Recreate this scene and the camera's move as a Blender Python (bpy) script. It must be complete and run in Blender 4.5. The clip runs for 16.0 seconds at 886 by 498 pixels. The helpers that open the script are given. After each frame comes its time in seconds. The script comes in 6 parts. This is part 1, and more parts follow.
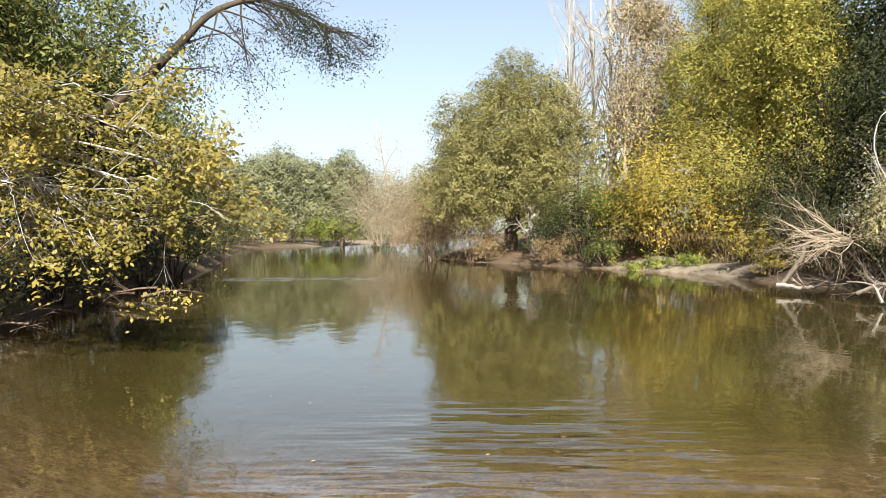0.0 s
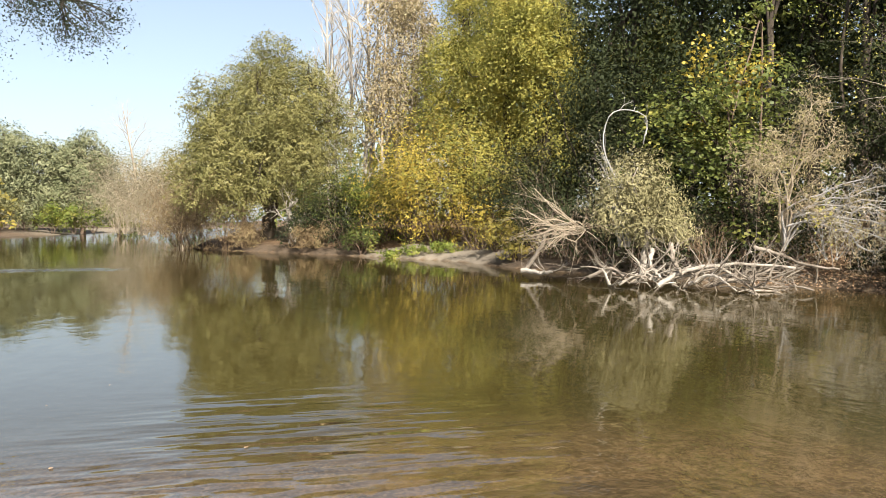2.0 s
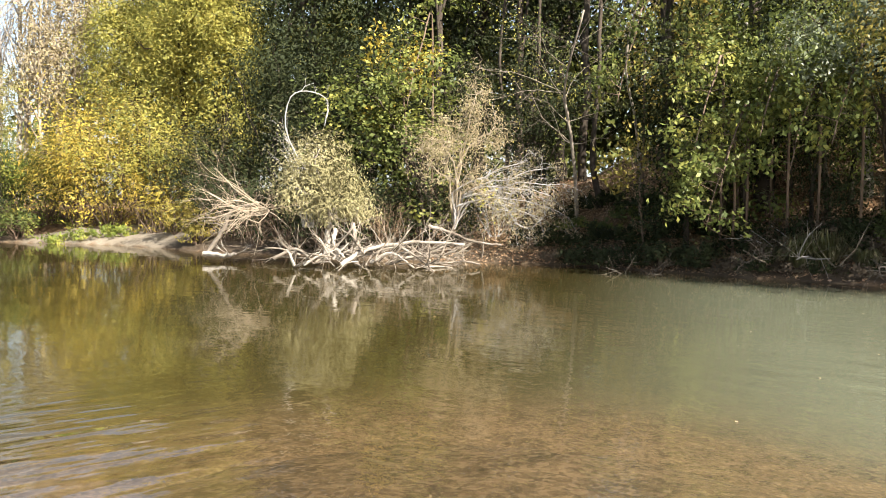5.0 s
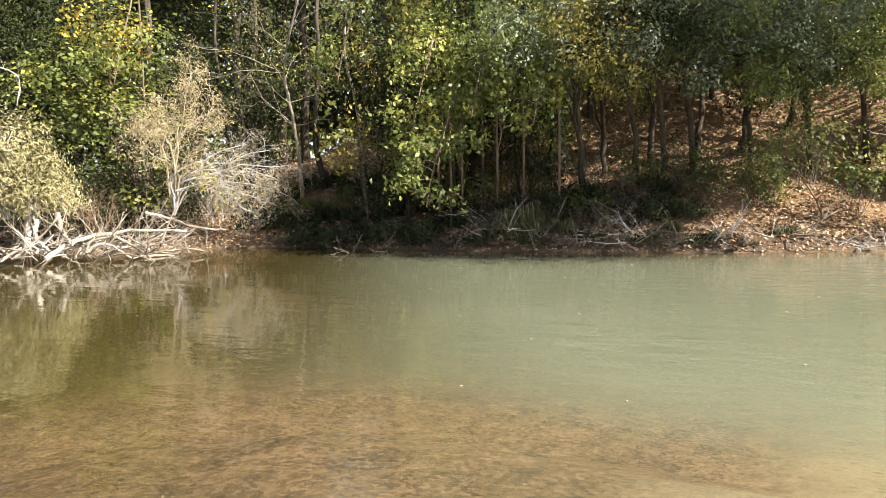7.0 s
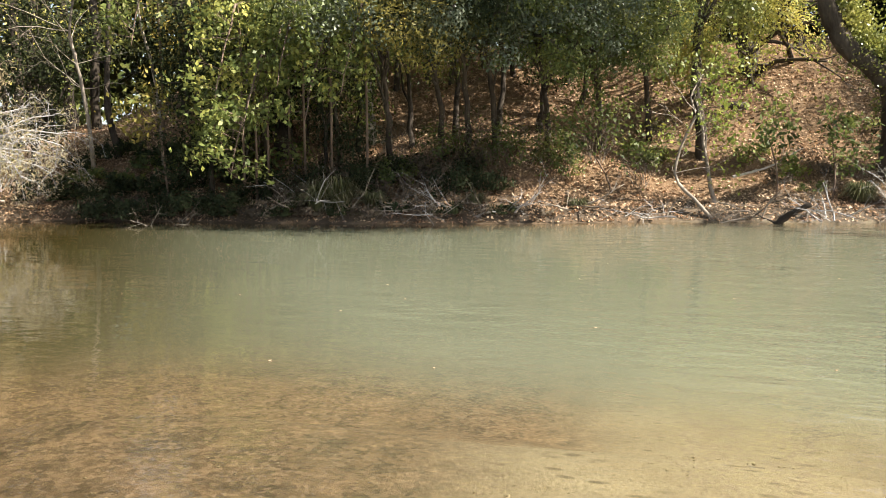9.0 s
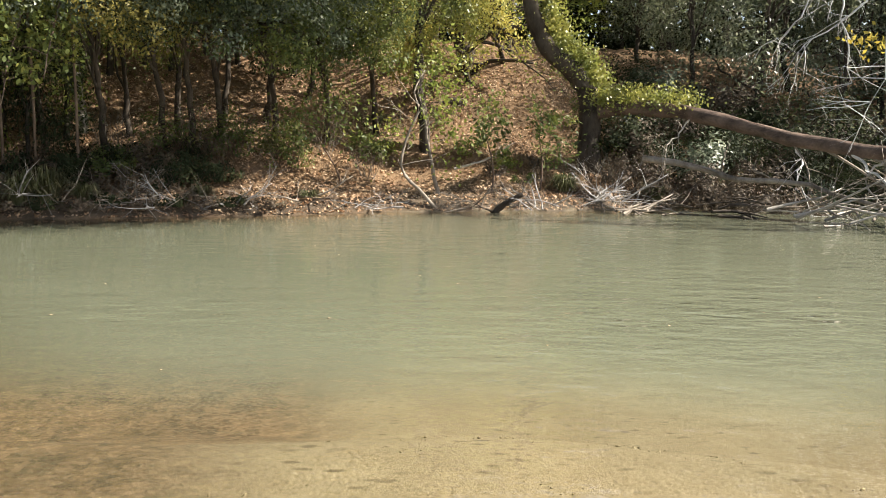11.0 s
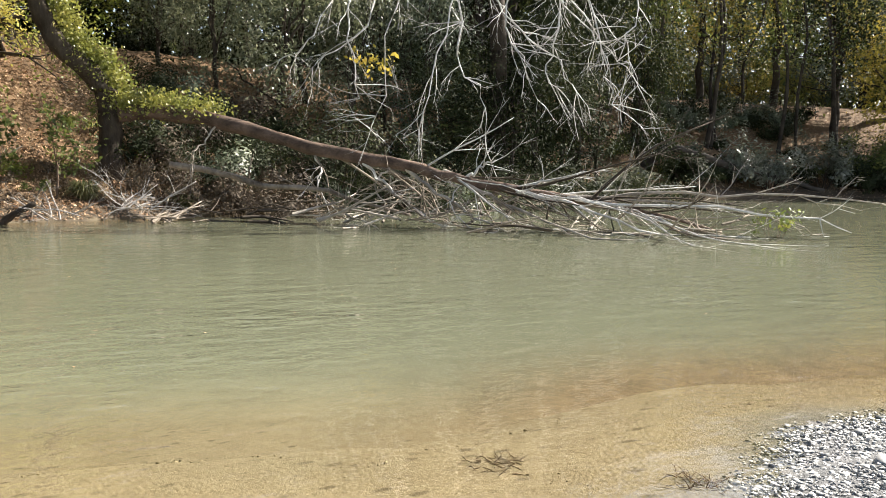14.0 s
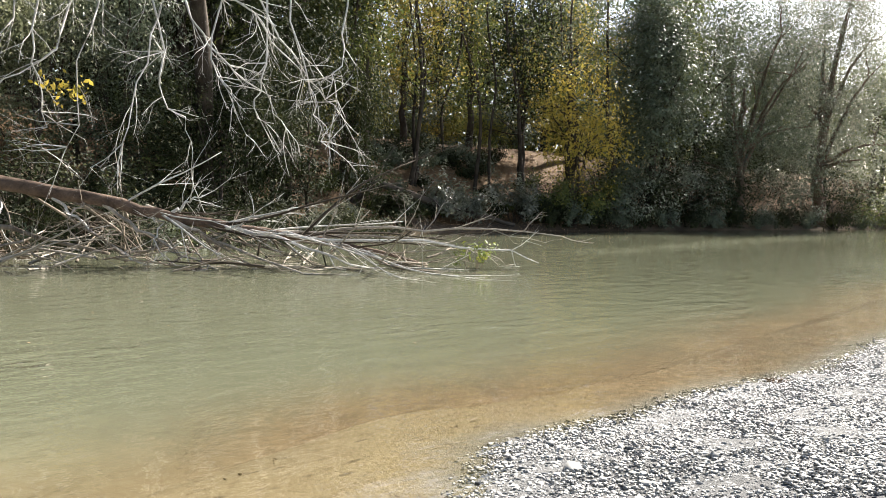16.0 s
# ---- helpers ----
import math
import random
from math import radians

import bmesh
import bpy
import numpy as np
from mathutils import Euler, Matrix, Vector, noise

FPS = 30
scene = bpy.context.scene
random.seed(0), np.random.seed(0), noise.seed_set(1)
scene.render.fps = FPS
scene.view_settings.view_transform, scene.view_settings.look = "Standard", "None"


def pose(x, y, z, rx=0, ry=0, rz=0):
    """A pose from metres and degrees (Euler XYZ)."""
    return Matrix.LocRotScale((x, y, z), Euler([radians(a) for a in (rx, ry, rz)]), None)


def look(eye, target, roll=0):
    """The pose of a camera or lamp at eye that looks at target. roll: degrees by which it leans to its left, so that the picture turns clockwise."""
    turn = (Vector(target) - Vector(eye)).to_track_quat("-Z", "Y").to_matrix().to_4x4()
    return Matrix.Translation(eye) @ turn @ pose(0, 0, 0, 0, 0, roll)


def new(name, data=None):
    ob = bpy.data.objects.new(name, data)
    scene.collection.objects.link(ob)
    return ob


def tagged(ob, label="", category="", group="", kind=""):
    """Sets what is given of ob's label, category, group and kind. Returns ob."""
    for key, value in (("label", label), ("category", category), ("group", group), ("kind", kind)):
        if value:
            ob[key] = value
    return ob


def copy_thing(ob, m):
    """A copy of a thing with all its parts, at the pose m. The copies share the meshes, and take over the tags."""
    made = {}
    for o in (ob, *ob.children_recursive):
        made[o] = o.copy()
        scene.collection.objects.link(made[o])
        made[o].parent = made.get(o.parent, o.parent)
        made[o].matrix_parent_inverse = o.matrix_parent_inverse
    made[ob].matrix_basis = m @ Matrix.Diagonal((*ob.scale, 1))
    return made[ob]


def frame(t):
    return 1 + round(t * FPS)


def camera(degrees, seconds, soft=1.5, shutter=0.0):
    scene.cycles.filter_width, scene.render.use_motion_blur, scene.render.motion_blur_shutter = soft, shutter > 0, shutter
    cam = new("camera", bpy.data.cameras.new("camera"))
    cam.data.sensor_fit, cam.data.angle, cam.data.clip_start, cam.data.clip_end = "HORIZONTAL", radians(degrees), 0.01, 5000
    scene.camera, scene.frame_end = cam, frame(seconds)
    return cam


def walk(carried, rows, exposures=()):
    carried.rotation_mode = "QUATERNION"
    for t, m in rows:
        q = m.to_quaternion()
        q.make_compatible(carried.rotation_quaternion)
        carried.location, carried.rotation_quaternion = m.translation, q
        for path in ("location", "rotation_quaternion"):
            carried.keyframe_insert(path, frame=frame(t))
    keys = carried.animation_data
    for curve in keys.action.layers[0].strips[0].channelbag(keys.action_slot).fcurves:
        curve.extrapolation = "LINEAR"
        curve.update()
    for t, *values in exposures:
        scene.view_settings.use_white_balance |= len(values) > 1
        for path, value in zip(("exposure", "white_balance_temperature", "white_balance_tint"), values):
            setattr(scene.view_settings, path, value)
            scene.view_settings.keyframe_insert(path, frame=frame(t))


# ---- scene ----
# ---------------------------------------------------------------- camera and walk
cam = camera(56.04, 16.0, soft=0.8, shutter=0.0)
EYE = 1.7
ROWS = [(0.0, 0.01, -1.05, 0.35), (0.5, -4.35, -1.24, 0.18), (1.0, -8.76, -1.51, 0.22), (1.5, -13.16, -1.68, 0.27), (2.0, -16.48, -1.74, 0.55),
        (2.5, -18.52, -2.03, 0.56), (3.0, -21.32, -2.55, 0.53), (3.5, -26.79, -2.7, 0.59), (4.0, -30.96, -2.61, 0.58), (4.2, -32.61, -2.61, 0.57),
        (6.3, -48.73, -3.84, -0.93), (6.5, -51.33, -3.99, -1.13), (7.0, -56.68, -4.33, -1.27), (7.5, -58.33, -4.68, -1.31), (8.0, -60.76, -5.04, -1.28),
        (8.5, -64.21, -6.12, -0.84), (9.0, -69.78, -6.47, -0.5), (9.2, -71.54, -6.46, -0.51), (11.3, -90.35, -7.13, 0.17), (11.5, -91.76, -7.15, 0.13),
        (12.0, -97.27, -7.46, 0.62), (12.5, -103.5, -7.27, 1.12), (13.0, -110.72, -6.94, 1.79), (13.5, -113.04, -6.6, 1.7), (14.0, -119.64, -6.27, 1.12),
        (14.5, -125.74, -5.52, 1.29), (15.0, -130.59, -4.94, 1.44), (15.5, -135.05, -4.28, 1.4), (16.0, -139.28, -3.38, 1.48)]
EXPOSURE = ((0.0, 1.46), (2.0, 1.42), (3.5, 1.54), (4.2, 1.72), (6.3, 2.02), (7.5, 2.06), (9.0, 1.92), (11.5, 1.74), (16.0, 1.72))
walk(cam, [(t, pose(0, 0, EYE, 90 + p, -r, y)) for t, y, p, r in ROWS], EXPOSURE)

# ---------------------------------------------------------------- world and sun
SUN_BEARING, SUN_HEIGHT = 178.0, 38.0
world = bpy.data.worlds.new("sky")
scene.world = world
world.use_nodes = True
wn, wl = world.node_tree.nodes, world.node_tree.links
sky = wn.new("ShaderNodeTexSky")
sky.sky_type, sky.sun_disc = "NISHITA", False
sky.sun_elevation, sky.sun_rotation = radians(SUN_HEIGHT), radians(SUN_BEARING)
sky.air_density, sky.dust_density, sky.ozone_density = 1.0, 2.0, 1.0
# autumn haze that pales the sky towards the horizon, the same all round
wt = wn.new("ShaderNodeTexCoord")
wsep = wn.new("ShaderNodeSeparateXYZ")
wl.new(wt.outputs["Generated"], wsep.inputs[0])
whaze = wn.new("ShaderNodeMapRange")
whaze.inputs["From Min"].default_value, whaze.inputs["From Max"].default_value = 0.0, 0.8
whaze.inputs["To Min"].default_value, whaze.inputs["To Max"].default_value = 1.0, 0.0
wl.new(wsep.outputs["Z"], whaze.inputs["Value"])
wmix = wn.new("ShaderNodeMix")
wmix.data_type, wmix.blend_type = "RGBA", "ADD"
wmix.inputs[7].default_value = (3.9, 4.3, 4.85, 1)
wl.new(whaze.outputs[0], wmix.inputs[0])
wl.new(sky.outputs[0], wmix.inputs[6])
wl.new(wmix.outputs[2], wn["Background"].inputs[0])
wn["Background"].inputs[1].default_value = 0.045
sun = new("sun", bpy.data.lights.new("sun", "SUN"))
sun.data.energy, sun.data.angle, sun.data.color = 5.0, radians(0.53), (1.0, 0.94, 0.85)
sb, se = radians(SUN_BEARING), radians(SUN_HEIGHT)
sun.matrix_world = look((math.sin(sb) * math.cos(se) * 50, math.cos(sb) * math.cos(se) * 50, math.sin(se) * 50), (0, 0, 0))


# ---------------------------------------------------------------- materials
def node_mat(name):
    m = bpy.data.materials.new(name)
    m.use_nodes = True
    m.node_tree.nodes.clear()
    return m, m.node_tree.nodes, m.node_tree.links


def ramp(nodes, links, fac, stops):
    r = nodes.new("ShaderNodeValToRGB")
    el = r.color_ramp.elements
    while len(el) < len(stops):
        el.new(0.5)
    for e, (p, c) in zip(el, stops):
        e.position, e.color = p, (*c, 1)
    links.new(fac, r.inputs[0])
    return r.outputs[0]


def noise_tex(nodes, links, scale, detail=4, rough=0.55, vec=None):
    n = nodes.new("ShaderNodeTexNoise")
    n.inputs["Scale"].default_value, n.inputs["Detail"].default_value, n.inputs["Roughness"].default_value = scale, detail, rough
    if vec is not None:
        links.new(vec, n.inputs["Vector"])
    return n.outputs["Fac"]


def mixc(nodes, links, fac, a, b, mode="MIX"):
    m = nodes.new("ShaderNodeMix")
    m.data_type, m.blend_type = "RGBA", mode
    for sock, v in ((m.inputs[0], fac), (m.inputs[6], a), (m.inputs[7], b)):
        if isinstance(v, (int, float)):
            sock.default_value = v
        elif isinstance(v, tuple):
            sock.default_value = (*v, 1)
        else:
            links.new(v, sock)
    return m.outputs[2]


def leaf_mat(name, stops, through_light=0.28, rough=0.5, gloss=0.28):
    """Leaves: colour by leaf, some light passing through."""
    m, n, l = node_mat(name)
    geo = n.new("ShaderNodeNewGeometry")
    tc = n.new("ShaderNodeTexCoord")
    big = noise_tex(n, l, 0.8, 3, 0.55, tc.outputs["Object"])
    mix = n.new("ShaderNodeMath")
    mix.operation = "MULTIPLY_ADD"
    l.new(geo.outputs["Random Per Island"], mix.inputs[0])
    mix.inputs[1].default_value = 0.3
    sub = n.new("ShaderNodeMath")
    sub.operation = "MULTIPLY_ADD"
    l.new(big, sub.inputs[0])
    sub.inputs[1].default_value, sub.inputs[2].default_value = 1.5, -0.43
    l.new(sub.outputs[0], mix.inputs[2])
    stops = [(q, tuple(0.98 * (0.9 * v + 0.1 * (c[0] + c[1] + c[2]) / 3) for v in c)) for q, c in stops]
    col = ramp(n, l, mix.outputs[0], stops)
    p = n.new("ShaderNodeBsdfPrincipled")
    p.inputs["Roughness"].default_value = rough
    p.inputs["Specular IOR Level"].default_value = gloss
    l.new(col, p.inputs["Base Color"])
    t = n.new("ShaderNodeBsdfTranslucent")
    l.new(col, t.inputs["Color"])
    s = n.new("ShaderNodeMixShader")
    s.inputs[0].default_value = through_light
    l.new(p.outputs[0], s.inputs[1])
    l.new(t.outputs[0], s.inputs[2])
    o = n.new("ShaderNodeOutputMaterial")
    l.new(s.outputs[0], o.inputs[0])
    return m


def bark_mat(name, dark, light, scale=9.0, rough=0.9, bump=0.6, grain=(1, 1, 0.3)):
    m, n, l = node_mat(name)
    dark, light = tuple(0.74 * v for v in dark), tuple(0.8 * v for v in light)
    tc = n.new("ShaderNodeTexCoord")
    mp = n.new("ShaderNodeMapping")
    mp.inputs["Scale"].default_value = grain
    l.new(tc.outputs["Object"], mp.inputs[0])
    a = noise_tex(n, l, scale, 6, 0.7, mp.outputs[0])
    b = noise_tex(n, l, scale * 0.12, 3, 0.5, tc.outputs["Object"])
    c = mixc(n, l, 0.55, ramp(n, l, a, [(0.3, dark), (0.7, light)]), ramp(n, l, b, [(0.35, dark), (0.65, light)]))
    p = n.new("ShaderNodeBsdfPrincipled")
    p.inputs["Roughness"].default_value = rough
    p.inputs["Specular IOR Level"].default_value = 0.25
    l.new(c, p.inputs["Base Color"])
    bp = n.new("ShaderNodeBump")
    bp.inputs["Strength"].default_value, bp.inputs["Distance"].default_value = bump, 0.03
    l.new(a, bp.inputs["Height"])
    l.new(bp.outputs[0], p.inputs["Normal"])
    o = n.new("ShaderNodeOutputMaterial")
    l.new(p.outputs[0], o.inputs[0])
    return m


LEAF_GREEN = leaf_mat("leaf green", [(0.1, (0.04, 0.06, 0.014)), (0.45, (0.10, 0.125, 0.025)), (0.75, (0.24, 0.24, 0.045)), (0.97, (0.48, 0.38, 0.06))], 0.36)
# Dark green leaves, deepened to near black: the wood's shade is in this colour.
LEAF_DARK_SHADED = leaf_mat("leaf dark green with shade", [(0.1, (0.015, 0.022, 0.008)), (0.6, (0.036, 0.045, 0.014)), (0.95, (0.11, 0.105, 0.028))], 0.22, 0.7, 0.15)
LEAF_LIME = leaf_mat("leaf lime", [(0.1, (0.19, 0.20, 0.035)), (0.4, (0.33, 0.315, 0.055)), (0.7, (0.50, 0.43, 0.075)), (0.95, (0.62, 0.48, 0.09))], 0.46)
LEAF_MIXED = leaf_mat("leaf turning", [(0.1, (0.15, 0.15, 0.028)), (0.4, (0.28, 0.235, 0.038)), (0.68, (0.44, 0.335, 0.05)), (0.95, (0.46, 0.28, 0.05))], 0.42)
LEAF_YELLOW = leaf_mat("leaf yellow", [(0.1, (0.26, 0.24, 0.03)), (0.35, (0.46, 0.36, 0.038)), (0.7, (0.62, 0.45, 0.045)), (0.95, (0.54, 0.34, 0.04))], 0.46)
LEAF_WILLOW = leaf_mat("leaf willow", [(0.1, (0.125, 0.12, 0.033)), (0.5, (0.21, 0.195, 0.056)), (0.9, (0.32, 0.28, 0.092))], 0.25)
LEAF_GREYGREEN = leaf_mat("leaf grey green", [(0.1, (0.11, 0.125, 0.058)), (0.5, (0.19, 0.20, 0.095)), (0.9, (0.29, 0.285, 0.14))], 0.2)
LEAF_DRY = leaf_mat("leaf dry", [(0.1, (0.155, 0.135, 0.055)), (0.5, (0.28, 0.25, 0.11)), (0.9, (0.40, 0.35, 0.18))], 0.25, 0.7)
LEAF_BRIGHT = leaf_mat("leaf bright green", [(0.1, (0.09, 0.13, 0.02)), (0.5, (0.19, 0.23, 0.03)), (0.9, (0.40, 0.36, 0.05))], 0.4)
LEAF_BROAD = leaf_mat("broad leaf", [(0.1, (0.06, 0.085, 0.02)), (0.5, (0.15, 0.18, 0.035)), (0.75, (0.34, 0.33, 0.055)), (0.97, (0.62, 0.54, 0.10))], 0.42)
LEAF_PALE = leaf_mat("leaf pale yellow", [(0.1, (0.07, 0.068, 0.014)), (0.4, (0.19, 0.16, 0.026)), (0.72, (0.33, 0.26, 0.042)), (0.95, (0.50, 0.40, 0.09))], 0.34)
LEAF_RUSSET = leaf_mat("leaf russet", [(0.1, (0.12, 0.08, 0.035)), (0.5, (0.22, 0.15, 0.07)), (0.9, (0.30, 0.24, 0.10))], 0.3, 0.7)
LEAF_STRAW = leaf_mat("straw twigs", [(0.1, (0.19, 0.15, 0.085)), (0.5, (0.30, 0.25, 0.15)), (0.9, (0.38, 0.33, 0.22))], 0.3, 0.8)
# Grey-green leaf; the pale stops put sun glints and backlight into the colour.
LEAF_SILVER_SUNLIT = leaf_mat("leaf silver with sun glints", [(0.1, (0.09, 0.10, 0.06)), (0.5, (0.21, 0.22, 0.15)), (0.9, (0.50, 0.49, 0.38))], 0.5, 0.25, 0.8)
# Lit copy of the grey green leaf: sunlight on it is in the colour.
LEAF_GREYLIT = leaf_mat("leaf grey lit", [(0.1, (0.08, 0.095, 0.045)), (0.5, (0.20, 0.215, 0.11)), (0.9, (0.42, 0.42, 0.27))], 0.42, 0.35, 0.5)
LEAF_BUFF = leaf_mat("leaf buff", [(0.1, (0.20, 0.15, 0.075)), (0.5, (0.36, 0.29, 0.15)), (0.9, (0.46, 0.39, 0.22))], 0.2, 0.7)
LITTER = leaf_mat("fallen leaves", [(0.1, (0.13, 0.072, 0.038)), (0.35, (0.42, 0.25, 0.13)), (0.65, (0.58, 0.40, 0.235)), (0.95, (0.70, 0.56, 0.38))], 0.1, 0.6)
GRASS = leaf_mat("grass blades", [(0.1, (0.06, 0.08, 0.025)), (0.45, (0.14, 0.14, 0.06)), (0.7, (0.28, 0.24, 0.14)), (0.95, (0.42, 0.37, 0.24))], 0.3)
BARK_DARK = bark_mat("dark bark", (0.018, 0.013, 0.009), (0.12, 0.094, 0.068), 11.0, 0.9, 1.0)
BARK_BROWN = bark_mat("brown bark", (0.09, 0.06, 0.04), (0.24, 0.17, 0.12))
BARK_PALE = bark_mat("pale bark", (0.25, 0.22, 0.18), (0.62, 0.58, 0.52), 5.0)
DEADWOOD = bark_mat("bleached dead wood", (0.14, 0.115, 0.088), (0.64, 0.575, 0.485), 14.0)
TWIG_GREY = bark_mat("grey twigs", (0.26, 0.24, 0.22), (0.64, 0.61, 0.57), 14.0)
TWIG_RUSSET = bark_mat("russet twigs", (0.11, 0.07, 0.04), (0.26, 0.18, 0.11), 14.0)
BARK_RED = bark_mat("reddish bark", (0.05, 0.032, 0.023), (0.27, 0.185, 0.135), 16.0, 0.85, 1.0, (1, 0.22, 1))
# Log bark darkened because the log lies in shade; the shade is coloured in.
LOG_SHADED = bark_mat("weathered log in shade", (0.035, 0.028, 0.022), (0.13, 0.105, 0.08), 10.0, 0.9, 1.0, (1, 0.25, 1))
# Brighter copy of the dark green for sunlit parts of the wood; some gloss.
LEAF_GLOSSY_LIT = leaf_mat("glossy leaf, lit copy", [(0.1, (0.045, 0.062, 0.034)), (0.45, (0.11, 0.135, 0.072)), (0.75, (0.20, 0.22, 0.125)), (0.95, (0.36, 0.35, 0.19))], 0.2, 0.45, 0.4)
LEAF_IVY = leaf_mat("ivy leaf", [(0.1, (0.08, 0.10, 0.02)), (0.45, (0.20, 0.215, 0.035)), (0.8, (0.38, 0.35, 0.06)), (0.97, (0.5, 0.42, 0.12))], 0.4, 0.4, 0.5)
LEAF_BRUSH = leaf_mat("dead brush", [(0.1, (0.04, 0.03, 0.018)), (0.5, (0.11, 0.08, 0.05)), (0.8, (0.19, 0.155, 0.09)), (0.97, (0.36, 0.31, 0.2))], 0.25, 0.7)
# Bleached wood, whitened further: sunlit rims and highlights are in the colour.
BLEACHED_LIT = bark_mat("bleached limbs with sun rims", (0.40, 0.38, 0.35), (0.95, 0.92, 0.87), 14.0)
WEATHERED = bark_mat("weathered roots", (0.085, 0.065, 0.045), (0.46, 0.39, 0.31), 12.0, 0.9, 0.8)
TWIG_BEIGE = bark_mat("beige twigs", (0.32, 0.25, 0.17), (0.55, 0.46, 0.34), 14.0)


def stone_mat(name, stops, rough=0.75):
    m, n, l = node_mat(name)
    geo = n.new("ShaderNodeNewGeometry")
    info = n.new("ShaderNodeObjectInfo")
    add = n.new("ShaderNodeMath")
    add.operation = "ADD"
    l.new(geo.outputs["Random Per Island"], add.inputs[0])
    l.new(info.outputs["Random"], add.inputs[1])
    fr = n.new("ShaderNodeMath")
    fr.operation = "FRACT"
    l.new(add.outputs[0], fr.inputs[0])
    tc = n.new("ShaderNodeTexCoord")
    c = ramp(n, l, fr.outputs[0], stops)
    g = noise_tex(n, l, 60, 4, 0.6, tc.outputs["Object"])
    c = mixc(n, l, 0.35, c, ramp(n, l, g, [(0.3, (0.1, 0.1, 0.1)), (0.7, (0.6, 0.59, 0.56))]), "OVERLAY")
    p = n.new("ShaderNodeBsdfPrincipled")
    p.inputs["Roughness"].default_value = rough
    l.new(c, p.inputs["Base Color"])
    o = n.new("ShaderNodeOutputMaterial")
    l.new(p.outputs[0], o.inputs[0])
    return m


STONE = stone_mat("river pebbles", [(0.0, (0.22, 0.22, 0.218)), (0.45, (0.32, 0.318, 0.312)), (0.8, (0.43, 0.427, 0.418)), (1.0, (0.56, 0.55, 0.53))])
BED_STONE = stone_mat("silty pebbles", [(0.0, (0.13, 0.095, 0.05)), (0.5, (0.24, 0.185, 0.105)), (1.0, (0.34, 0.28, 0.18))], 0.9)


def ground_mat():
    m, n, l = node_mat("river ground")
    tc = n.new("ShaderNodeTexCoord")
    vec = tc.outputs["Object"]

    def attr(name):
        a = n.new("ShaderNodeAttribute")
        a.attribute_name = name
        return a.outputs["Fac"]
    fine, mid, broad = noise_tex(n, l, 28, 6, 0.7, vec), noise_tex(n, l, 3.2, 5, 0.6, vec), noise_tex(n, l, 0.35, 3, 0.5, vec)
    soil = mixc(n, l, 0.5, ramp(n, l, mid, [(0.3, (0.06, 0.045, 0.03)), (0.7, (0.17, 0.125, 0.08))]), ramp(n, l, fine, [(0.3, (0.05, 0.035, 0.025)), (0.7, (0.20, 0.15, 0.10))]))
    leafy = mixc(n, l, 0.5, ramp(n, l, fine, [(0.3, (0.06, 0.036, 0.02)), (0.5, (0.23, 0.145, 0.08)), (0.7, (0.44, 0.32, 0.20))]), ramp(n, l, mid, [(0.3, (0.07, 0.042, 0.022)), (0.7, (0.28, 0.175, 0.09))]))
    sand = mixc(n, l, 0.5, ramp(n, l, mid, [(0.3, (0.20, 0.165, 0.12)), (0.7, (0.32, 0.27, 0.20))]), ramp(n, l, fine, [(0.3, (0.18, 0.15, 0.11)), (0.7, (0.36, 0.31, 0.24))]))
    vor = n.new("ShaderNodeTexVoronoi")
    vor.inputs["Scale"].default_value = 22
    l.new(vec, vor.inputs["Vector"])
    # Darker than the pebbles on it: shadows in their gaps are coloured in.
    gravel = mixc(n, l, 0.6, ramp(n, l, vor.outputs["Color"], [(0.1, (0.10, 0.10, 0.098)), (0.9, (0.37, 0.367, 0.36))]), ramp(n, l, fine, [(0.3, (0.10, 0.10, 0.098)), (0.7, (0.33, 0.327, 0.32))]))
    bed_a = mixc(n, l, 0.6, ramp(n, l, vor.outputs["Color"], [(0.1, (0.045, 0.03, 0.016)), (0.5, (0.17, 0.11, 0.06)), (0.9, (0.42, 0.295, 0.185))]), ramp(n, l, mid, [(0.35, (0.06, 0.038, 0.018)), (0.65, (0.24, 0.16, 0.09))]))
    bed_b = mixc(n, l, 0.5, ramp(n, l, mid, [(0.3, (0.245, 0.195, 0.12)), (0.7, (0.33, 0.28, 0.185))]), ramp(n, l, fine, [(0.32, (0.13, 0.10, 0.06)), (0.5, (0.34, 0.285, 0.19))]))
    flake = n.new("ShaderNodeTexVoronoi")
    flake.inputs["Scale"].default_value, flake.inputs["Randomness"].default_value = 9.0, 1.0
    fm = n.new("ShaderNodeMapping")
    fm.inputs["Scale"].default_value, fm.inputs["Rotation"].default_value = (1.0, 0.45, 1.0), (0, 0, 0.4)
    l.new(vec, fm.inputs[0])
    l.new(fm.outputs[0], flake.inputs["Vector"])
    pits = n.new("ShaderNodeMath")
    pits.operation = "MULTIPLY"
    l.new(ramp(n, l, flake.outputs["Distance"], [(0.16, (0.7, 0.7, 0.7)), (0.32, (0.0, 0.0, 0.0))]), pits.inputs[0])
    l.new(ramp(n, l, mid, [(0.42, (0.0, 0.0, 0.0)), (0.6, (1.0, 1.0, 1.0))]), pits.inputs[1])
    bed_b = mixc(n, l, pits.outputs[0], bed_b, (0.075, 0.055, 0.03))
    bed = mixc(n, l, attr("silt"), bed_a, bed_b)
    bed = mixc(n, l, attr("weed"), bed, (0.035, 0.032, 0.015))
    c = mixc(n, l, attr("litter"), soil, leafy)
    c = mixc(n, l, attr("sand"), c, sand)
    c = mixc(n, l, attr("gravel"), c, gravel)
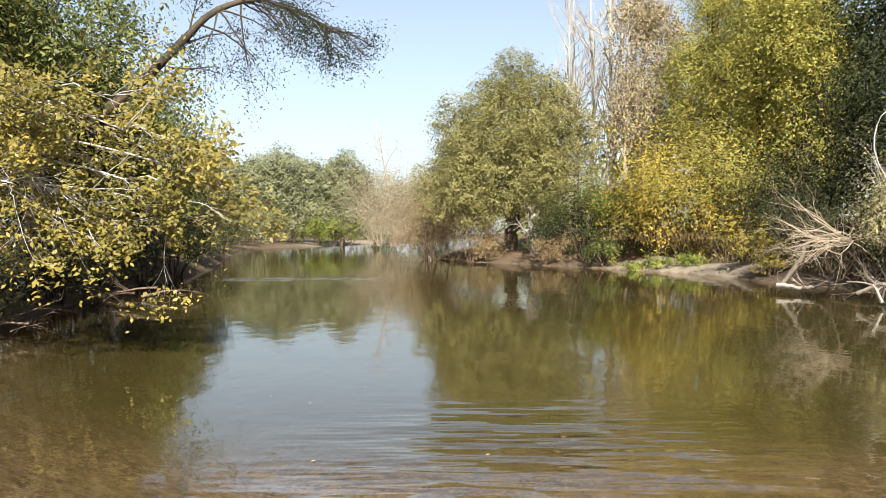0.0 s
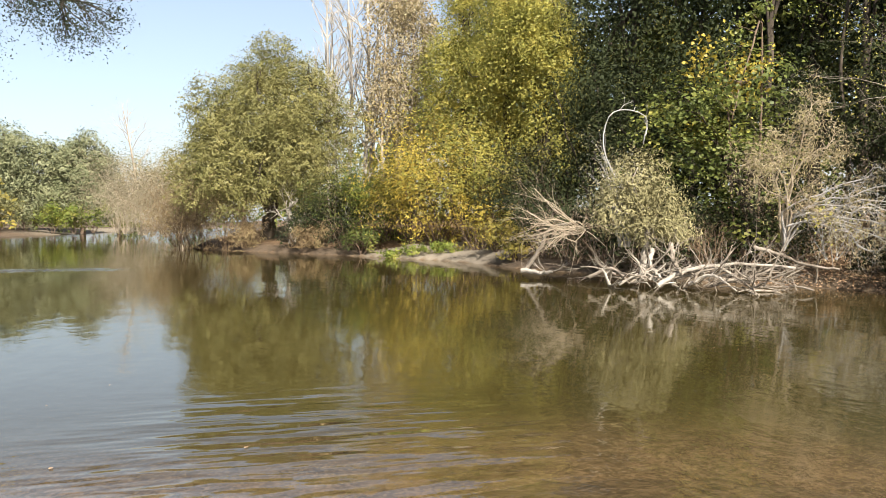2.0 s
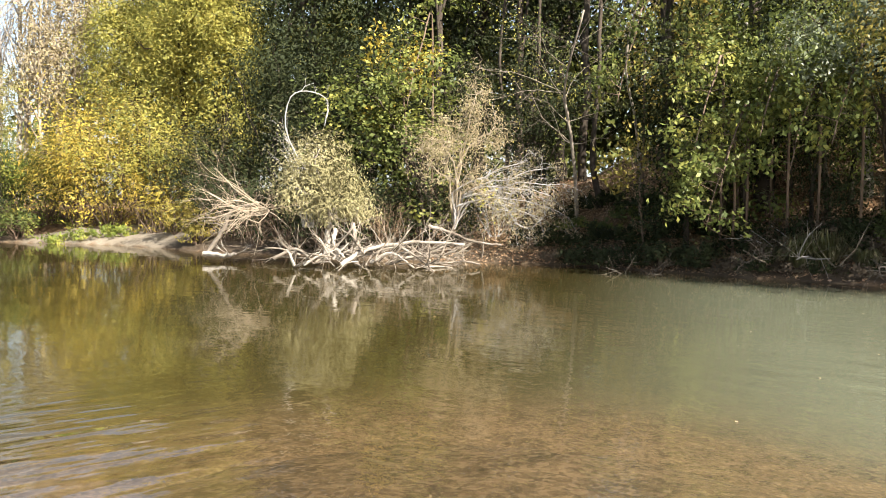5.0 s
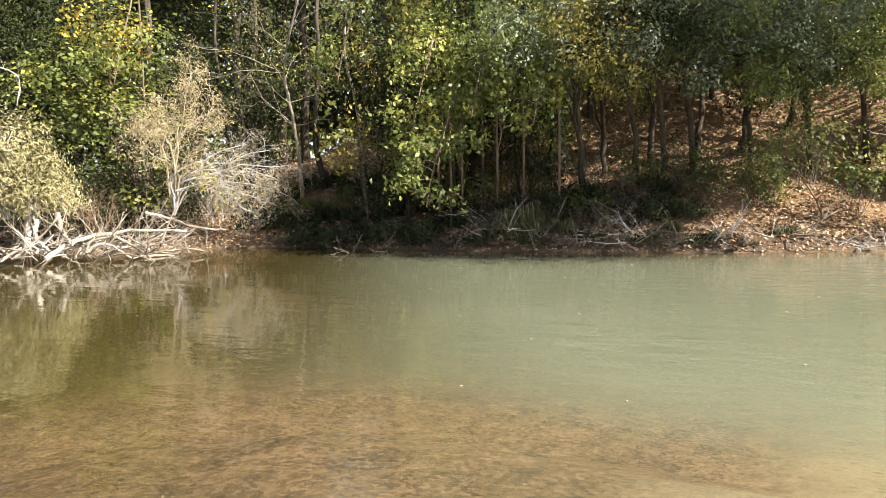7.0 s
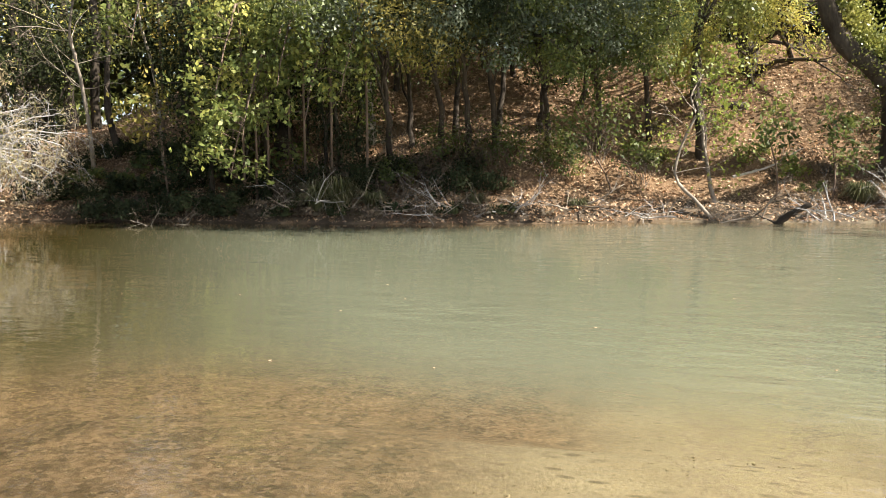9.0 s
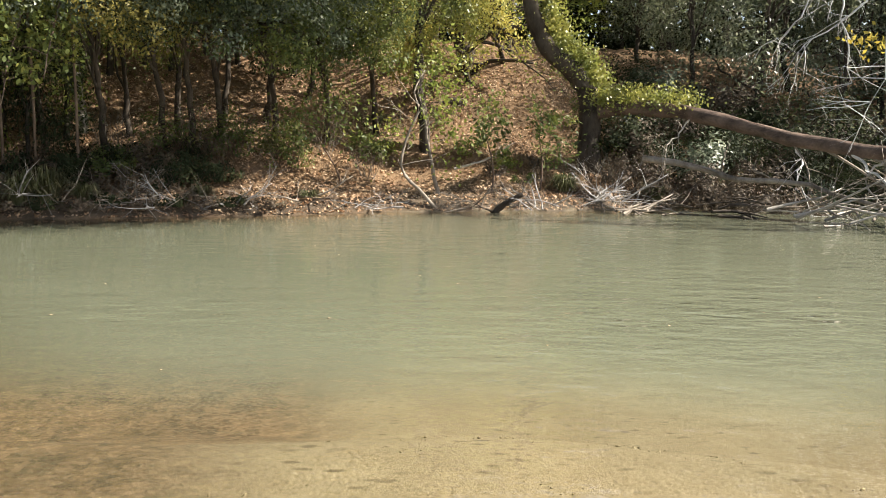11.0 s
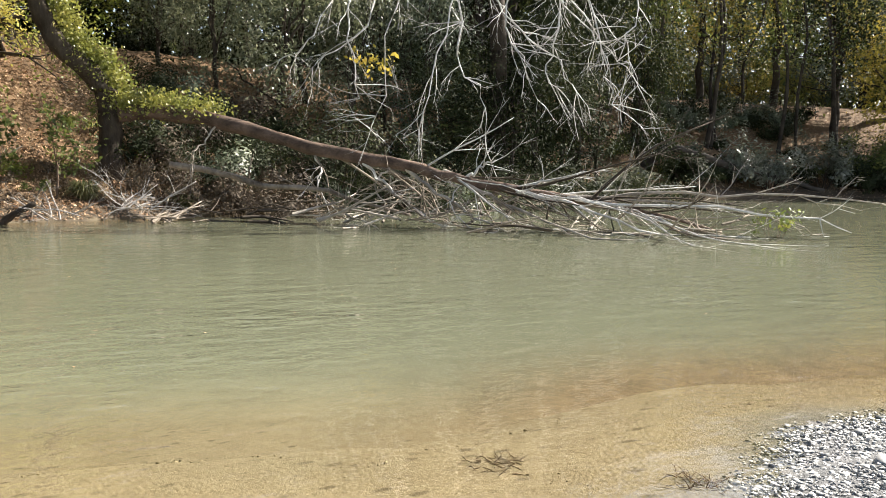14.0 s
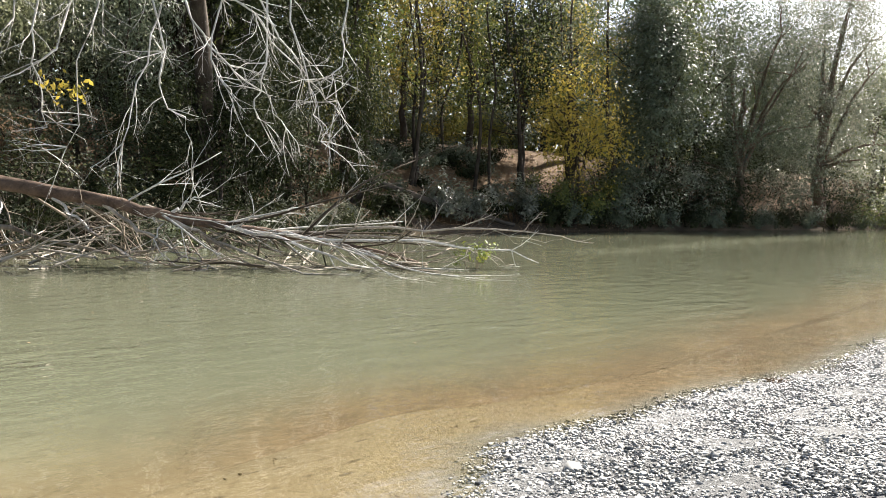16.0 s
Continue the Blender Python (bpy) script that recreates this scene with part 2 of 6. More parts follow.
    c = mixc(n, l, attr("bed"), c, bed)
    c = mixc(n, l, 0.35, c, ramp(n, l, broad, [(0.3, (0.25, 0.25, 0.25)), (0.7, (0.75, 0.74, 0.72))]), "OVERLAY")
    c = mixc(n, l, 1.0, c, (0.78, 0.78, 0.79), "MULTIPLY")
    p = n.new("ShaderNodeBsdfPrincipled")
    p.inputs["Roughness"].default_value = 0.95
    p.inputs["Specular IOR Level"].default_value = 0.2
    l.new(c, p.inputs["Base Color"])
    bp = n.new("ShaderNodeBump")
    bp.inputs["Strength"].default_value, bp.inputs["Distance"].default_value = 0.55, 0.05
    l.new(fine, bp.inputs["Height"])
    l.new(bp.outputs[0], p.inputs["Normal"])
    o = n.new("ShaderNodeOutputMaterial")
    l.new(p.outputs[0], o.inputs[0])
    return m


def water_mat():
    """Turbid river water: mirror by Fresnel over silt in suspension, clear where it is shallow."""
    m, n, l = node_mat("turbid river water")
    tc = n.new("ShaderNodeTexCoord")
    vec = tc.outputs["Object"]

    def attr(name):
        a = n.new("ShaderNodeAttribute")
        a.attribute_name = name
        return a.outputs["Fac"]

    def stretched(sx, sy, rot, scale, detail):
        mp = n.new("ShaderNodeMapping")
        mp.inputs["Scale"].default_value, mp.inputs["Rotation"].default_value = (sx, sy, 1), (0, 0, radians(rot))
        l.new(vec, mp.inputs[0])
        return noise_tex(n, l, scale, detail, 0.5, mp.outputs[0])
    small, swell = mixc(n, l, 0.22, stretched(1, 0.42, 24, 3.0, 4), stretched(0.8, 0.5, -35, 8.5, 3)), stretched(1, 0.5, -10, 0.8, 2)
    rip = stretched(0.28, 1.0, -16, 2.6, 2)
    b1, b2 = n.new("ShaderNodeBump"), n.new("ShaderNodeBump")
    b1.inputs["Distance"].default_value, b2.inputs["Distance"].default_value = 0.034, 0.10
    cur = n.new("ShaderNodeMath")
    cur.operation = "MULTIPLY_ADD"
    l.new(attr("current"), cur.inputs[0])
    cur.inputs[1].default_value, cur.inputs[2].default_value = 2.3, 0.16
    l.new(cur.outputs[0], b1.inputs["Strength"])
    l.new(small, b1.inputs["Height"])
    l.new(attr("ripple"), b2.inputs["Strength"])
    l.new(rip, b2.inputs["Height"])
    b3 = n.new("ShaderNodeBump")
    b3.inputs["Distance"].default_value, b3.inputs["Strength"].default_value = 0.03, 0.3
    l.new(swell, b3.inputs["Height"])
    l.new(b1.outputs[0], b2.inputs["Normal"])
    l.new(b2.outputs[0], b3.inputs["Normal"])
    normal = b3.outputs[0]
    silt = mixc(n, l, noise_tex(n, l, 0.25, 4, 0.6, vec), (0.126, 0.132, 0.086), (0.163, 0.170, 0.112))
    silt = mixc(n, l, attr("turbid"), (0.046, 0.036, 0.011), silt)
    d = n.new("ShaderNodeBsdfDiffuse")
    l.new(silt, d.inputs["Color"])
    tr = n.new("ShaderNodeBsdfTransparent")
    tr.inputs["Color"].default_value = (0.93, 0.9, 0.78, 1)
    body = n.new("ShaderNodeMixShader")
    l.new(attr("murk"), body.inputs[0])
    l.new(tr.outputs[0], body.inputs[1])
    l.new(d.outputs[0], body.inputs[2])
    g = n.new("ShaderNodeBsdfGlossy")
    g.inputs["Roughness"].default_value = 0.012
    l.new(normal, g.inputs["Normal"])
    fr = n.new("ShaderNodeFresnel")
    fr.inputs["IOR"].default_value = 1.9
    l.new(normal, fr.inputs["Normal"])
    s = n.new("ShaderNodeMixShader")
    l.new(fr.outputs[0], s.inputs[0])
    l.new(body.outputs[0], s.inputs[1])
    l.new(g.outputs[0], s.inputs[2])
    o = n.new("ShaderNodeOutputMaterial")
    l.new(s.outputs[0], o.inputs[0])
    return m


# ---------------------------------------------------------------- geometry helpers
rng = np.random.default_rng(7)


def B(bearing, dist, z=0.0):
    """A place by its bearing (degrees clockwise from +y), its distance from the gravel bar's tip and its height."""
    return np.array([math.sin(radians(bearing)) * dist, math.cos(radians(bearing)) * dist, z])


def E(bearing, dist, up):
    """As B, the height given as degrees above eye level."""
    return B(bearing, dist, EYE + dist * math.tan(radians(up)))


class Acc:
    """Collects vertices and faces of one mesh."""

    def __init__(self):
        self.v, self.q, self.t, self.n = [], [], [], 0

    def add(self, v, quads=None, tris=None):
        if quads is not None and len(quads):
            self.q.append(np.asarray(quads) + self.n)
        if tris is not None and len(tris):
            self.t.append(np.asarray(tris) + self.n)
        self.v.append(np.asarray(v, float))
        self.n += len(v)

    def mesh(self, name, material, smooth=False):
        me = bpy.data.meshes.new(name)
        v = np.concatenate(self.v) if self.v else np.zeros((0, 3))
        q = np.concatenate(self.q) if self.q else np.zeros((0, 4), int)
        t = np.concatenate(self.t) if self.t else np.zeros((0, 3), int)
        me.vertices.add(len(v))
        me.vertices.foreach_set("co", v.astype(np.float32).ravel())
        loops = np.concatenate([q.ravel(), t.ravel()]).astype(np.int32)
        me.loops.add(len(loops))
        me.loops.foreach_set("vertex_index", loops)
        me.polygons.add(len(q) + len(t))
        starts = np.concatenate([np.arange(len(q)) * 4, len(q) * 4 + np.arange(len(t)) * 3]).astype(np.int32)
        me.polygons.foreach_set("loop_start", starts)
        me.update(calc_edges=True)
        if smooth:
            me.polygons.foreach_set("use_smooth", np.ones(len(q) + len(t), bool))
        me.materials.append(material)
        return me


def part(name, acc, material, parent, label="", smooth=False):
    ob = new(name, acc.mesh(name, material, smooth))
    ob.parent = parent
    return tagged(ob, label) if label else ob


def thing(name, label, category, at=(0, 0, 0), group="", kind=""):
    ob = new(name)
    ob.location = at
    ob.empty_display_size = 0.2
    return tagged(ob, label, category, group, kind)


def unit(v):
    v = np.asarray(v, float)
    return v / (np.linalg.norm(v, axis=-1, keepdims=True) + 1e-12)


def tube(acc, pts, radii, sides=6, lumpy=0.0, r=rng):
    """A tapered, slightly uneven round along a line; gives the index of its first vertex."""
    start = acc.n
    pts, radii = np.asarray(pts, float), np.asarray(radii, float)
    n = len(pts)
    d = unit(np.gradient(pts, axis=0))
    ref = np.where(np.abs(d[:, 2:3]) > 0.9, np.array([[1.0, 0, 0]]), np.array([[0, 0, 1.0]]))
    a = unit(np.cross(d, ref))
    b = np.cross(d, a)
    th = np.arange(sides) * 2 * np.pi / sides
    rr = radii[:, None] * (1 + lumpy * r.normal(size=(n, sides))) if lumpy else np.repeat(radii[:, None], sides, 1)
    v = pts[:, None] + rr[..., None] * (np.cos(th)[None, :, None] * a[:, None] + np.sin(th)[None, :, None] * b[:, None])
    i, j = np.meshgrid(np.arange(n - 1), np.arange(sides), indexing="ij")
    k = (j + 1) % sides
    q = np.stack([i * sides + j, i * sides + k, (i + 1) * sides + k, (i + 1) * sides + j], -1).reshape(-1, 4)
    acc.add(v.reshape(-1, 3), q)
    if sides > 3:
        c = len(pts) * sides
        acc.add(pts[-1:], None, None)
        acc.t.append(np.array([[acc.n - 1 - c + (n - 1) * sides + j2, acc.n - 1 - c + (n - 1) * sides + (j2 + 1) % sides, acc.n - 1] for j2 in range(sides)]))
    return start


def curve_pts(pts, n):
    """A smooth line through points (Catmull-Rom)."""
    p = np.asarray(pts, float)
    p = np.concatenate([[2 * p[0] - p[1]], p, [2 * p[-1] - p[-2]]])
    out = []
    seg = len(p) - 3
    for u in np.linspace(0, seg - 1e-6, n):
        i, f = int(u), u - int(u)
        a, b, c, d = p[i:i + 4]
        out.append(0.5 * (2 * b + (c - a) * f + (2 * a - 5 * b + 4 * c - d) * f * f + (3 * b - a - 3 * c + d) * f ** 3))
    return np.array(out)


def grow(acc, p, d, length, r0, depth, r, wander=0.25, pull=0.0, split=4, shrink=0.6, spread=0.7, tips=None, sides=None, taper=0.35, floor=None, joint=None):
    """A branch with side branches; pull bends it up (+) or down (-). Collects the tips. joint: a vertex of the wood that it grows from."""
    n = (3, 4, 6)[min(depth, 2)]
    pts, dirs = [np.asarray(p, float)], [unit(d)]
    step = length / (n - 1)
    for _ in range(n - 1):
        nd = unit(dirs[-1] + r.normal(size=3) * wander + np.array([0, 0, pull]))
        q = pts[-1] + nd * step
        if floor is not None and q[2] < floor:
            q[2] = floor
        pts.append(q)
        dirs.append(nd)
    s = sides or (6 if r0 > 0.05 else 4 if r0 > 0.02 else 3)
    start = tube(acc, pts, np.linspace(r0, r0 * (taper if depth > 0 else 0.3), n), s, 0.06 if r0 > 0.04 else 0)
    if joint is not None:
        acc.t.append(np.array([[joint, start, start + 1]]))
    if tips is not None:
        tips.append((pts[-1], dirs[-1], length))
        if depth <= 1:
            tips.append((pts[n // 2], dirs[n // 2], length))
    if depth > 0:
        for _ in range(split):
            u = r.uniform(0.3, 1.0) * (n - 1)
            i = min(int(u), n - 2)
            q = pts[i] + (pts[i + 1] - pts[i]) * (u - i)
            side = unit(dirs[i] + r.normal(size=3) * spread)
            grow(acc, q, side, length * shrink * r.uniform(0.65, 1.15), r0 * (1 - 0.55 * u / (n - 1)) * 0.55, depth - 1, r, wander, pull, split, shrink, spread, tips, None, taper, floor, start + i * s)
    return pts, dirs


def add_leaves(acc, c, size, r, narrow=0.5, hang=0.0, spread=0.35, tri=False, out=None):
    """Small folded leaves at the places c; out: the ways that their upper sides tend to face."""
    n = len(c)
    if out is None:
        ax = unit(r.normal(size=(n, 3)) + np.array([0, 0, -hang]))
        nb = unit(np.cross(ax, r.normal(size=(n, 3)) + np.array([0, 0, 0.9])))
        nm = np.cross(ax, nb)
    else:
        nm = unit(out * 0.9 + np.array([0, 0, 0.45]) + r.normal(size=(n, 3)) * 0.42)
        ax = unit(np.cross(nm, r.normal(size=(n, 3)) * 0.8 + np.cross(nm, np.array([0, 0, hang]))))
        nb = np.cross(nm, ax)
    s = size * r.uniform(1 - spread, 1 + spread, size=(n, 1))
    w = s * narrow * 0.5
    fold = nm * w * 0.35
    if tri:
        v = np.stack([c - ax * s * 0.5, c + nb * w * 1.5 - ax * s * 0.1, c + ax * s * 0.5], 1).reshape(-1, 3)
        acc.add(v, None, np.arange(3 * n).reshape(n, 3))
        return
    v = np.stack([c - ax * s * 0.5, c + nb * w + fold, c + ax * s * 0.5, c - nb * w + fold], 1).reshape(-1, 3)
    acc.add(v, np.arange(4 * n).reshape(n, 4))


def crown_points(r, lobes, clumps, per, clump_r, flat=0.75, low=-0.55):
    """Leaf places in clumps over the skins of round lobes; also the way out of the crown at each."""
    lobes = np.asarray(lobes, float)
    area = lobes[:, 3] * lobes[:, 4] + lobes[:, 5] * (lobes[:, 3] + lobes[:, 4])
    pick = r.choice(len(lobes), clumps, p=area / area.sum())
    d = unit(r.normal(size=(clumps, 3)))
    d[:, 2] = np.where(d[:, 2] < low, -d[:, 2] * 0.6, d[:, 2])
    rad = np.where(r.uniform(size=(clumps, 1)) < 0.75, r.uniform(0.78, 1.08, (clumps, 1)), r.uniform(0.3, 0.8, (clumps, 1)))
    cc = lobes[pick, :3] + d * lobes[pick, 3:] * rad
    cr = clump_r * r.uniform(0.55, 1.35, (clumps, 1, 1))
    off = r.normal(size=(clumps, per, 3)) * np.array([1, 1, flat])
    pts = cc[:, None] + off * cr * 0.5
    out = unit(d[:, None] + off * 0.45)
    return pts.reshape(-1, 3), out.reshape(-1, 3)


def round_lobes(r, centre, radii, n, size=0.5):
    c, radii = np.asarray(centre, float), np.asarray(radii, float)
    d = unit(r.normal(size=(n, 3)))
    pos = c + d * radii * (r.uniform(0.25, 0.75, (n, 1)))
    rr = radii * size * r.uniform(0.75, 1.25, (n, 1))
    return np.concatenate([pos, rr], 1)


def skin_lobes(r, centre, radii, n, size=0.33, low=-0.6):
    """Puffs evenly over the skin of a round crown."""
    c, radii = np.asarray(centre, float), np.asarray(radii, float)
    k = np.arange(n) + 0.5
    z = 1 - (1 - low) * k / n
    a = k * 2.39996 + r.uniform(0, 6.28)
    d = np.stack([np.cos(a) * np.sqrt(1 - z * z), np.sin(a) * np.sqrt(1 - z * z), z], 1) + r.normal(size=(n, 3)) * 0.10
    return np.concatenate([c + d * radii * r.uniform(0.62, 0.82, (n, 1)), np.full((n, 3), radii.mean()) * size * r.uniform(0.75, 1.25, (n, 1))], 1)


def make_tree(name, label, category, at, lobes, leaf, leaf_size, clumps, per, clump_r, bark, trunk=None, trunk_r=0.2, seed=1, narrow=0.5, hang=0.2, limbs=9, group="", low=-0.55, flat=0.75, tri=False):
    """A tree: tapered trunk with limbs that reach into its lobes, and a crown of many leaves in clumps."""
    r = np.random.default_rng(seed)
    t = thing(name, label, category, at, group)
    lobes = np.asarray(lobes, float)
    acc = Acc()
    top = trunk if trunk is not None else [(0, 0, -0.4), (0.1, 0, lobes[:, 2].mean() * 0.5), (lobes[:, 0].mean(), lobes[:, 1].mean(), lobes[:, 2].mean() + lobes[:, 5].mean() * 0.5)]
    tp = curve_pts(top, 14)
    tp[1:-1] += r.normal(size=(12, 3)) * trunk_r * 0.3
    tube(acc, tp, np.linspace(trunk_r * 1.15, trunk_r * 0.3, 14), 9, 0.06, r)
    order = r.permutation(len(lobes))[:limbs]
    for i in order:
        k0 = int(r.integers(4, 12))
        s = tp[k0]
        e = lobes[i, :3] + unit(lobes[i, :3] - s) * lobes[i, 3:] * 0.5
        mid = (s + e) / 2 + np.array([0, 0, 0.12 * np.linalg.norm(e - s)]) + r.normal(size=3) * 0.15
        lp = curve_pts([s, mid, e], 9)
        lp[1:-1] += r.normal(size=(7, 3)) * 0.05
        first_v = tube(acc, lp, np.linspace(trunk_r * 0.45, 0.015, 9), 5, 0.05, r)
        acc.t.append(np.array([[9 * k0, first_v, first_v + 1]]))
        for _ in range(2):
            k = r.integers(3, 8)
            grow(acc, lp[k], unit(lp[k] - s) + r.normal(size=3) * 0.6, np.linalg.norm(e - s) * 0.2, trunk_r * 0.14, 1, r, 0.2, 0.02, 2, joint=first_v + 5 * int(k))
    part("trunk", acc, bark, t, smooth=True)
    crown = Acc()
    pts, out = crown_points(r, lobes, clumps, per, clump_r, flat, low)
    add_leaves(crown, pts, leaf_size, r, narrow, hang, 0.35, tri, out)
    part("crown", crown, leaf, t)
    return t


def make_shrub(name, label, category, at, radius, height, leaf, leaf_size, count, bark, seed=1, stems=9, group="", narrow=0.45, depth=2, twig_r=0.03, spread=0.55, lean=(0, 0), split=4, hang=0.1):
    """A many-stemmed bush: stems from one foot, leaves round its twigs."""
    r = np.random.default_rng(seed)
    t = thing(name, label, category, at, group)
    acc, tips = Acc(), []
    for i in range(stems):
        a = 2 * np.pi * (i + r.uniform(-0.4, 0.4)) / stems
        d = np.array([math.cos(a) * radius / height * r.uniform(0.2, 1.1) + lean[0], math.sin(a) * radius / height * r.uniform(0.2, 1.1) + lean[1], 1.0])
        grow(acc, (math.cos(a) * 0.15, math.sin(a) * 0.15, -0.1), d, height * r.uniform(0.6, 0.85), twig_r, depth, r, 0.16, 0.03, split, 0.55, spread, tips, joint=0 if i else None)
    part("stem", acc, bark, t)
    if count:
        crown = Acc()
        tp = np.array([q[0] for q in tips])
        pts = tp[r.integers(0, len(tp), count)] + r.normal(size=(count, 3)) * height * 0.075
        pts[:, 2] = np.maximum(pts[:, 2], 0.03)
        add_leaves(crown, pts, leaf_size * (1.12 if leaf_size > 0.12 else 1), r, narrow, hang, 0.35, leaf_size > 0.12, unit(pts - np.array([0, 0, height * 0.35])))
        part("leaves", crown, leaf, t)
    return t


# ---------------------------------------------------------------- ground and river
NEAR = np.array([(-4, -400), (-3, -120), (1.0, -40), (2.3, -20), (2.6, -12), (2.5, -9.4), (2.8, -8.1), (3.0, -7.1), (3.0, -6.0), (3.3, -5.0), (3.25, -4.5), (2.9, -4.0), (2.5, -3.2), (2.2, -2), (1.9, 0),
                 (1.3, 1.5), (0, 2.3), (-2.5, 3.0), (-4.6, 5.5), (-6.2, 9.0), (-6.9, 11.5), (-8.0, 15.1), (-8.5, 19.2), (-9.6, 26.5), (-10.5, 38), (-15, 58), (-20, 80), (-15, 105), (-11, 138), (0, 200), (60, 400)])
FAR = np.array([(120, 400), (40, 200), (14, 145), (4, 100), (0.5, 70), (-0.3, 54), (3.7, 47.6), (7.3, 42.8), (11.0, 36), (12.0, 29.5), (13.6, 25.5), (14.5, 22), (16.6, 19.5), (18.0, 16.5), (18.2, 12), (18.9, 7.7), (19.9, 4.8),
                (21.3, 2.0), (21.9, -2.4), (23.2, -6), (25, -10.5), (27.5, -20), (28.5, -36), (26, -52), (22, -72), (19, -100), (17, -200), (16, -400)])


def line_dist(x, y, line):
    best, where = np.full(x.shape, 1e9), np.zeros(x.shape)
    for (ax, ay), (bx, by) in zip(line[:-1], line[1:]):
        dx, dy = bx - ax, by - ay
        u = np.clip(((x - ax) * dx + (y - ay) * dy) / (dx * dx + dy * dy), 0, 1)
        d = np.hypot(x - ax - u * dx, y - ay - u * dy)
        best = np.minimum(best, d)
    return best


def in_river(x, y):
    poly = np.concatenate([NEAR, FAR])
    inside = np.zeros(x.shape, bool)
    for (ax, ay), (bx, by) in zip(poly, np.roll(poly, -1, 0)):
        hit = (ay > y) != (by > y)
        inside ^= hit & (x < (bx - ax) * (y - ay) / (by - ay + 1e-12) + ax)
    return inside


def sstep(x, a, b):
    u = np.clip((x - a) / (b - a), 0, 1)
    return u * u * (3 - 2 * u)


def wob(x, y, f, seed=0.0):
    """Cheap smooth unevenness from crossed waves."""
    return (np.sin(x * f + 1.3 * np.sin(y * f * 0.7 + seed) + seed) + np.sin(y * f * 1.13 + 1.7 * np.sin(x * f * 0.6 + seed * 2) + 2.1) + np.sin((x + y) * f * 0.57 + seed * 3)) / 3


def terrain(x, y):
    """Height and the masks of what covers the ground."""
    x, y = np.asarray(x, float), np.asarray(y, float)
    dn, df, wet = line_dist(x, y, NEAR), line_dist(x, y, FAR), in_river(x, y)
    left = sstep(y, 4.5, 9.0) * sstep(-x, -6, 3)
    shelf = 3.4 + 0.4 * wob(x, y, 0.6, 0.4) + 1.5 * sstep(y, 0.2, 4.6) - 2.3 * sstep(-y, -0.5, 4) + 0.5 * sstep(-y, 7, 10)
    depth_n = np.where(dn < shelf, 0.05 * dn, 0.05 * shelf + 0.42 * (dn - shelf)) * (1 - left) + left * 0.45 * dn
    depth_f = 0.35 * df
    depth = np.clip(np.minimum(depth_n, depth_f), 0, 1.7)
    far_side = ~wet & (df < dn)
    sandy = sstep(y, 31.5, 34) * (1 - sstep(y, 40.5, 42.5))
    hill = 5.2 - 3.6 * sstep(y, 15, 27)
    bank = 0.32 * sstep(df, 0, 0.7) * (1 - 0.6 * sandy) + hill * sstep(df, 0.3 + 2.4 * sandy, 10.5) + 0.05 * np.maximum(df - 10.5, 0).clip(0, 30) + (0.2 * wob(x, y, 1.4, 1.0) + 0.13 * wob(x, y, 2.9, 2.2)) * sstep(df, 0.3, 2) + 0.45 * sandy * sstep(df, 0, 1.6)
    bar = (0.07 * dn).clip(0, 0.3) + 0.03 * wob(x, y, 1.9, 2.0) * sstep(dn, 0.1, 1) + 0.01 * (dn - 4).clip(0, 60)
    leftbank = 0.5 * sstep(dn, 0, 0.9) + 1.5 * sstep(dn, 0.5, 5) + 0.12 * wob(x, y, 1.3, 0.3) * sstep(dn, 0.2, 1)
    near = bar * (1 - left) + leftbank * left * (1 - 0.75 * sstep(y, 55, 85))
    z = np.where(wet, -depth, np.where(far_side, bank, near))
    lit = np.where(far_side, sstep(df, 0.3, 2.4) * (1 - sandy * (1 - sstep(df, 2.5, 5))), 0.3 * left * sstep(dn, 0.4, 1.5)) * np.where(wet, 0, 1)
    sand = np.where(far_side, np.maximum(sandy * (1 - sstep(df, 2.8, 4.2)), 0.35 * (1 - sstep(df, 0.1, 0.7)) * sstep(-y, -4, 1) * (1 - sstep(-y, 3, 6))), 0.0) * ~wet
    far_sand = (sstep(y, 95, 110) * (1 - sstep(dn, 3, 7))) * ~wet * (dn < df)
    return z, depth * wet, lit, np.maximum(sand, far_sand), np.where(dn < df, 1 - np.maximum(left, sstep(y, 20, 30)), 0.0), dn, df, wet


def height(x, y):
    return float(terrain(np.array([x]), np.array([y]))[0][0])


def on_ground(bearing, dist, sink=0.0):
    p = B(bearing, dist)
    return (p[0], p[1], height(p[0], p[1]) - sink)


def foot_at(bearing, dist):
    return np.array(on_ground(bearing, dist, 0.15))


def spaced(lo, hi, fine_lo, fine_hi, fine):
    """Grid lines, close in the middle and wider towards the ends."""
    mid = list(np.arange(fine_lo, fine_hi, fine))
    out, s = [], fine
    p = mid[-1]
    while p < hi:
        s *= 1.12
        p += s
        out.append(min(p, hi))
    s, p, low = fine, fine_lo, []
    while p > lo:
        s *= 1.12
        p -= s
        low.append(max(p, lo))
    return np.array(low[::-1] + mid + out)


def sheet(xs, ys):
    X, Y = np.meshgrid(xs, ys, indexing="ij")
    i, j = np.meshgrid(np.arange(len(xs) - 1), np.arange(len(ys) - 1), indexing="ij")
    k = i * len(ys) + j
    return X.ravel(), Y.ravel(), np.stack([k, k + len(ys), k + len(ys) + 1, k + 1], -1).reshape(-1, 4)


def set_attr(me, name, values):
    a = me.attributes.new(name, "FLOAT", "POINT")
    a.data.foreach_set("value", np.asarray(values, np.float32))


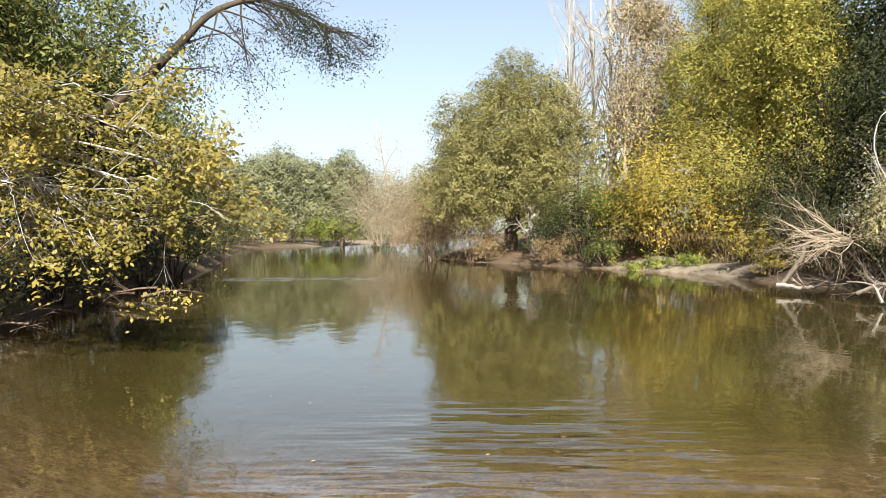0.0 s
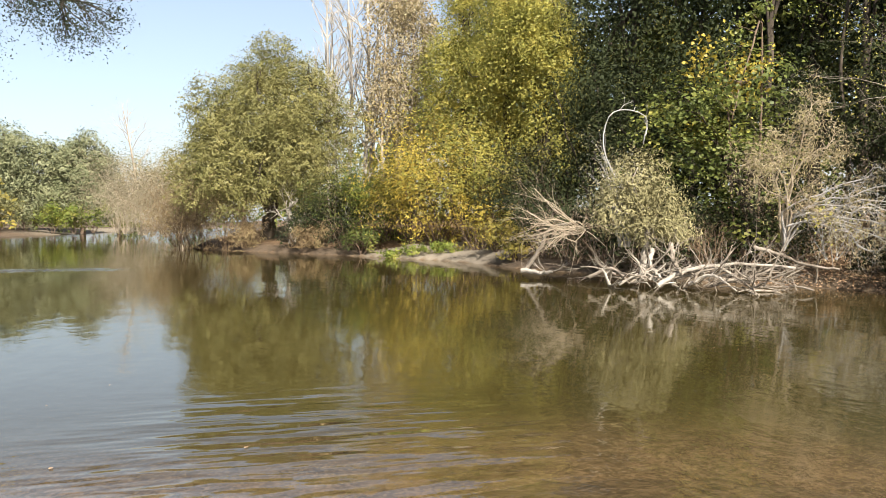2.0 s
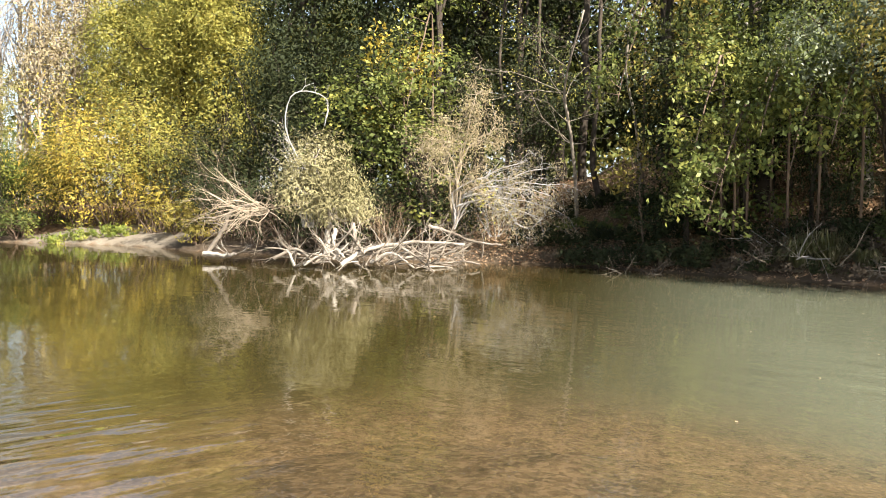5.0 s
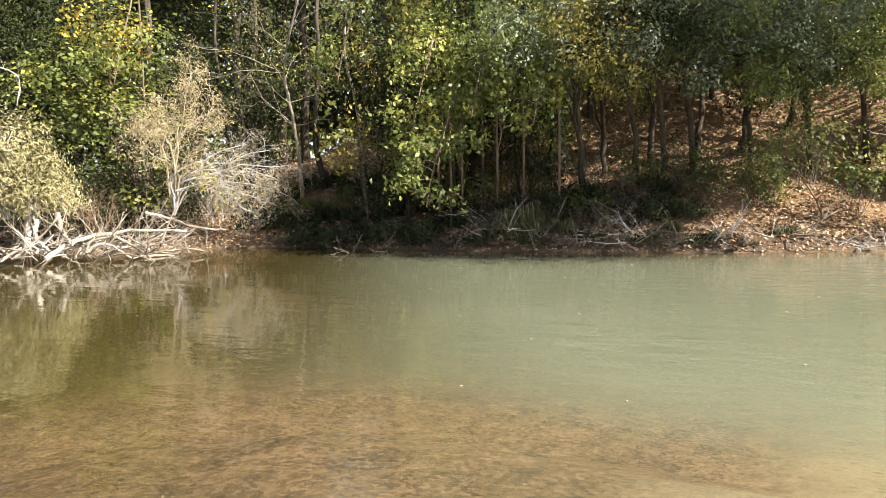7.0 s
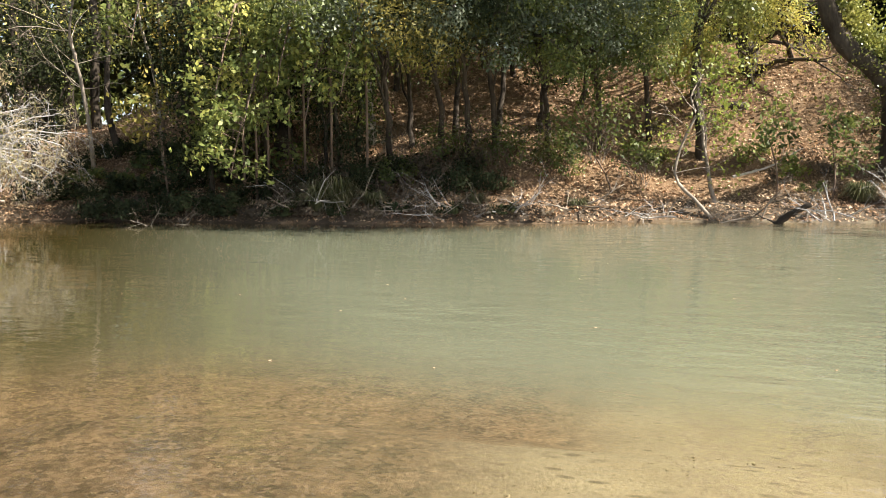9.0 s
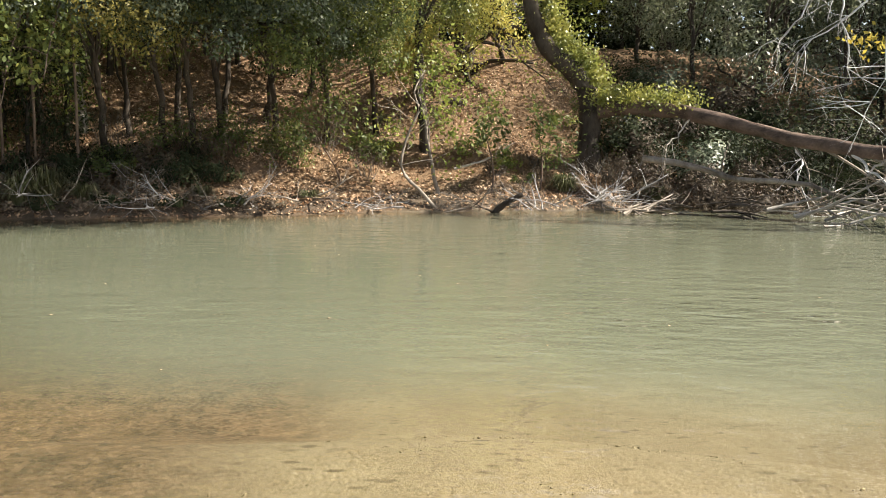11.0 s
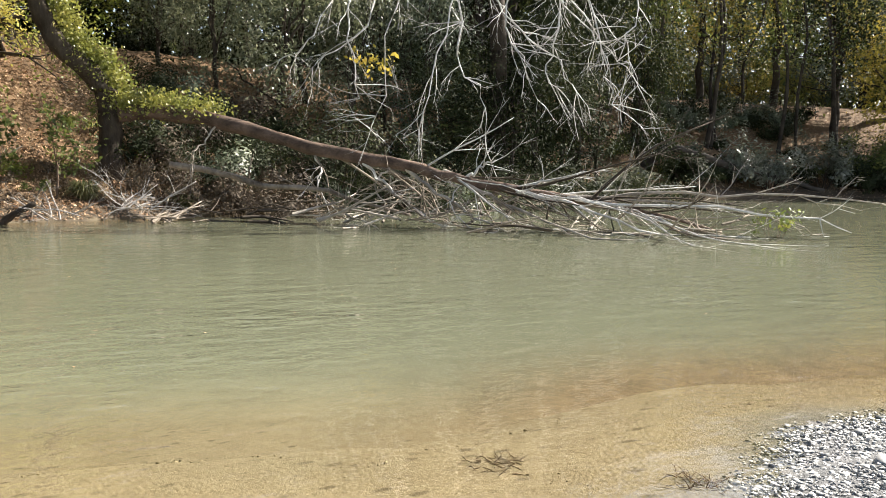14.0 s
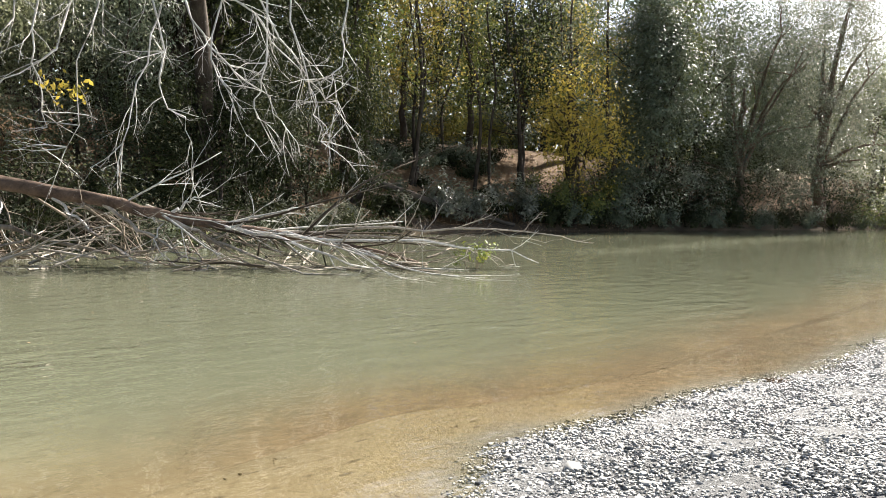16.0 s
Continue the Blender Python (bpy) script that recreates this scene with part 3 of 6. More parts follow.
gx, gy, gq = sheet(spaced(-1500, 1500, -13, 36, 0.36), spaced(-1500, 1500, -30, 50, 0.4))
gz, gdepth, glit, gsand, ggravel, gdn, gdf, gwet = terrain(gx, gy)
gz = gz + 0.02 * wob(gx, gy, 7.0, 0.6)
acc = Acc()
acc.add(np.stack([gx, gy, gz], 1), gq)
ground = tagged(new("ground", acc.mesh("ground", ground_mat(), True)), "river banks of soil and fallen leaves with a grey gravel bar and a silty bed", "ground", kind="structure")
set_attr(ground.data, "litter", glit)
set_attr(ground.data, "sand", gsand)
set_attr(ground.data, "gravel", ggravel)
set_attr(ground.data, "bed", sstep(gdepth, 0.005, 0.03))
set_attr(ground.data, "silt", sstep(-gy + 0.6 * wob(gx, gy, 1.1, 0.2), -2.5, -1.0) * (1 - 0.7 * sstep(-gy, 4, 8)))
weed = np.maximum(np.exp(-(((gx - 6.35) / 0.5) ** 2 + ((gy - 4.3) / 0.38) ** 2)), np.exp(-(((gx - 5.0) / 0.45) ** 2 + ((gy - 7.0) / 0.3) ** 2)))
set_attr(ground.data, "weed", sstep(weed + 0.2 * wob(gx, gy, 8, 0.5), 0.35, 0.7))

wx, wy, wq = sheet(spaced(-420, 420, -11, 22, 0.33), spaced(-420, 420, -55, 34, 0.4))
wz, wdepth, _, _, _, wdn, wdf, wwet = terrain(wx, wy)
acc = Acc()
acc.add(np.stack([wx, wy, np.zeros_like(wx)], 1), wq)
water = tagged(new("water", acc.mesh("water", water_mat(), True)), "calm greenish-brown river water, clear over the shallows", "river", kind="structure")
water.visible_shadow = False
set_attr(water.data, "murk", 0.04 + 0.96 * (1 - np.exp(-(wdepth / 0.5) ** 1.6)))
set_attr(water.data, "turbid", sstep(-wy + 0.7 * wx + 1.6 * wob(wx, wy, 0.35, 0.9), -4.5, 1.5))
rip = np.exp(-(((wx - 1.1) / 1.5) ** 2 + ((wy - 6.4) / 1.5) ** 2)) + 0.7 * np.exp(-(((wx + 0.6) / 0.9) ** 2 + ((wy - 5.4) / 0.7) ** 2))
riffle = np.exp(-(((wy - 30.5 - (wx + 5.5) * 0.1 - 0.5 * wob(wx, wy, 1.3, 0.4)) / 0.7) ** 2)) * np.exp(-(((wx + 5.3) / 2.4) ** 4))
set_attr(water.data, "ripple", np.clip(1.0 * rip + 0.9 * riffle, 0, 1))
chop = sstep(-wy, 22, 27) * (1 - sstep(-wy, 62, 75)) * np.exp(-((wx - 14.7 - (-wy - 24.5) * 0.06) / (0.6 + 0.02 * np.maximum(-wy, 0))) ** 2)
set_attr(water.data, "current", np.clip((0.4 + 0.6 * sstep(wdepth, 0.12, 0.6)) * (0.4 * sstep(-wy, -9, 4) * (1.0 + 0.7 * wob(wx, wy, 0.8, 1.7)) + 0.4 * np.exp(-((wx - 8.4 - 0.12 * wy - 0.8 * wob(wx, wy, 0.5, 0.3)) / 0.8) ** 2) * sstep(-wy, -7, -3) * (1 - sstep(-wy, 6, 10)) * (0.5 + 0.5 * wob(wx, wy, 1.6, 0.8))) + 7.0 * riffle + 0.5 * sstep(-wy, 15, 24) + 1.2 * chop, 0, 6))

# ---------------------------------------------------------------- upstream, far off
def willow(name, label, at, w, h, leaf, size, clumps, per, clump_r, seed, n=14, bark=BARK_BROWN, group="", category="tree", narrow=0.35):
    r = np.random.default_rng(seed)
    lobes = np.concatenate([skin_lobes(r, (0, 0, h * 0.56), (w * 0.46, w * 0.46, h * 0.38), n, 0.4), skin_lobes(r, (0, 0, h * 0.26), (w * 0.5, w * 0.5, h * 0.22), n - 2, 0.38)])
    return make_tree(name, label, category, at, lobes, leaf, size, clumps, per, clump_r, bark, None, 0.02 * h + 0.08, seed, narrow, 0.5, 9, group, -0.8, 0.75, True)


for i, (b, d, w, h) in enumerate([(-12.6, 112, 11, 11.5), (-9.6, 116, 12, 13), (-6.9, 113, 10, 12)]):
    p = B(b, d)
    willow("willow", "rounded grey-green willow on the far river bend", (p[0], p[1], 0.5), w, h, LEAF_GREYGREEN, 0.34, 1200, 26, 0.9, 40 + i, 15, group="far willows", narrow=0.6)
for i, (b, d, w, h) in enumerate([(-16.5, 135, 12, 12), (-13.5, 140, 11, 12.5), (-19, 120, 12, 12), (-4.8, 150, 12, 12), (-1.0, 150, 12, 13), (3, 140, 14, 13), (9, 130, 14, 14)]):
    p = B(b, d)
    willow("willow", "pale green willow in the haze behind the river bend", (p[0], p[1], 0.8), w, h, LEAF_WILLOW, 0.55, 300, 16, 1.7, 60 + i, 12, group="distant willows")
for i, (b, d) in enumerate([(-8.6, 106), (-7.4, 107), (-6.3, 107.5)]):
    p = B(b, d)
    make_shrub("bush", "bright green bush at the foot of the far willows", "bush", (p[0], p[1], 0.3), 2.2, 3.4, LEAF_BRIGHT, 0.3, 1500, BARK_BROWN, 80 + i, 8, "bright bushes", spread=0.6)


def bare_tree(name, label, at, h, bark, seed, r0=0.12, split=4, depth=3, leaf=None, leaf_size=0.2, count=0, pull=0.06, lean=(0, 0), first=0.15, branches=16, reach=0.28, spread=0.45, group=""):
    """A slender tree with bare or thinly leaved branches."""
    r = np.random.default_rng(seed)
    t = thing(name, label, "tree", at, group)
    acc, tips = Acc(), []
    tp = curve_pts([(0, 0, -0.4), (lean[0] * h * 0.3 + r.normal() * 0.15, lean[1] * h * 0.3, h * 0.4), (lean[0] * h * 0.7, lean[1] * h * 0.7 + r.normal() * 0.15, h * 0.75), (lean[0] * h, lean[1] * h, h)], 16)
    tube(acc, tp, np.linspace(r0, 0.015, 16), 7, 0.05, r)
    for _ in range(branches):
        u = r.uniform(first, 0.95)
        k = int(u * 15)
        a = r.uniform(0, 2 * np.pi)
        grow(acc, tp[k], (math.cos(a) * 0.75, math.sin(a) * 0.75, 0.9), h * reach * (1.15 - u) * r.uniform(0.7, 1.3) + 0.5, r0 * (1.05 - u) * 0.55 + 0.008, depth - 1, r, 0.14, pull, split, 0.6, spread, tips, joint=7 * k)
    part("trunk", acc, bark, t)
    if count:
        c = Acc()
        tp2 = np.array([q[0] for q in tips])
        add_leaves(c, tp2[r.integers(0, len(tp2), count)] + r.normal(size=(count, 3)) * h * 0.03, leaf_size, r, 0.45, 0.3)
        part("leaves", c, leaf, t)
    return t


for i, (b, d, h) in enumerate([(-4.9, 104, 9.5), (-4.0, 100, 10), (-3.1, 96, 9), (-2.2, 92, 9), (-1.4, 96, 9.5), (-0.6, 90, 8.5), (-4.4, 92, 7), (-2.7, 84, 6), (-3.5, 88, 7.5), (-1.9, 80, 6), (-1.0, 78, 6.5)]):
    p = B(b, d)
    make_shrub("thicket", "leafless beige thicket beyond the willow", "thicket", (p[0], p[1], 0.4), 3.0, h, LEAF_STRAW, 0.3, 3800, TWIG_BEIGE, 100 + i, 14, "beige thickets", depth=2, twig_r=0.022, spread=0.7, narrow=0.14, hang=-0.4)
for i, (b, d, rad, h) in enumerate([(-15.6, 74, 2.6, 5), (-14.8, 82, 2.6, 5.5), (-13.9, 90, 2.6, 5), (-12.9, 97, 2.6, 4.5), (-11.6, 102, 2.4, 4), (-10.2, 106, 2.4, 4), (-4.6, 112, 2.4, 4), (-14.2, 98, 3, 7)]):
    p = on_ground(b, d)
    make_shrub("bush", "grey-green bush along the far river bend", "bush", (p[0], p[1], max(p[2], 0.1)), rad, h, LEAF_GREYGREEN if i % 2 else LEAF_WILLOW, 0.3, 1500, BARK_BROWN, 90 + i, 10, "bushes of the far bend", spread=0.65, split=3)
p = B(-3.3, 98)
bare_tree("bare_tree", "bare leaning tree with crooked limbs above the thicket", (p[0], p[1], 0.5), 14.2, TWIG_BEIGE, 120, 0.15, 4, 3, branches=12, lean=(-0.16, 0), first=0.45, reach=0.35)

# ---------------------------------------------------------------- the willow and the yellow bushes on the far shore
p = B(4.6, 52.5)
r = np.random.default_rng(5)
big = np.concatenate([skin_lobes(r, (0.3, 0, 7.2), (4.8, 4.6, 4.7), 26, 0.36, -0.5), skin_lobes(r, (-0.5, -0.8, 4.4), (5.4, 4.8, 2.6), 20, 0.42, -0.6), skin_lobes(r, (-1.2, -2.2, 2.6), (4.6, 3.0, 1.4), 12, 0.40, -0.5)])
make_tree("willow", "large rounded olive-green willow leaning over the water", "tree", (p[0], p[1], 0.7), big, LEAF_WILLOW, 0.15, 7000, 24, 0.44, BARK_DARK, None, 0.42, 5, 0.55, 0.25, 18, "", -0.9, 0.75, True)
for i, (b, d, rad, h) in enumerate([(-0.6, 53.6, 1.8, 3.8), (0.6, 51.6, 2.0, 5.2), (1.9, 49.8, 2.0, 4.2), (3.2, 49.4, 1.4, 1.8), (7.6, 45.6, 1.4, 1.5), (-1.2, 54.6, 1.8, 4.6), (-0.2, 53.0, 1.6, 3.0)]):
    p = on_ground(b, d + 0.6)
    make_shrub("bush", "russet-brown nearly leafless bush at the water's edge", "bush", (p[0], p[1], max(p[2], 0.1)), rad, h, LEAF_RUSSET, 0.2, 2600, TWIG_RUSSET, 140 + i, 14, "russet bushes", depth=2, twig_r=0.016, spread=0.7, lean=(-0.1, -0.25), narrow=0.2)
# Dark-leaved ones beyond bearing 20 darken the bank where it lies in shade.
for i, (b, d, rad, h, lf, lab) in enumerate([(7.5, 50, 1.8, 3.0, LEAF_DARK_SHADED, "dark green bush under the willow"), (9.3, 47.5, 2.0, 3.8, LEAF_DARK_SHADED, "dark green bush beside the willow"), (10.8, 46, 2.2, 4.2, LEAF_GREEN, "green bush behind the sand bank"),
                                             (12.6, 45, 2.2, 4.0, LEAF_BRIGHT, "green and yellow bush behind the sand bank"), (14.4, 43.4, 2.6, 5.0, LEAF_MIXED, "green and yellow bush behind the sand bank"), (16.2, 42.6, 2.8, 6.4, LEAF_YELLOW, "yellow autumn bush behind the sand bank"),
                                             (18.2, 41.0, 2.8, 6.0, LEAF_LIME, "yellow autumn bush behind the sand bank"), (18.9, 39, 1.4, 2.7, LEAF_YELLOW, "bright yellow bush overhanging the sand bank"), (20.4, 40, 2.2, 4.6, LEAF_DARK_SHADED, "dark green bush in the shade"),
                                             (22.2, 38, 2.2, 4.0, LEAF_DARK_SHADED, "dark green bush in the shade"), (21.6, 33.5, 0.9, 1.3, LEAF_MIXED, "small green and yellow bush at the waterline"), (24.3, 36, 2.2, 4.6, LEAF_DARK_SHADED, "dark green bush in the shade"), (23.6, 33, 1.6, 2.6, LEAF_DARK_SHADED, "dark green bush in the shade"), (25.4, 31, 1.6, 2.8, LEAF_DARK_SHADED, "dark green bush in the shade"), (27.6, 29.5, 1.6, 2.6, LEAF_DARK_SHADED, "dark green bush in the shade"), (30, 28.5, 1.6, 2.6, LEAF_DARK_SHADED, "dark green bush in the shade"), (33, 27.5, 1.5, 2.2, LEAF_DARK_SHADED, "dark green bush in the shade"), (36, 27, 1.5, 2.2, LEAF_DARK_SHADED, "dark green bush in the shade"), (39, 27.5, 1.6, 2.0, LEAF_DARK_SHADED, "dark green bush in the shade"), (20.3, 36.2, 1.0, 1.8, LEAF_MIXED, "green and yellow bush at the end of the sand bank"), (9.8, 44.4, 1.4, 2.4, LEAF_DARK_SHADED, "dark green bush beside the willow"), (6.6, 47, 1.4, 2.2, LEAF_DARK_SHADED, "dark green bush under the willow"), (11.0, 42.8, 1.1, 1.6, LEAF_GREEN, "green bush behind the sand bank")]):
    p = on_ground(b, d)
    make_shrub("bush", lab, "bush", p, rad, h, lf, 0.15, 8500 if lf is not LEAF_DARK_SHADED and h > 3 else 4200 if h > 3 else 1500, BARK_BROWN, 160 + i, 14, "", spread=0.65, depth=2, split=3)
for i, (b, d) in enumerate([(13.0, 40.6), (14.3, 40.2), (15.8, 39.6), (17.0, 39.2)]):
    p = on_ground(b, d)
    make_shrub("weeds", "low fresh green weeds on top of the sand bank", "weeds", p, 0.9, 0.7, LEAF_BRIGHT, 0.13, 500, LEAF_BRIGHT, 180 + i, 10, "weeds on the sand bank", depth=1, twig_r=0.012)
for i, (b, d, h, lean) in enumerate([(8.6, 62, 19.5, -0.01), (9.9, 61, 20.5, 0.0), (10.9, 60, 21.5, 0.02), (11.4, 61.5, 20, 0.05), (12.4, 63, 18, 0.03), (9.2, 66, 18, -0.03)]):
    p = on_ground(b, d)
    bare_tree("poplar", "tall bare poplar with a whitish trunk", p, h, BARK_PALE, 200 + i, 0.2, 3, 3, branches=30, lean=(lean, 0), first=0.25, reach=0.2, pull=0.1, spread=0.3, group="bare poplars")
for i, (b, d, h) in enumerate([(12.4, 57, 15), (13.4, 58, 15.5), (14.3, 57, 14.5), (15.1, 58, 13.5)]):
    p = on_ground(b, d)
    bare_tree("poplar", "slender poplar with dry straw-coloured leaves", p, h, TWIG_BEIGE, 210 + i, 0.13, 3, 3, LEAF_BUFF, 0.2, 4800, branches=30, first=0.2, reach=0.17, pull=0.12, spread=0.35, group="straw-coloured poplars")


def tall_tree(name, label, at, w, h, leaf, seed, clumps=700, per=20, size=0.19, foot=0.25, bark=BARK_DARK, n=22, category="tree", clump_r=0.8, group="", trunk_r=None):
    r = np.random.default_rng(seed)
    mid = (1 + foot) / 2
    lobes = np.concatenate([round_lobes(r, (0, 0, h * (mid - 0.08)), (w * 0.5, w * 0.5, h * (1 - foot) * 0.45), n, 0.34), round_lobes(r, (0, 0, h * (mid + 0.14)), (w * 0.36, w * 0.36, h * (1 - foot) * 0.33), n // 2, 0.4)])
    return make_tree(name, label, category, at, lobes, leaf, size, clumps, per, clump_r, bark, None, trunk_r or 0.012 * h + 0.06, seed, 0.6, 0.3, 7 if group else 12, group, -0.75, 0.75, True)


for i, (b, d, w, h, lf, lab) in enumerate([(18.0, 51, 7.0, 17, LEAF_LIME, "tall tree with green and yellow autumn leaves"), (20.6, 45, 7.0, 18, LEAF_LIME, "tall tree with green and yellow autumn leaves"), (23.2, 42, 6.5, 15.5, LEAF_LIME, "tall tree with green and yellow autumn leaves"),
                                           (19.5, 60, 7, 18, LEAF_GREEN, "tall dark green tree behind the poplars")]):
    p = on_ground(b, d)
    tall_tree("tree", lab, p, w, h, lf, 230 + i, 1150, 34, 0.15, 0.18)

# Added trees: their crowns, out of view, shade the wood behind them.
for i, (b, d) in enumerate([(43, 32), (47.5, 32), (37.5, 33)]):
    tall_tree("tree", "added tall tree whose unseen high crown shades the wood's edge", on_ground(b, d), 7, 22, LEAF_DARK_SHADED, 260 + i, 420, 22, 0.22, 0.5, n=18, group="tall trees at the edge", trunk_r=0.15)

# ---------------------------------------------------------------- the wood on the far bank: a few kinds, then copies
KINDS = []
for i, (w, h, lf, lab, foot) in enumerate([(7.5, 16, LEAF_DARK_SHADED, "tall dark green tree in the wood", 0.14), (7, 15, LEAF_GREEN, "tall green tree in the wood", 0.14), (6.5, 13, LEAF_MIXED, "tree with yellowing leaves in the wood", 0.14), (7.5, 16, LEAF_GLOSSY_LIT, "tall dark green tree in the wood with sunlight in its leaf colour", 0.14)]):
    KINDS.append((w, h, lf, lab, foot))
WOOD = [  # bearing, distance, kind, scale
    (29, 48, 0, 1.15), (29.5, 40, 0, 1.2), (33.0, 38, 1, 1.1), (36.5, 37, 0, 1.2), (40.5, 36, 1, 1.15), (44.5, 34, 0, 1.1), (53.0, 31, 0, 1.1), (31, 48, 2, 1.2), (38, 46, 0, 1.2), (46, 44, 1, 1.2), (25, 53, 0, 1.25),
    (57.5, 30, 1, 1.05), (62.5, 31, 2, 1.0), (67, 30.5, 1, 1.05), (71.5, 33, 0, 1.0), (75, 31, 1, 1.0), (54, 42, 2, 1.1), (63, 42, 0, 1.1), (70, 44, 2, 1.1), (78, 42, 1, 1.0), (80, 32.5, 2, 0.9), (84.5, 36, 1, 1.0), (88, 44, 2, 1.1), (85.5, 41, 1, 1.1), (82.5, 46, 0, 1.2), (91, 48, 0, 1.2), (96, 45, 0, 1.2), (75, 50, 0, 1.2), (87.5, 37.5, 2, 1.0),
    (119.5, 46, 0, 1.3), (124, 47, 1, 1.3), (128.5, 39, 0, 1.15), (103, 42, 0, 1.15), (95, 40, 2, 1.0), (113, 43, 1, 1.15), (122, 46, 0, 1.2),
    (132.5, 45, 1, 1.05), (136.5, 55, 2, 1.1), (141, 58, 1, 1.0), (144.5, 56, 0, 1.0), (148, 64, 1, 1.05), (156, 72, 0, 1.1), (160, 84, 1, 1.1), (134, 60, 0, 1.15), (151, 80, 2, 1.1), (167, 105, 0, 1.2), (172, 110, 0, 1.2), (163, 112, 1, 1.2),
    (112, 47, 0, 1.3), (117, 50, 0, 1.3), (121.5, 52, 0, 1.3), (126, 47, 0, 1.25), (130.5, 47, 0, 1.2), (139, 66, 0, 1.2), (146, 70, 0, 1.2), (154, 66, 1, 1.35), (158, 84, 0, 1.3), (162, 100, 0, 1.2), (166.5, 102, 1, 1.2), (170, 98, 0, 1.2), (152.5, 84, 0, 1.6), (155, 92, 0, 1.7), (146, 84, 0, 1.5), (149, 86, 0, 1.6), (142, 78, 1, 1.5)]
first = {}
for i, (b, d, k, s) in enumerate(WOOD):
    # Dark trees take the brighter leaf colour on bearings where sunlight should show.
    k = 3 if k == 0 and (95 < b < 117.5 or b > 147) else k
    at = on_ground(b, d, 0.1)
    w, h, lf, lab, foot = KINDS[k]
    if k not in first:
        first[k] = tall_tree("tree", lab, at, w, h, lf, 300 + k, 430, 14, 0.23, foot, group="trees of the wood", n=20)
        first[k].scale = (1, 1, 1)
    else:
        copy_thing(first[k], Matrix.LocRotScale(at, Euler((0, 0, i * 2.4)), (s, s, s)))

# low branches and bushes along the bank
edge = {}
EDGE = [  # bearing, distance, kind, scale
    (57.6, 24.4, 0, 1.0), (54.2, 24.6, 1, 0.9), (56.4, 25.0, 0, 1.2), (60.5, 25.6, 1, 1.2), (64.0, 25.0, 3, 1.1), (67.5, 24.6, 2, 1.2), (70.5, 24.8, 2, 1.25), (73.5, 24.8, 2, 1.2), (76.5, 25.4, 2, 1.1), (79.0, 26.5, 1, 1.0), (43.5, 29.5, 1, 1.2), (62, 23.8, 1, 0.8),
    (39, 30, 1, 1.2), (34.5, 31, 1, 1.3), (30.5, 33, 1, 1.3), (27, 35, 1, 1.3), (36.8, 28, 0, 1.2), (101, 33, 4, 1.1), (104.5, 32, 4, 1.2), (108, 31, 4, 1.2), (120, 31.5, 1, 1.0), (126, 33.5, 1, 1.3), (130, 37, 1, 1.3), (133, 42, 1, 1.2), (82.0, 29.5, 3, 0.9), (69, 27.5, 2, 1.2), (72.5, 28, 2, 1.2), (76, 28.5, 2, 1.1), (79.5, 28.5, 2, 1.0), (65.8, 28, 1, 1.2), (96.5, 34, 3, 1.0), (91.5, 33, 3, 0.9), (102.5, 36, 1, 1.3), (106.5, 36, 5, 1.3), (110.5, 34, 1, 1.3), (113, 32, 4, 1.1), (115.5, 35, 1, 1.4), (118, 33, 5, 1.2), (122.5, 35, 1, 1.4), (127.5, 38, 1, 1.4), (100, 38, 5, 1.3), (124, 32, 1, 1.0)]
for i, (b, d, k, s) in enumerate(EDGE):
    # Same swap to the lit leaf colour for the small dark trees.
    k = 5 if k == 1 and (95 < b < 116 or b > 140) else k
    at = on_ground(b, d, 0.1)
    lf, lab, size = [(LEAF_BROAD, "leafy tree with broad green and yellow leaves leaning from the bank", 0.11), (LEAF_DARK_SHADED, "dark green small tree on the shaded bank", 0.12), (LEAF_GREEN, "green tree with small leaves on the bank", 0.095), (LEAF_BRIGHT, "small tree with fresh green and yellow leaves", 0.10), (LEAF_GREYLIT, "grey-green leafy tree behind the fallen trunk", 0.11), (LEAF_GLOSSY_LIT, "small dark tree on the bank with sunlight in its leaf colour", 0.12)][k]
    if k not in edge:
        r = np.random.default_rng(400 + k)
        lobes = np.concatenate([round_lobes(r, (-0.4, 0, 4.2), (2.4, 2.2, 2.8), 14, 0.36), round_lobes(r, (-0.6, 0, 3.2 if k == 2 else 1.6), (1.9, 1.8, 1.1), 8, 0.36)])
        edge[k] = make_tree("small_tree", lab, "tree", at, lobes, lf, size, [330, 480, 380, 330, 420, 480][k], 17, 0.5, BARK_DARK, None, 0.085, 400 + k, [0.85, 0.6, 0.6, 0.6, 0.6, 0.6][k], 0.7, 7, "trees of the bank", -0.9, 0.75, k in (1, 2, 4, 5))
    else:
        copy_thing(edge[k], Matrix.LocRotScale(at, Euler((0.12 * math.sin(i * 2.1), 0.12 * math.cos(i * 1.3), i * 1.9)), (s * (1 + 0.2 * math.sin(i * 1.7)), s * (1 + 0.2 * math.cos(i * 2.3)), s * (1 + 0.25 * math.sin(i * 3.1)))))
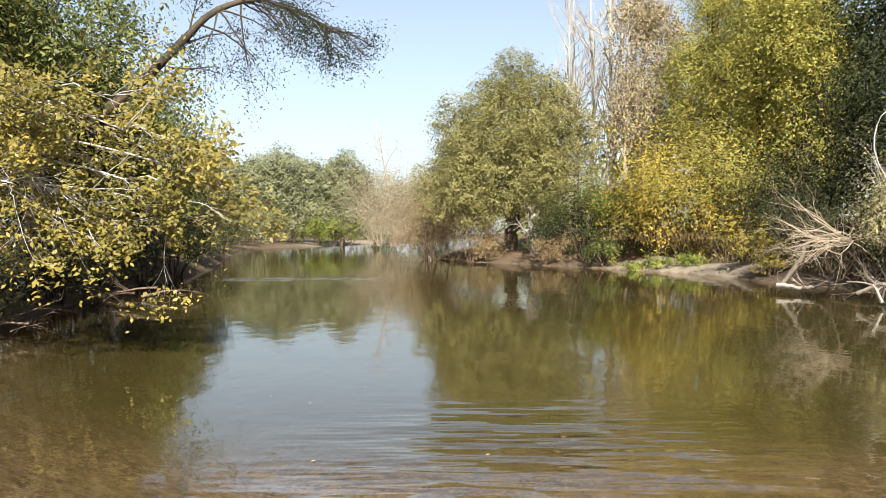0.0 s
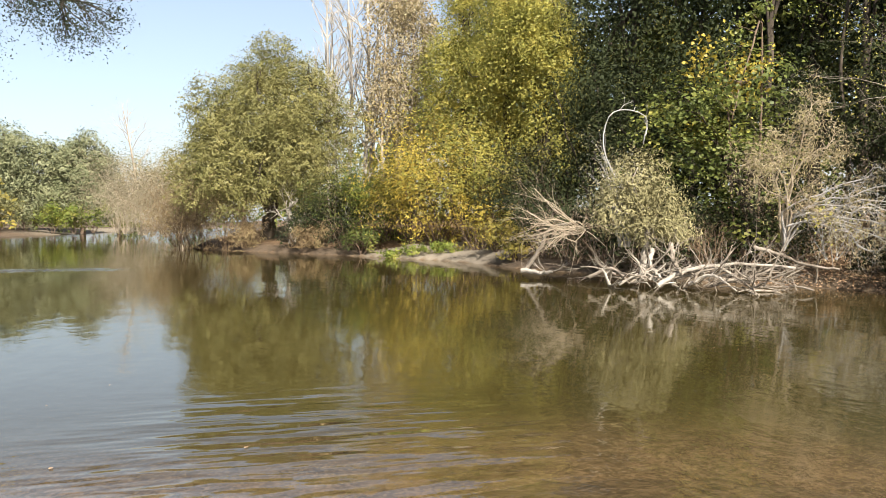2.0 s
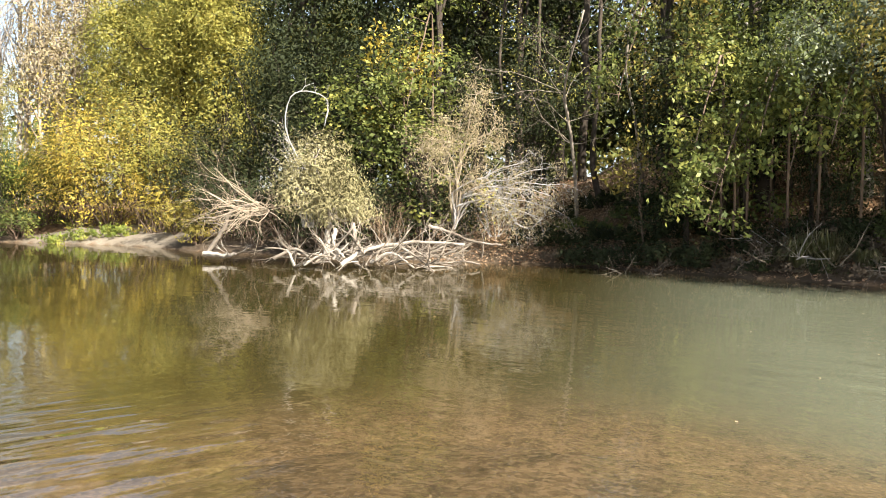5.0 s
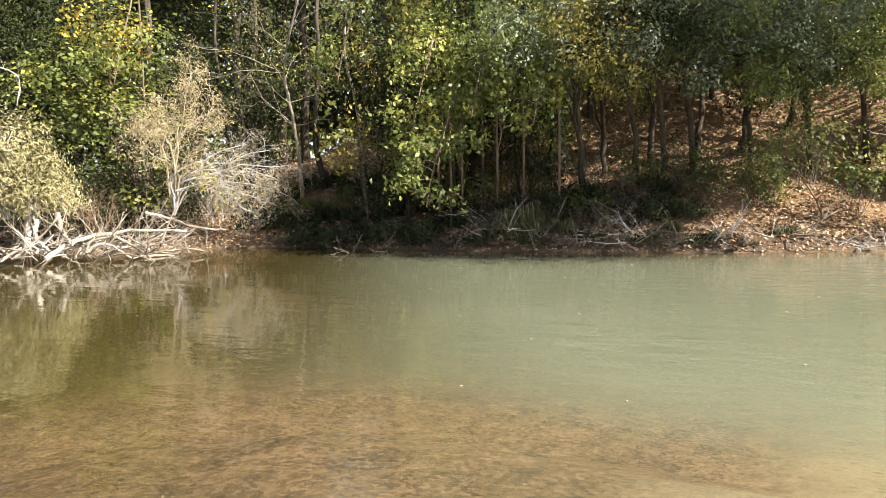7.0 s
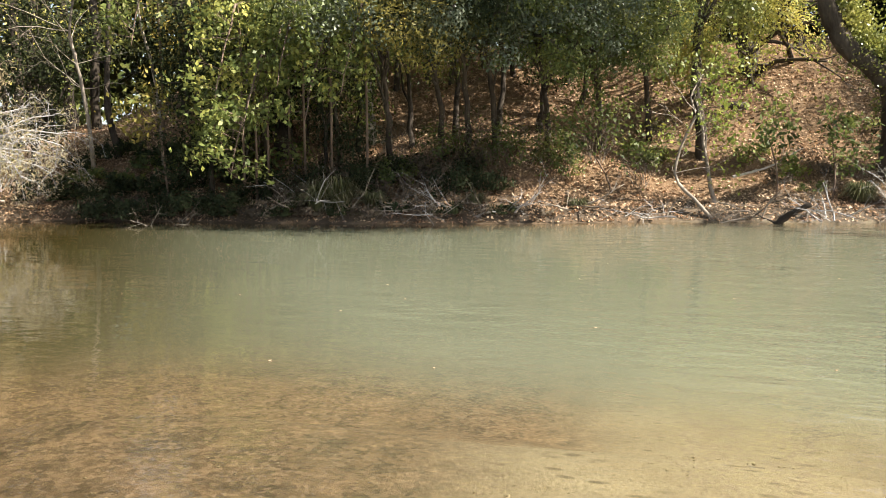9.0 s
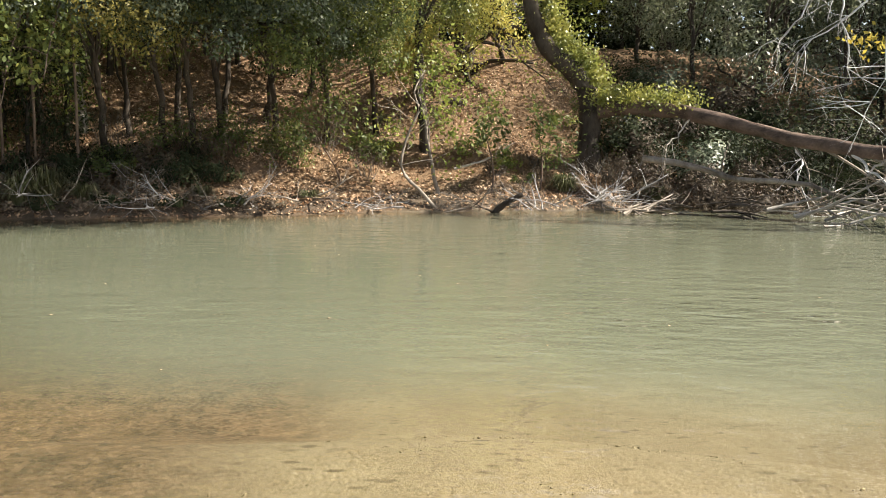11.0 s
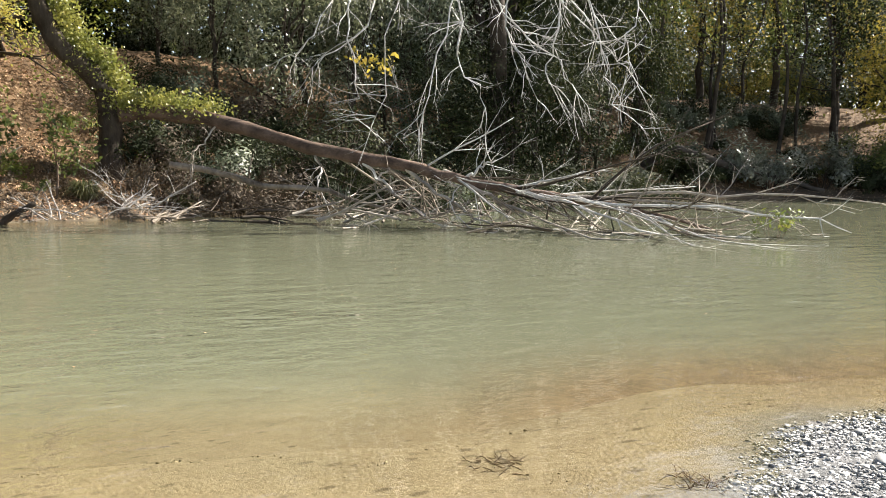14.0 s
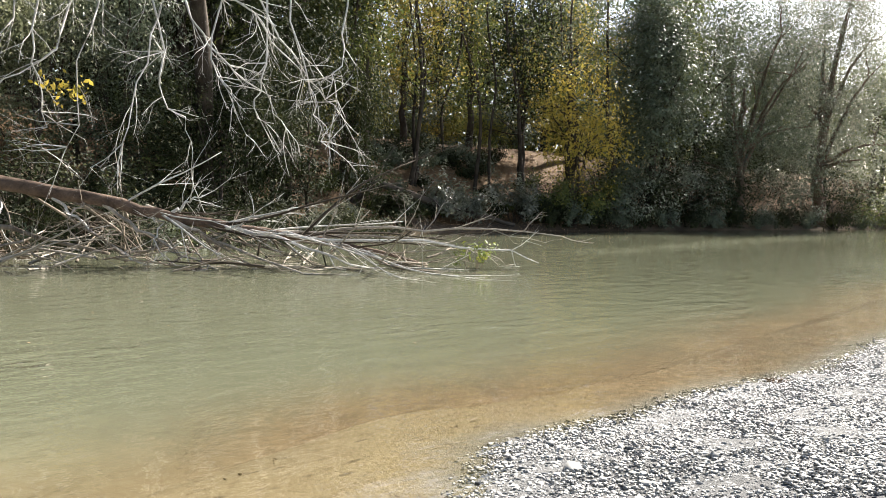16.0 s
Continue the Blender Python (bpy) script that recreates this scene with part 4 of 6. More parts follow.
for i, (b, d, rad, h, lf) in enumerate([(47.5, 24.6, 1.5, 0.9, LEAF_DARK_SHADED), (50.0, 23.8, 1.4, 0.9, LEAF_DARK_SHADED), (52.6, 23.2, 1.5, 1.0, LEAF_DARK_SHADED), (55.2, 22.8, 1.2, 0.8, LEAF_DARK_SHADED), (64.2, 22.6, 1.0, 0.8, LEAF_DARK_SHADED), (66.5, 23, 1.0, 0.9, LEAF_GREEN), (44.5, 26.5, 1.6, 1.0, LEAF_DARK_SHADED), (70, 23.4, 1.3, 1.4, LEAF_GREEN), (74, 23.6, 1.2, 1.5, LEAF_GREEN), (77.5, 23.4, 0.9, 1.2, LEAF_GREEN), (83.5, 24.5, 0.8, 0.9, LEAF_GREEN), (58, 23.6, 1.0, 1.0, LEAF_DARK_SHADED)]):
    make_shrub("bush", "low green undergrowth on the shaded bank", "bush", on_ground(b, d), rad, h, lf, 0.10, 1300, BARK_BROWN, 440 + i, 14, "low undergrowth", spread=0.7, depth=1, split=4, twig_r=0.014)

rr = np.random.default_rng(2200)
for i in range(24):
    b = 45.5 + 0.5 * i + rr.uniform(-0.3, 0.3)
    make_shrub("ivy", "dark green ivy creeping over the shaded bank", "ivy", on_ground(b, 26.6 - 0.16 * (b - 45.5) + (i % 3) * 1.3 + rr.uniform(-0.4, 0.4)), rr.uniform(0.9, 1.4), rr.uniform(0.45, 0.8), (LEAF_DARK_SHADED, LEAF_GREEN, LEAF_DARK_SHADED)[i % 3], 0.10, 1000, BARK_BROWN, 2201 + i, 10, "ivy on the bank", spread=0.8, depth=1, split=4, twig_r=0.010)
for i, (b, d, rad, h) in enumerate([(66.5, 23.8, 0.8, 1.6), (69, 23.0, 0.9, 1.5), (71.5, 23.6, 0.8, 1.8), (73.6, 22.8, 0.8, 1.3), (75.5, 23.8, 0.9, 1.7), (77.8, 23.4, 0.8, 1.5), (80.2, 24.2, 0.8, 1.4), (60.2, 23.2, 0.8, 1.4), (83.0, 23.4, 0.6, 1.0), (93.6, 24.6, 0.7, 1.0), (99.8, 24.6, 0.9, 1.3), (62.8, 23.4, 0.8, 1.7)]):
    make_shrub("brushwood", "thin leafless brown stems on the bank", "shrub", on_ground(b, d), rad, h, LEAF_BRUSH, 0.07, 320, TWIG_RUSSET if i % 2 else WEATHERED, 470 + i, 13, "leafless brush", depth=2, split=2, twig_r=0.012, spread=0.35)

# Crown out of view, added to throw shade on the bank and water.
r = np.random.default_rng(480)
base = foot_at(86.9, 25.2)
lobes = skin_lobes(r, (-5.6, -5.2, 9.4), (3.2, 3.6, 1.6), 22, 0.42, -0.9)
make_tree("tree", "tall green tree with an added unseen crown that shades the bank", "tree", tuple(base), lobes, LEAF_GREEN, 0.2, 460, 22, 0.7, BARK_DARK, [(0, 0, 0), (0.1, 0.2, 4), (-0.2, 0.0, 7), (-2.6, -0.6, 9.5)], 0.14, 480, 0.6, 0.4, 9, "", -0.9, 0.75, True)

for i, (b, d, w, lf) in enumerate([(61.5, 21.4, 1.9, LEAF_BROAD), (65.0, 20.8, 2.1, LEAF_GLOSSY_LIT), (68.6, 20.8, 2.0, LEAF_PALE), (72.2, 21.0, 2.2, LEAF_GLOSSY_LIT), (75.8, 21.4, 2.0, LEAF_GREEN), (79.2, 21.6, 2.2, LEAF_GLOSSY_LIT), (82.4, 22.6, 1.7, LEAF_GREEN), (70.4, 20.6, 2.0, LEAF_DARK_SHADED), (88.6, 25.0, 1.4, LEAF_IVY), (91.0, 26.5, 1.4, LEAF_LIME), (85.4, 26.0, 1.4, LEAF_LIME)]):
    r = np.random.default_rng(1700 + i)
    base = foot_at(b + 1.2, d + 3.2)
    c = B(b, d, 5.0 + 0.4 * (i % 2)) - base
    lobes = round_lobes(r, c, (w * 1.15, w * 1.15, 1.9), 18, 0.28)
    make_tree("tree", "green tree leaning out from the bank over the water", "tree", tuple(base), lobes, lf, 0.10, 230 if b < 70 else 340 if b < 84 else 170, 20, 0.36, BARK_DARK, [(0, 0, 0), (c[0] * 0.2, c[1] * 0.2, c[2] * 0.45), (c[0] * 0.6, c[1] * 0.6, c[2] * 0.8), tuple(c)], 0.085, 1700 + i, 0.7, 0.5, 8, "trees leaning over the bank", -0.9, 0.75, True)

# trunks standing on the leaf slope
def crooked(name, label, pts, r0, r1, bark, seed, sides=9, branches=5, reach=1.6, twigs=1, leaf=None, count=0, leaf_size=0.12, category="tree", pull=0.05, group=""):
    """A crooked trunk along given points with side branches."""
    r = np.random.default_rng(seed)
    pts = np.asarray(pts, float)
    at = pts[0].copy()
    t = thing(name, label, category, at, group)
    acc, tips = Acc(), []
    tp = curve_pts(pts - at, 18)
    tp[1:-1] += r.normal(size=(16, 3)) * r0 * 0.18
    tube(acc, tp, np.linspace(r0, r1, 18), sides, 0.07, r)
    trunk = part("trunk", acc, bark, t, smooth=True)
    for _ in range(branches):
        a2 = Acc()
        k = int(r.uniform(0.35, 0.98) * 17)
        grow(a2, tp[k], unit(np.array([r.normal(), r.normal(), 0.5])), reach * r.uniform(0.6, 1.2), max(r0 * 0.35 * (1 - k / 24), 0.012), twigs + 1, r, 0.18, pull, 3, 0.6, 0.5, tips)
        part("branch", a2, bark, trunk)
    if count and tips:
        c = Acc()
        q = np.array([x[0] for x in tips])
        add_leaves(c, q[r.integers(0, len(q), count)] + r.normal(size=(count, 3)) * reach * 0.2, leaf_size, r, 0.6, 0.4)
        part("leaves", c, leaf, t)
    return t


def foot(b, d):
    return np.array(on_ground(b, d, 0.15))


crooked("tree", "dark leaning tree trunk on the leaf-strewn slope", [foot(82.6, 30), E(82.3, 30, 4.6), E(80.8, 29.6, 6.4), E(79.5, 29, 9.0), E(79, 29, 14)], 0.32, 0.1, BARK_DARK, 501, leaf=LEAF_GREEN, count=2500, branches=9, reach=3, leaf_size=0.16)
crooked("tree", "dark tree trunk standing on the slope", [foot(89.8, 29), E(89.8, 29, 4.5), E(89.4, 29, 8), E(89.2, 29.5, 15)], 0.40, 0.16, BARK_DARK, 502, leaf=LEAF_BRIGHT, count=2400, branches=14, reach=2.6, leaf_size=0.11, pull=-0.05)
crooked("tree", "dark trunk behind the bank undergrowth", [foot(59.2, 25.5), E(59.0, 25.5, 2.5), E(58.6, 25, 7), E(58.2, 25, 14)], 0.30, 0.16, BARK_DARK, 504, leaf=LEAF_GREEN, count=2600, branches=10, reach=3, leaf_size=0.17)
crooked("tree", "dark trunk behind the bank undergrowth", [foot(64.8, 26.5), E(64.8, 26.5, 3), E(64.5, 26.5, 8), E(64.4, 27, 14)], 0.20, 0.1, BARK_DARK, 505, branches=6, reach=2, leaf=LEAF_GREEN, count=1500, leaf_size=0.16)
crooked("dead_tree", "pale broken snag among the leaves", [foot(65.0, 25.2), E(64.8, 25.2, 4), E(64.6, 25.2, 8.8)], 0.14, 0.07, DEADWOOD, 506, branches=3, reach=0.8)
crooked("tree", "pale grey trunk behind the leaves", [foot(56.9, 29), E(57.3, 29, 6), E(57.6, 29, 15)], 0.28, 0.2, BARK_PALE, 507, branches=4, reach=2)
crooked("sapling", "crooked pale sapling leaning at the water's edge", [foot(88.1, 21.6), E(86.6, 21.8, -3.1), E(85.3, 22, -1.6), E(85.7, 22, 0.6), E(86.5, 22, 2.4), E(86.2, 22.3, 3.6), E(86.9, 22.6, 5.0)], 0.052, 0.016, WEATHERED, 510, branches=9, reach=1.4, leaf=LEAF_BRIGHT, count=600, leaf_size=0.10)
crooked("sapling", "thin bare sapling on the bank", [foot(87.9, 22.4), E(87.4, 22.5, -1.5), E(87.0, 22.6, 1.2), E(86.4, 23, 4)], 0.06, 0.025, WEATHERED, 511, branches=6, reach=1.0, leaf=LEAF_BRIGHT, count=500, leaf_size=0.13)
crooked("sapling", "leafy sapling leaning over the bank", [foot(91.4, 22.6), E(91.6, 22.6, -1.8), E(91.2, 22.6, 0.2), E(90.6, 22.6, 1.6)], 0.03, 0.012, BARK_BROWN, 512, branches=8, reach=0.65, leaf=LEAF_GREEN, count=480, leaf_size=0.13)
crooked("sapling", "leafy sapling on the bank", [foot(94.8, 23.2), E(94.9, 23.2, -1.2), E(94.7, 23.2, 0.6), E(94.8, 23.2, 1.6)], 0.03, 0.012, BARK_BROWN, 513, branches=8, reach=0.65, leaf=LEAF_GREEN, count=480, leaf_size=0.13)
crooked("sapling", "thin sapling with small leaves on the bank", [foot(81.3, 23), E(80.8, 23, -1.5), E(79.6, 23, 0.6), E(79.0, 23, 2)], 0.03, 0.010, BARK_BROWN, 514, branches=8, reach=1.1, leaf=LEAF_GREEN, count=1100, leaf_size=0.12)
crooked("log", "fallen dark log lying on the leaf slope", [E(81.6, 27.4, 1.9), E(84, 27.2, 2.2), E(87, 27.0, 2.6), E(89.6, 27.0, 2.9)], 0.17, 0.12, BARK_DARK, 515, branches=2, reach=0.7, category="log")
crooked("branch", "fallen bare branch lying on the bank", [E(88.9, 22.8, -1.6), E(91.2, 22.9, -0.9), E(93, 23.2, 0.2)], 0.04, 0.012, DEADWOOD, 516, branches=3, reach=0.7, category="branch")
for i, b in enumerate([84.6, 90.6, 93.2]):
    crooked("stick", "short broken stick standing at the waterline", [foot(b, 21.6 + 0.2 * i), foot(b + 0.6, 21.6 + 0.2 * i) + np.array([0.05, 0.03, 0.45 + 0.12 * (i % 3)]), foot(b + 1.3, 21.6 + 0.2 * i) + np.array([0.08, 0.02, 0.7 + 0.2 * (i % 3)])], 0.022, 0.012, WEATHERED, 520 + i, 6, 0, category="stick", group="sticks at the waterline")
crooked("stump", "dark broken stump at the waterline", [foot(92.0, 21.3), foot(92.0, 21.3) + np.array([0.1, 0.1, 0.3]), foot(92.0, 21.3) + np.array([-0.1, -0.6, 0.75])], 0.14, 0.06, BARK_DARK, 530, 8, 2, 0.6, category="stump")

crooked("dead_tree", "bare grey tree with long thin branches over the bank", [foot(47.2, 27.5), E(46.8, 26.5, 4), E(46.2, 26, 8), E(47.4, 25, 13)], 0.07, 0.025, WEATHERED, 541, 7, 11, 2.6, 2, pull=0.0)
crooked("dead_tree", "bare grey tree with long thin branches over the bank", [foot(51.4, 27), E(51.0, 26, 5), E(50.2, 25.5, 9.5), E(51, 25, 14)], 0.06, 0.025, WEATHERED, 542, 7, 9, 2.4, 2, pull=0.0)
crooked("sapling", "sapling with pale yellow leaves on the shaded bank", [foot(51.6, 24.2), E(51.2, 23.6, 1.2), E(50.6, 23.2, 3.4)], 0.035, 0.012, BARK_BROWN, 543, 6, 8, 0.8, 1, LEAF_PALE, 420, 0.13)
crooked("sapling", "tall sapling with bright yellow-green leaves", [foot(35.8, 28.5), E(35.4, 27.6, 5), E(35.0, 27, 10.6)], 0.06, 0.015, BARK_BROWN, 544, 6, 9, 1.3, 1, LEAF_YELLOW, 700, 0.15)
crooked("sapling", "tall sapling with bright yellow-green leaves", [foot(54.0, 25.5), E(54.2, 25, 5), E(54.8, 24.4, 11)], 0.06, 0.015, BARK_BROWN, 545, 6, 10, 1.5, 1, LEAF_PALE, 800, 0.14)
for i, (b, d, e) in enumerate([(55.0, 22.6, 2.4), (56.6, 22.2, 3.8), (58.6, 22.0, 5.6), (50.6, 24.0, 9.6), (36.4, 25.6, 9.4), (55.6, 21.0, 6.4), (57.2, 20.8, 3.6), (56.4, 20.8, 1.2), (59.6, 20.8, 7.2), (61.4, 20.6, 5.0), (63.8, 20.4, 6.6)]):
    crooked("sapling", "leafy spray with large yellow-green leaves hanging from the bank", [foot(b + 0.8, d + 2.6), E(b + 0.8, d + 1.4, e + 2.6), E(b + 0.2, d + 0.5, e + 1.8), E(b - 0.5, d - 0.1, e - 0.6), E(b - 0.9, d - 0.4, e - 2.6)], 0.04, 0.012, BARK_BROWN, 1720 + i, 6, 11, 0.7, 1, LEAF_BROAD, 560, 0.14, group="leafy sprays", pull=-0.06)
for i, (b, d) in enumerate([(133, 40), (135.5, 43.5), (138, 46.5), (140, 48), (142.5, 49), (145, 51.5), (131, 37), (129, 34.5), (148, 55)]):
    make_shrub("bush", "low dark undergrowth under the downstream trees", "bush", on_ground(b, d), 1.8, 1.4, LEAF_DARK_SHADED if i % 3 else LEAF_SILVER_SUNLIT, 0.16, 1300, TWIG_GREY, 1400 + i, 12, "low downstream undergrowth", spread=0.7, depth=1, twig_r=0.014)
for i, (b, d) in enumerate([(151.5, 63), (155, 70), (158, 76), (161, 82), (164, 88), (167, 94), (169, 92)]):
    make_shrub("bush", "tall dark bush behind the waterline", "bush", on_ground(b, d), 3.2, 6.0, LEAF_DARK_SHADED, 0.26, 2400, BARK_DARK, 1420 + i, 10, "tall bushes downstream", spread=0.65, split=3)

for i, (b, d, rad, lean, h) in enumerate([(61.4, 27, 0.10, 0.6, 11), (62.8, 28.5, 0.13, -0.5, 12), (66.6, 27.5, 0.11, 0.8, 12), (68.2, 29, 0.14, -0.3, 13), (70.3, 27.2, 0.09, 1.0, 11), (72.4, 29.2, 0.13, 0.4, 13), (74.6, 27.6, 0.10, -0.8, 11), (76.6, 29, 0.15, 0.5, 13), (78.2, 27.8, 0.09, 0.9, 11), (44.0, 30, 0.14, 0.4, 12), (48.6, 28.5, 0.12, -0.6, 12), (42.0, 31, 0.10, 0.7, 12), (92.4, 31, 0.13, 0.6, 12), (94.6, 33, 0.12, -0.5, 12), (87.3, 32, 0.12, 0.3, 12)]):
    f0 = foot(b, d)
    g0 = np.random.default_rng(1640 + i).normal(size=(3, 2)) * 0.2
    crooked("tree", "thin crooked dark trunk on the shaded slope", [f0, f0 + np.array([0.2 * lean + g0[0, 0], g0[0, 1], h * 0.2]), f0 + np.array([0.6 * lean + g0[1, 0], g0[1, 1], h * 0.5]), f0 + np.array([lean, g0[2, 1], h])], rad, 0.04, BARK_DARK, 1660 + i, 7, 8, 1.8, 1, (LEAF_LIME, LEAF_GREEN, LEAF_BRIGHT)[i % 3], 900, 0.10, group="thin trunks on the slope")

rr = np.random.default_rng(1760)
for i in range(16):
    b, d = 82.5 + 1.15 * i + rr.uniform(-0.4, 0.4), rr.uniform(23.4, 28.0)
    make_shrub("weeds", "low green weeds and seedlings among the fallen leaves", "weeds", on_ground(b, d), rr.uniform(0.4, 0.8), rr.uniform(0.4, 0.9), (LEAF_BRIGHT, LEAF_GREEN, LEAF_BRUSH)[i % 3], 0.09, 260, BARK_BROWN, 1761 + i, 7, "weeds on the leaf slope", depth=1, twig_r=0.010, spread=0.6)
for i in range(15):
    b, d = 58.5 + 1.05 * i + rr.uniform(-0.4, 0.4), rr.uniform(21.9, 23.8)
    make_shrub("brush", "low tangle of dark brush and ivy on the bank", "brush", on_ground(b, d), rr.uniform(0.8, 1.3), rr.uniform(0.6, 1.1), (LEAF_DARK_SHADED, LEAF_BRUSH, LEAF_DARK_SHADED)[i % 3], 0.10, 900, BARK_BROWN, 1790 + i, 11, "brush along the bank foot", depth=1, twig_r=0.012, spread=0.75)

def shore(b):
    """Distance at which the far shore begins along a bearing."""
    d = np.arange(15.0, 150.0, 0.25)
    q = in_river(np.sin(radians(b)) * d, np.cos(radians(b)) * d)
    k = np.nonzero(q)[0]
    gap = np.nonzero(~q[k[0]:])[0]
    return float(d[k[0] + gap[0]])


rr = np.random.default_rng(1830)
for i, b in enumerate(list(np.arange(146.5, 169, 1.5)) + list(np.arange(45.5, 77, 1.9))):
    far_off = b > 100
    d = shore(b) + (0.5 if far_off else 0.35)
    make_shrub("overhanging_bush" if far_off else "bank_brush", "dark leafy bush hanging down to the waterline" if far_off else "low dark brush and roots hanging over the waterline", "bush", on_ground(b, d), 2.0 if far_off else 0.7, 1.9 if far_off else 0.45, (LEAF_DARK_SHADED, LEAF_GLOSSY_LIT)[i % 2] if far_off else (LEAF_DARK_SHADED, LEAF_BRUSH)[i % 2], 0.2 if far_off else 0.085, 1500 if far_off else 420, BARK_DARK, 1840 + i, 11, "bushes at the waterline" if far_off else "brush at the waterline", depth=1, twig_r=0.014 if far_off else 0.008, spread=0.8, split=5, lean=(-0.25, 0.0))

# hanging stems and grass tufts on the bank
crooked("vine", "pale hanging stem looping down the bank", [E(54.9, 22.6, 3.2), E(55.0, 22.5, 0.6), E(55.6, 22.3, -1.2), E(57.6, 22.1, -2.1)], 0.016, 0.01, TWIG_RUSSET, 540, 6, 2, 0.5, category="vine")


def grass_tuft(name, label, at, radius, h, count, seed, group=""):
    r = np.random.default_rng(seed)
    t = thing(name, label, "grass", at, group)
    acc = Acc()
    a, rad = r.uniform(0, 2 * np.pi, count), r.uniform(0, 1, count) ** 0.5 * radius * 0.45
    base = np.stack([np.cos(a) * rad, np.sin(a) * rad, np.full(count, -0.05)], 1)
    out = np.stack([np.cos(a), np.sin(a), np.zeros(count)], 1) * r.uniform(0.3, 1.2, (count, 1)) * radius + r.normal(size=(count, 3)) * 0.06
    hh = h * r.uniform(0.5, 1.1, (count, 1))
    mid = base + out * 0.45 + np.concatenate([np.zeros((count, 2)), hh], 1)
    tip = base + out * 1.1 + np.concatenate([np.zeros((count, 2)), hh * r.uniform(0.2, 1.0, (count, 1))], 1)
    side = unit(np.cross(out, (0, 0, 1.0))) * 0.012
    v = np.stack([base - side, base + side, mid + side, mid - side, tip], 1).reshape(-1, 3)
    k = np.arange(count)[:, None] * 5
    acc.add(v, k + np.array([[0, 1, 2, 3]]), k + np.array([[3, 2, 4]]))
    part("tuft", acc, GRASS, t)
    return t


for i, (b, d, rad, h) in enumerate([(61.3, 21.8, 0.8, 0.9), (62.6, 21.9, 0.9, 1.0), (65.0, 21.6, 0.5, 0.5), (59.6, 22.2, 0.5, 0.5), (96.5, 23.4, 0.6, 0.6), (102.5, 24, 0.5, 0.5), (72, 21.6, 0.4, 0.35), (79, 21.8, 0.4, 0.3)]):
    grass_tuft("grass_tuft", "drooping tuft of dry and green grass on the bank", on_ground(b, d), rad * 0.8, h * 0.8, 230, 560 + i, "grass tufts")


def tangle(name, label, at, count, radius, length, thick, bark, seed, up=0.25, toward=None, depth=1, squash=0.5, category="driftwood"):
    """Washed-up dead branches lying over one another."""
    r = np.random.default_rng(seed)
    t = thing(name, label, category, at)
    for i in range(count):
        a2 = Acc()
        a = r.uniform(0, 2 * np.pi)
        p = np.array([math.cos(a), math.sin(a) * squash, 0]) * radius * r.uniform(0, 1) ** 0.7
        d = np.array([r.normal(), r.normal(), abs(r.normal()) * up - 0.05])
        if toward is not None:
            d = d * 0.7 + np.asarray(toward)
        p[2] = r.uniform(0.0, 0.5) * radius * 0.35
        grow(a2, p, d, length * r.uniform(0.5, 1.3), thick * r.uniform(0.5, 1.3), depth, r, 0.11, -0.02, 3, 0.55, 0.6, floor=-0.1 - at[2])
        part("branch", a2, bark, t)
    return t


tangle("root_tangle", "grey exposed roots and twigs at the waterline", on_ground(67.8, 21.0), 14, 0.8, 0.9, 0.02, WEATHERED, 570, 0.3, category="roots")
tangle("root_tangle", "grey exposed roots and twigs at the waterline", on_ground(62.0, 22.2), 12, 1.0, 1.2, 0.025, TWIG_GREY, 571, 0.7, category="roots")
for i, (b, d, n_, ln) in enumerate([(65.4, 21.2, 12, 1.4), (69.4, 20.9, 12, 1.1), (58.6, 22.0, 9, 0.9), (74.6, 20.9, 10, 0.9), (79.5, 21.3, 8, 0.8), (84.0, 21.6, 8, 0.9), (90.0, 21.8, 9, 1.0), (95.0, 22.0, 10, 1.1), (52.0, 22.6, 8, 0.9)]):
    tangle("root_tangle", "grey twigs and roots along the waterline", on_ground(b, d), n_, 1.0, ln, 0.02, (WEATHERED, TWIG_GREY)[i % 2], 2100 + i, 0.4, (-0.3, 0.1, 0.1), 2, 0.8, "roots")
tangle("root_tangle", "grey twigs and roots along the waterline", on_ground(71.5, 20.8), 10, 1.3, 0.9, 0.016, WEATHERED, 572, 0.3, category="roots")

# ---------------------------------------------------------------- driftwood and dry shrubs over the water
at = B(31.5, 23.6, 0.0)
tangle("driftwood_pile", "bleached driftwood heap with stubs reaching into the water", tuple(at), 30, 2.4, 1.3, 0.034, WEATHERED, 600, 0.6, (0.1, -0.25, 0.1), 2, 0.9)
tangle("driftwood_pile", "bleached driftwood heap with stubs reaching into the water", tuple(B(36.5, 23.4, 0.05)), 30, 2.2, 1.2, 0.030, WEATHERED, 601, 0.6, (0.1, -0.25, 0.1), 2, 0.9)
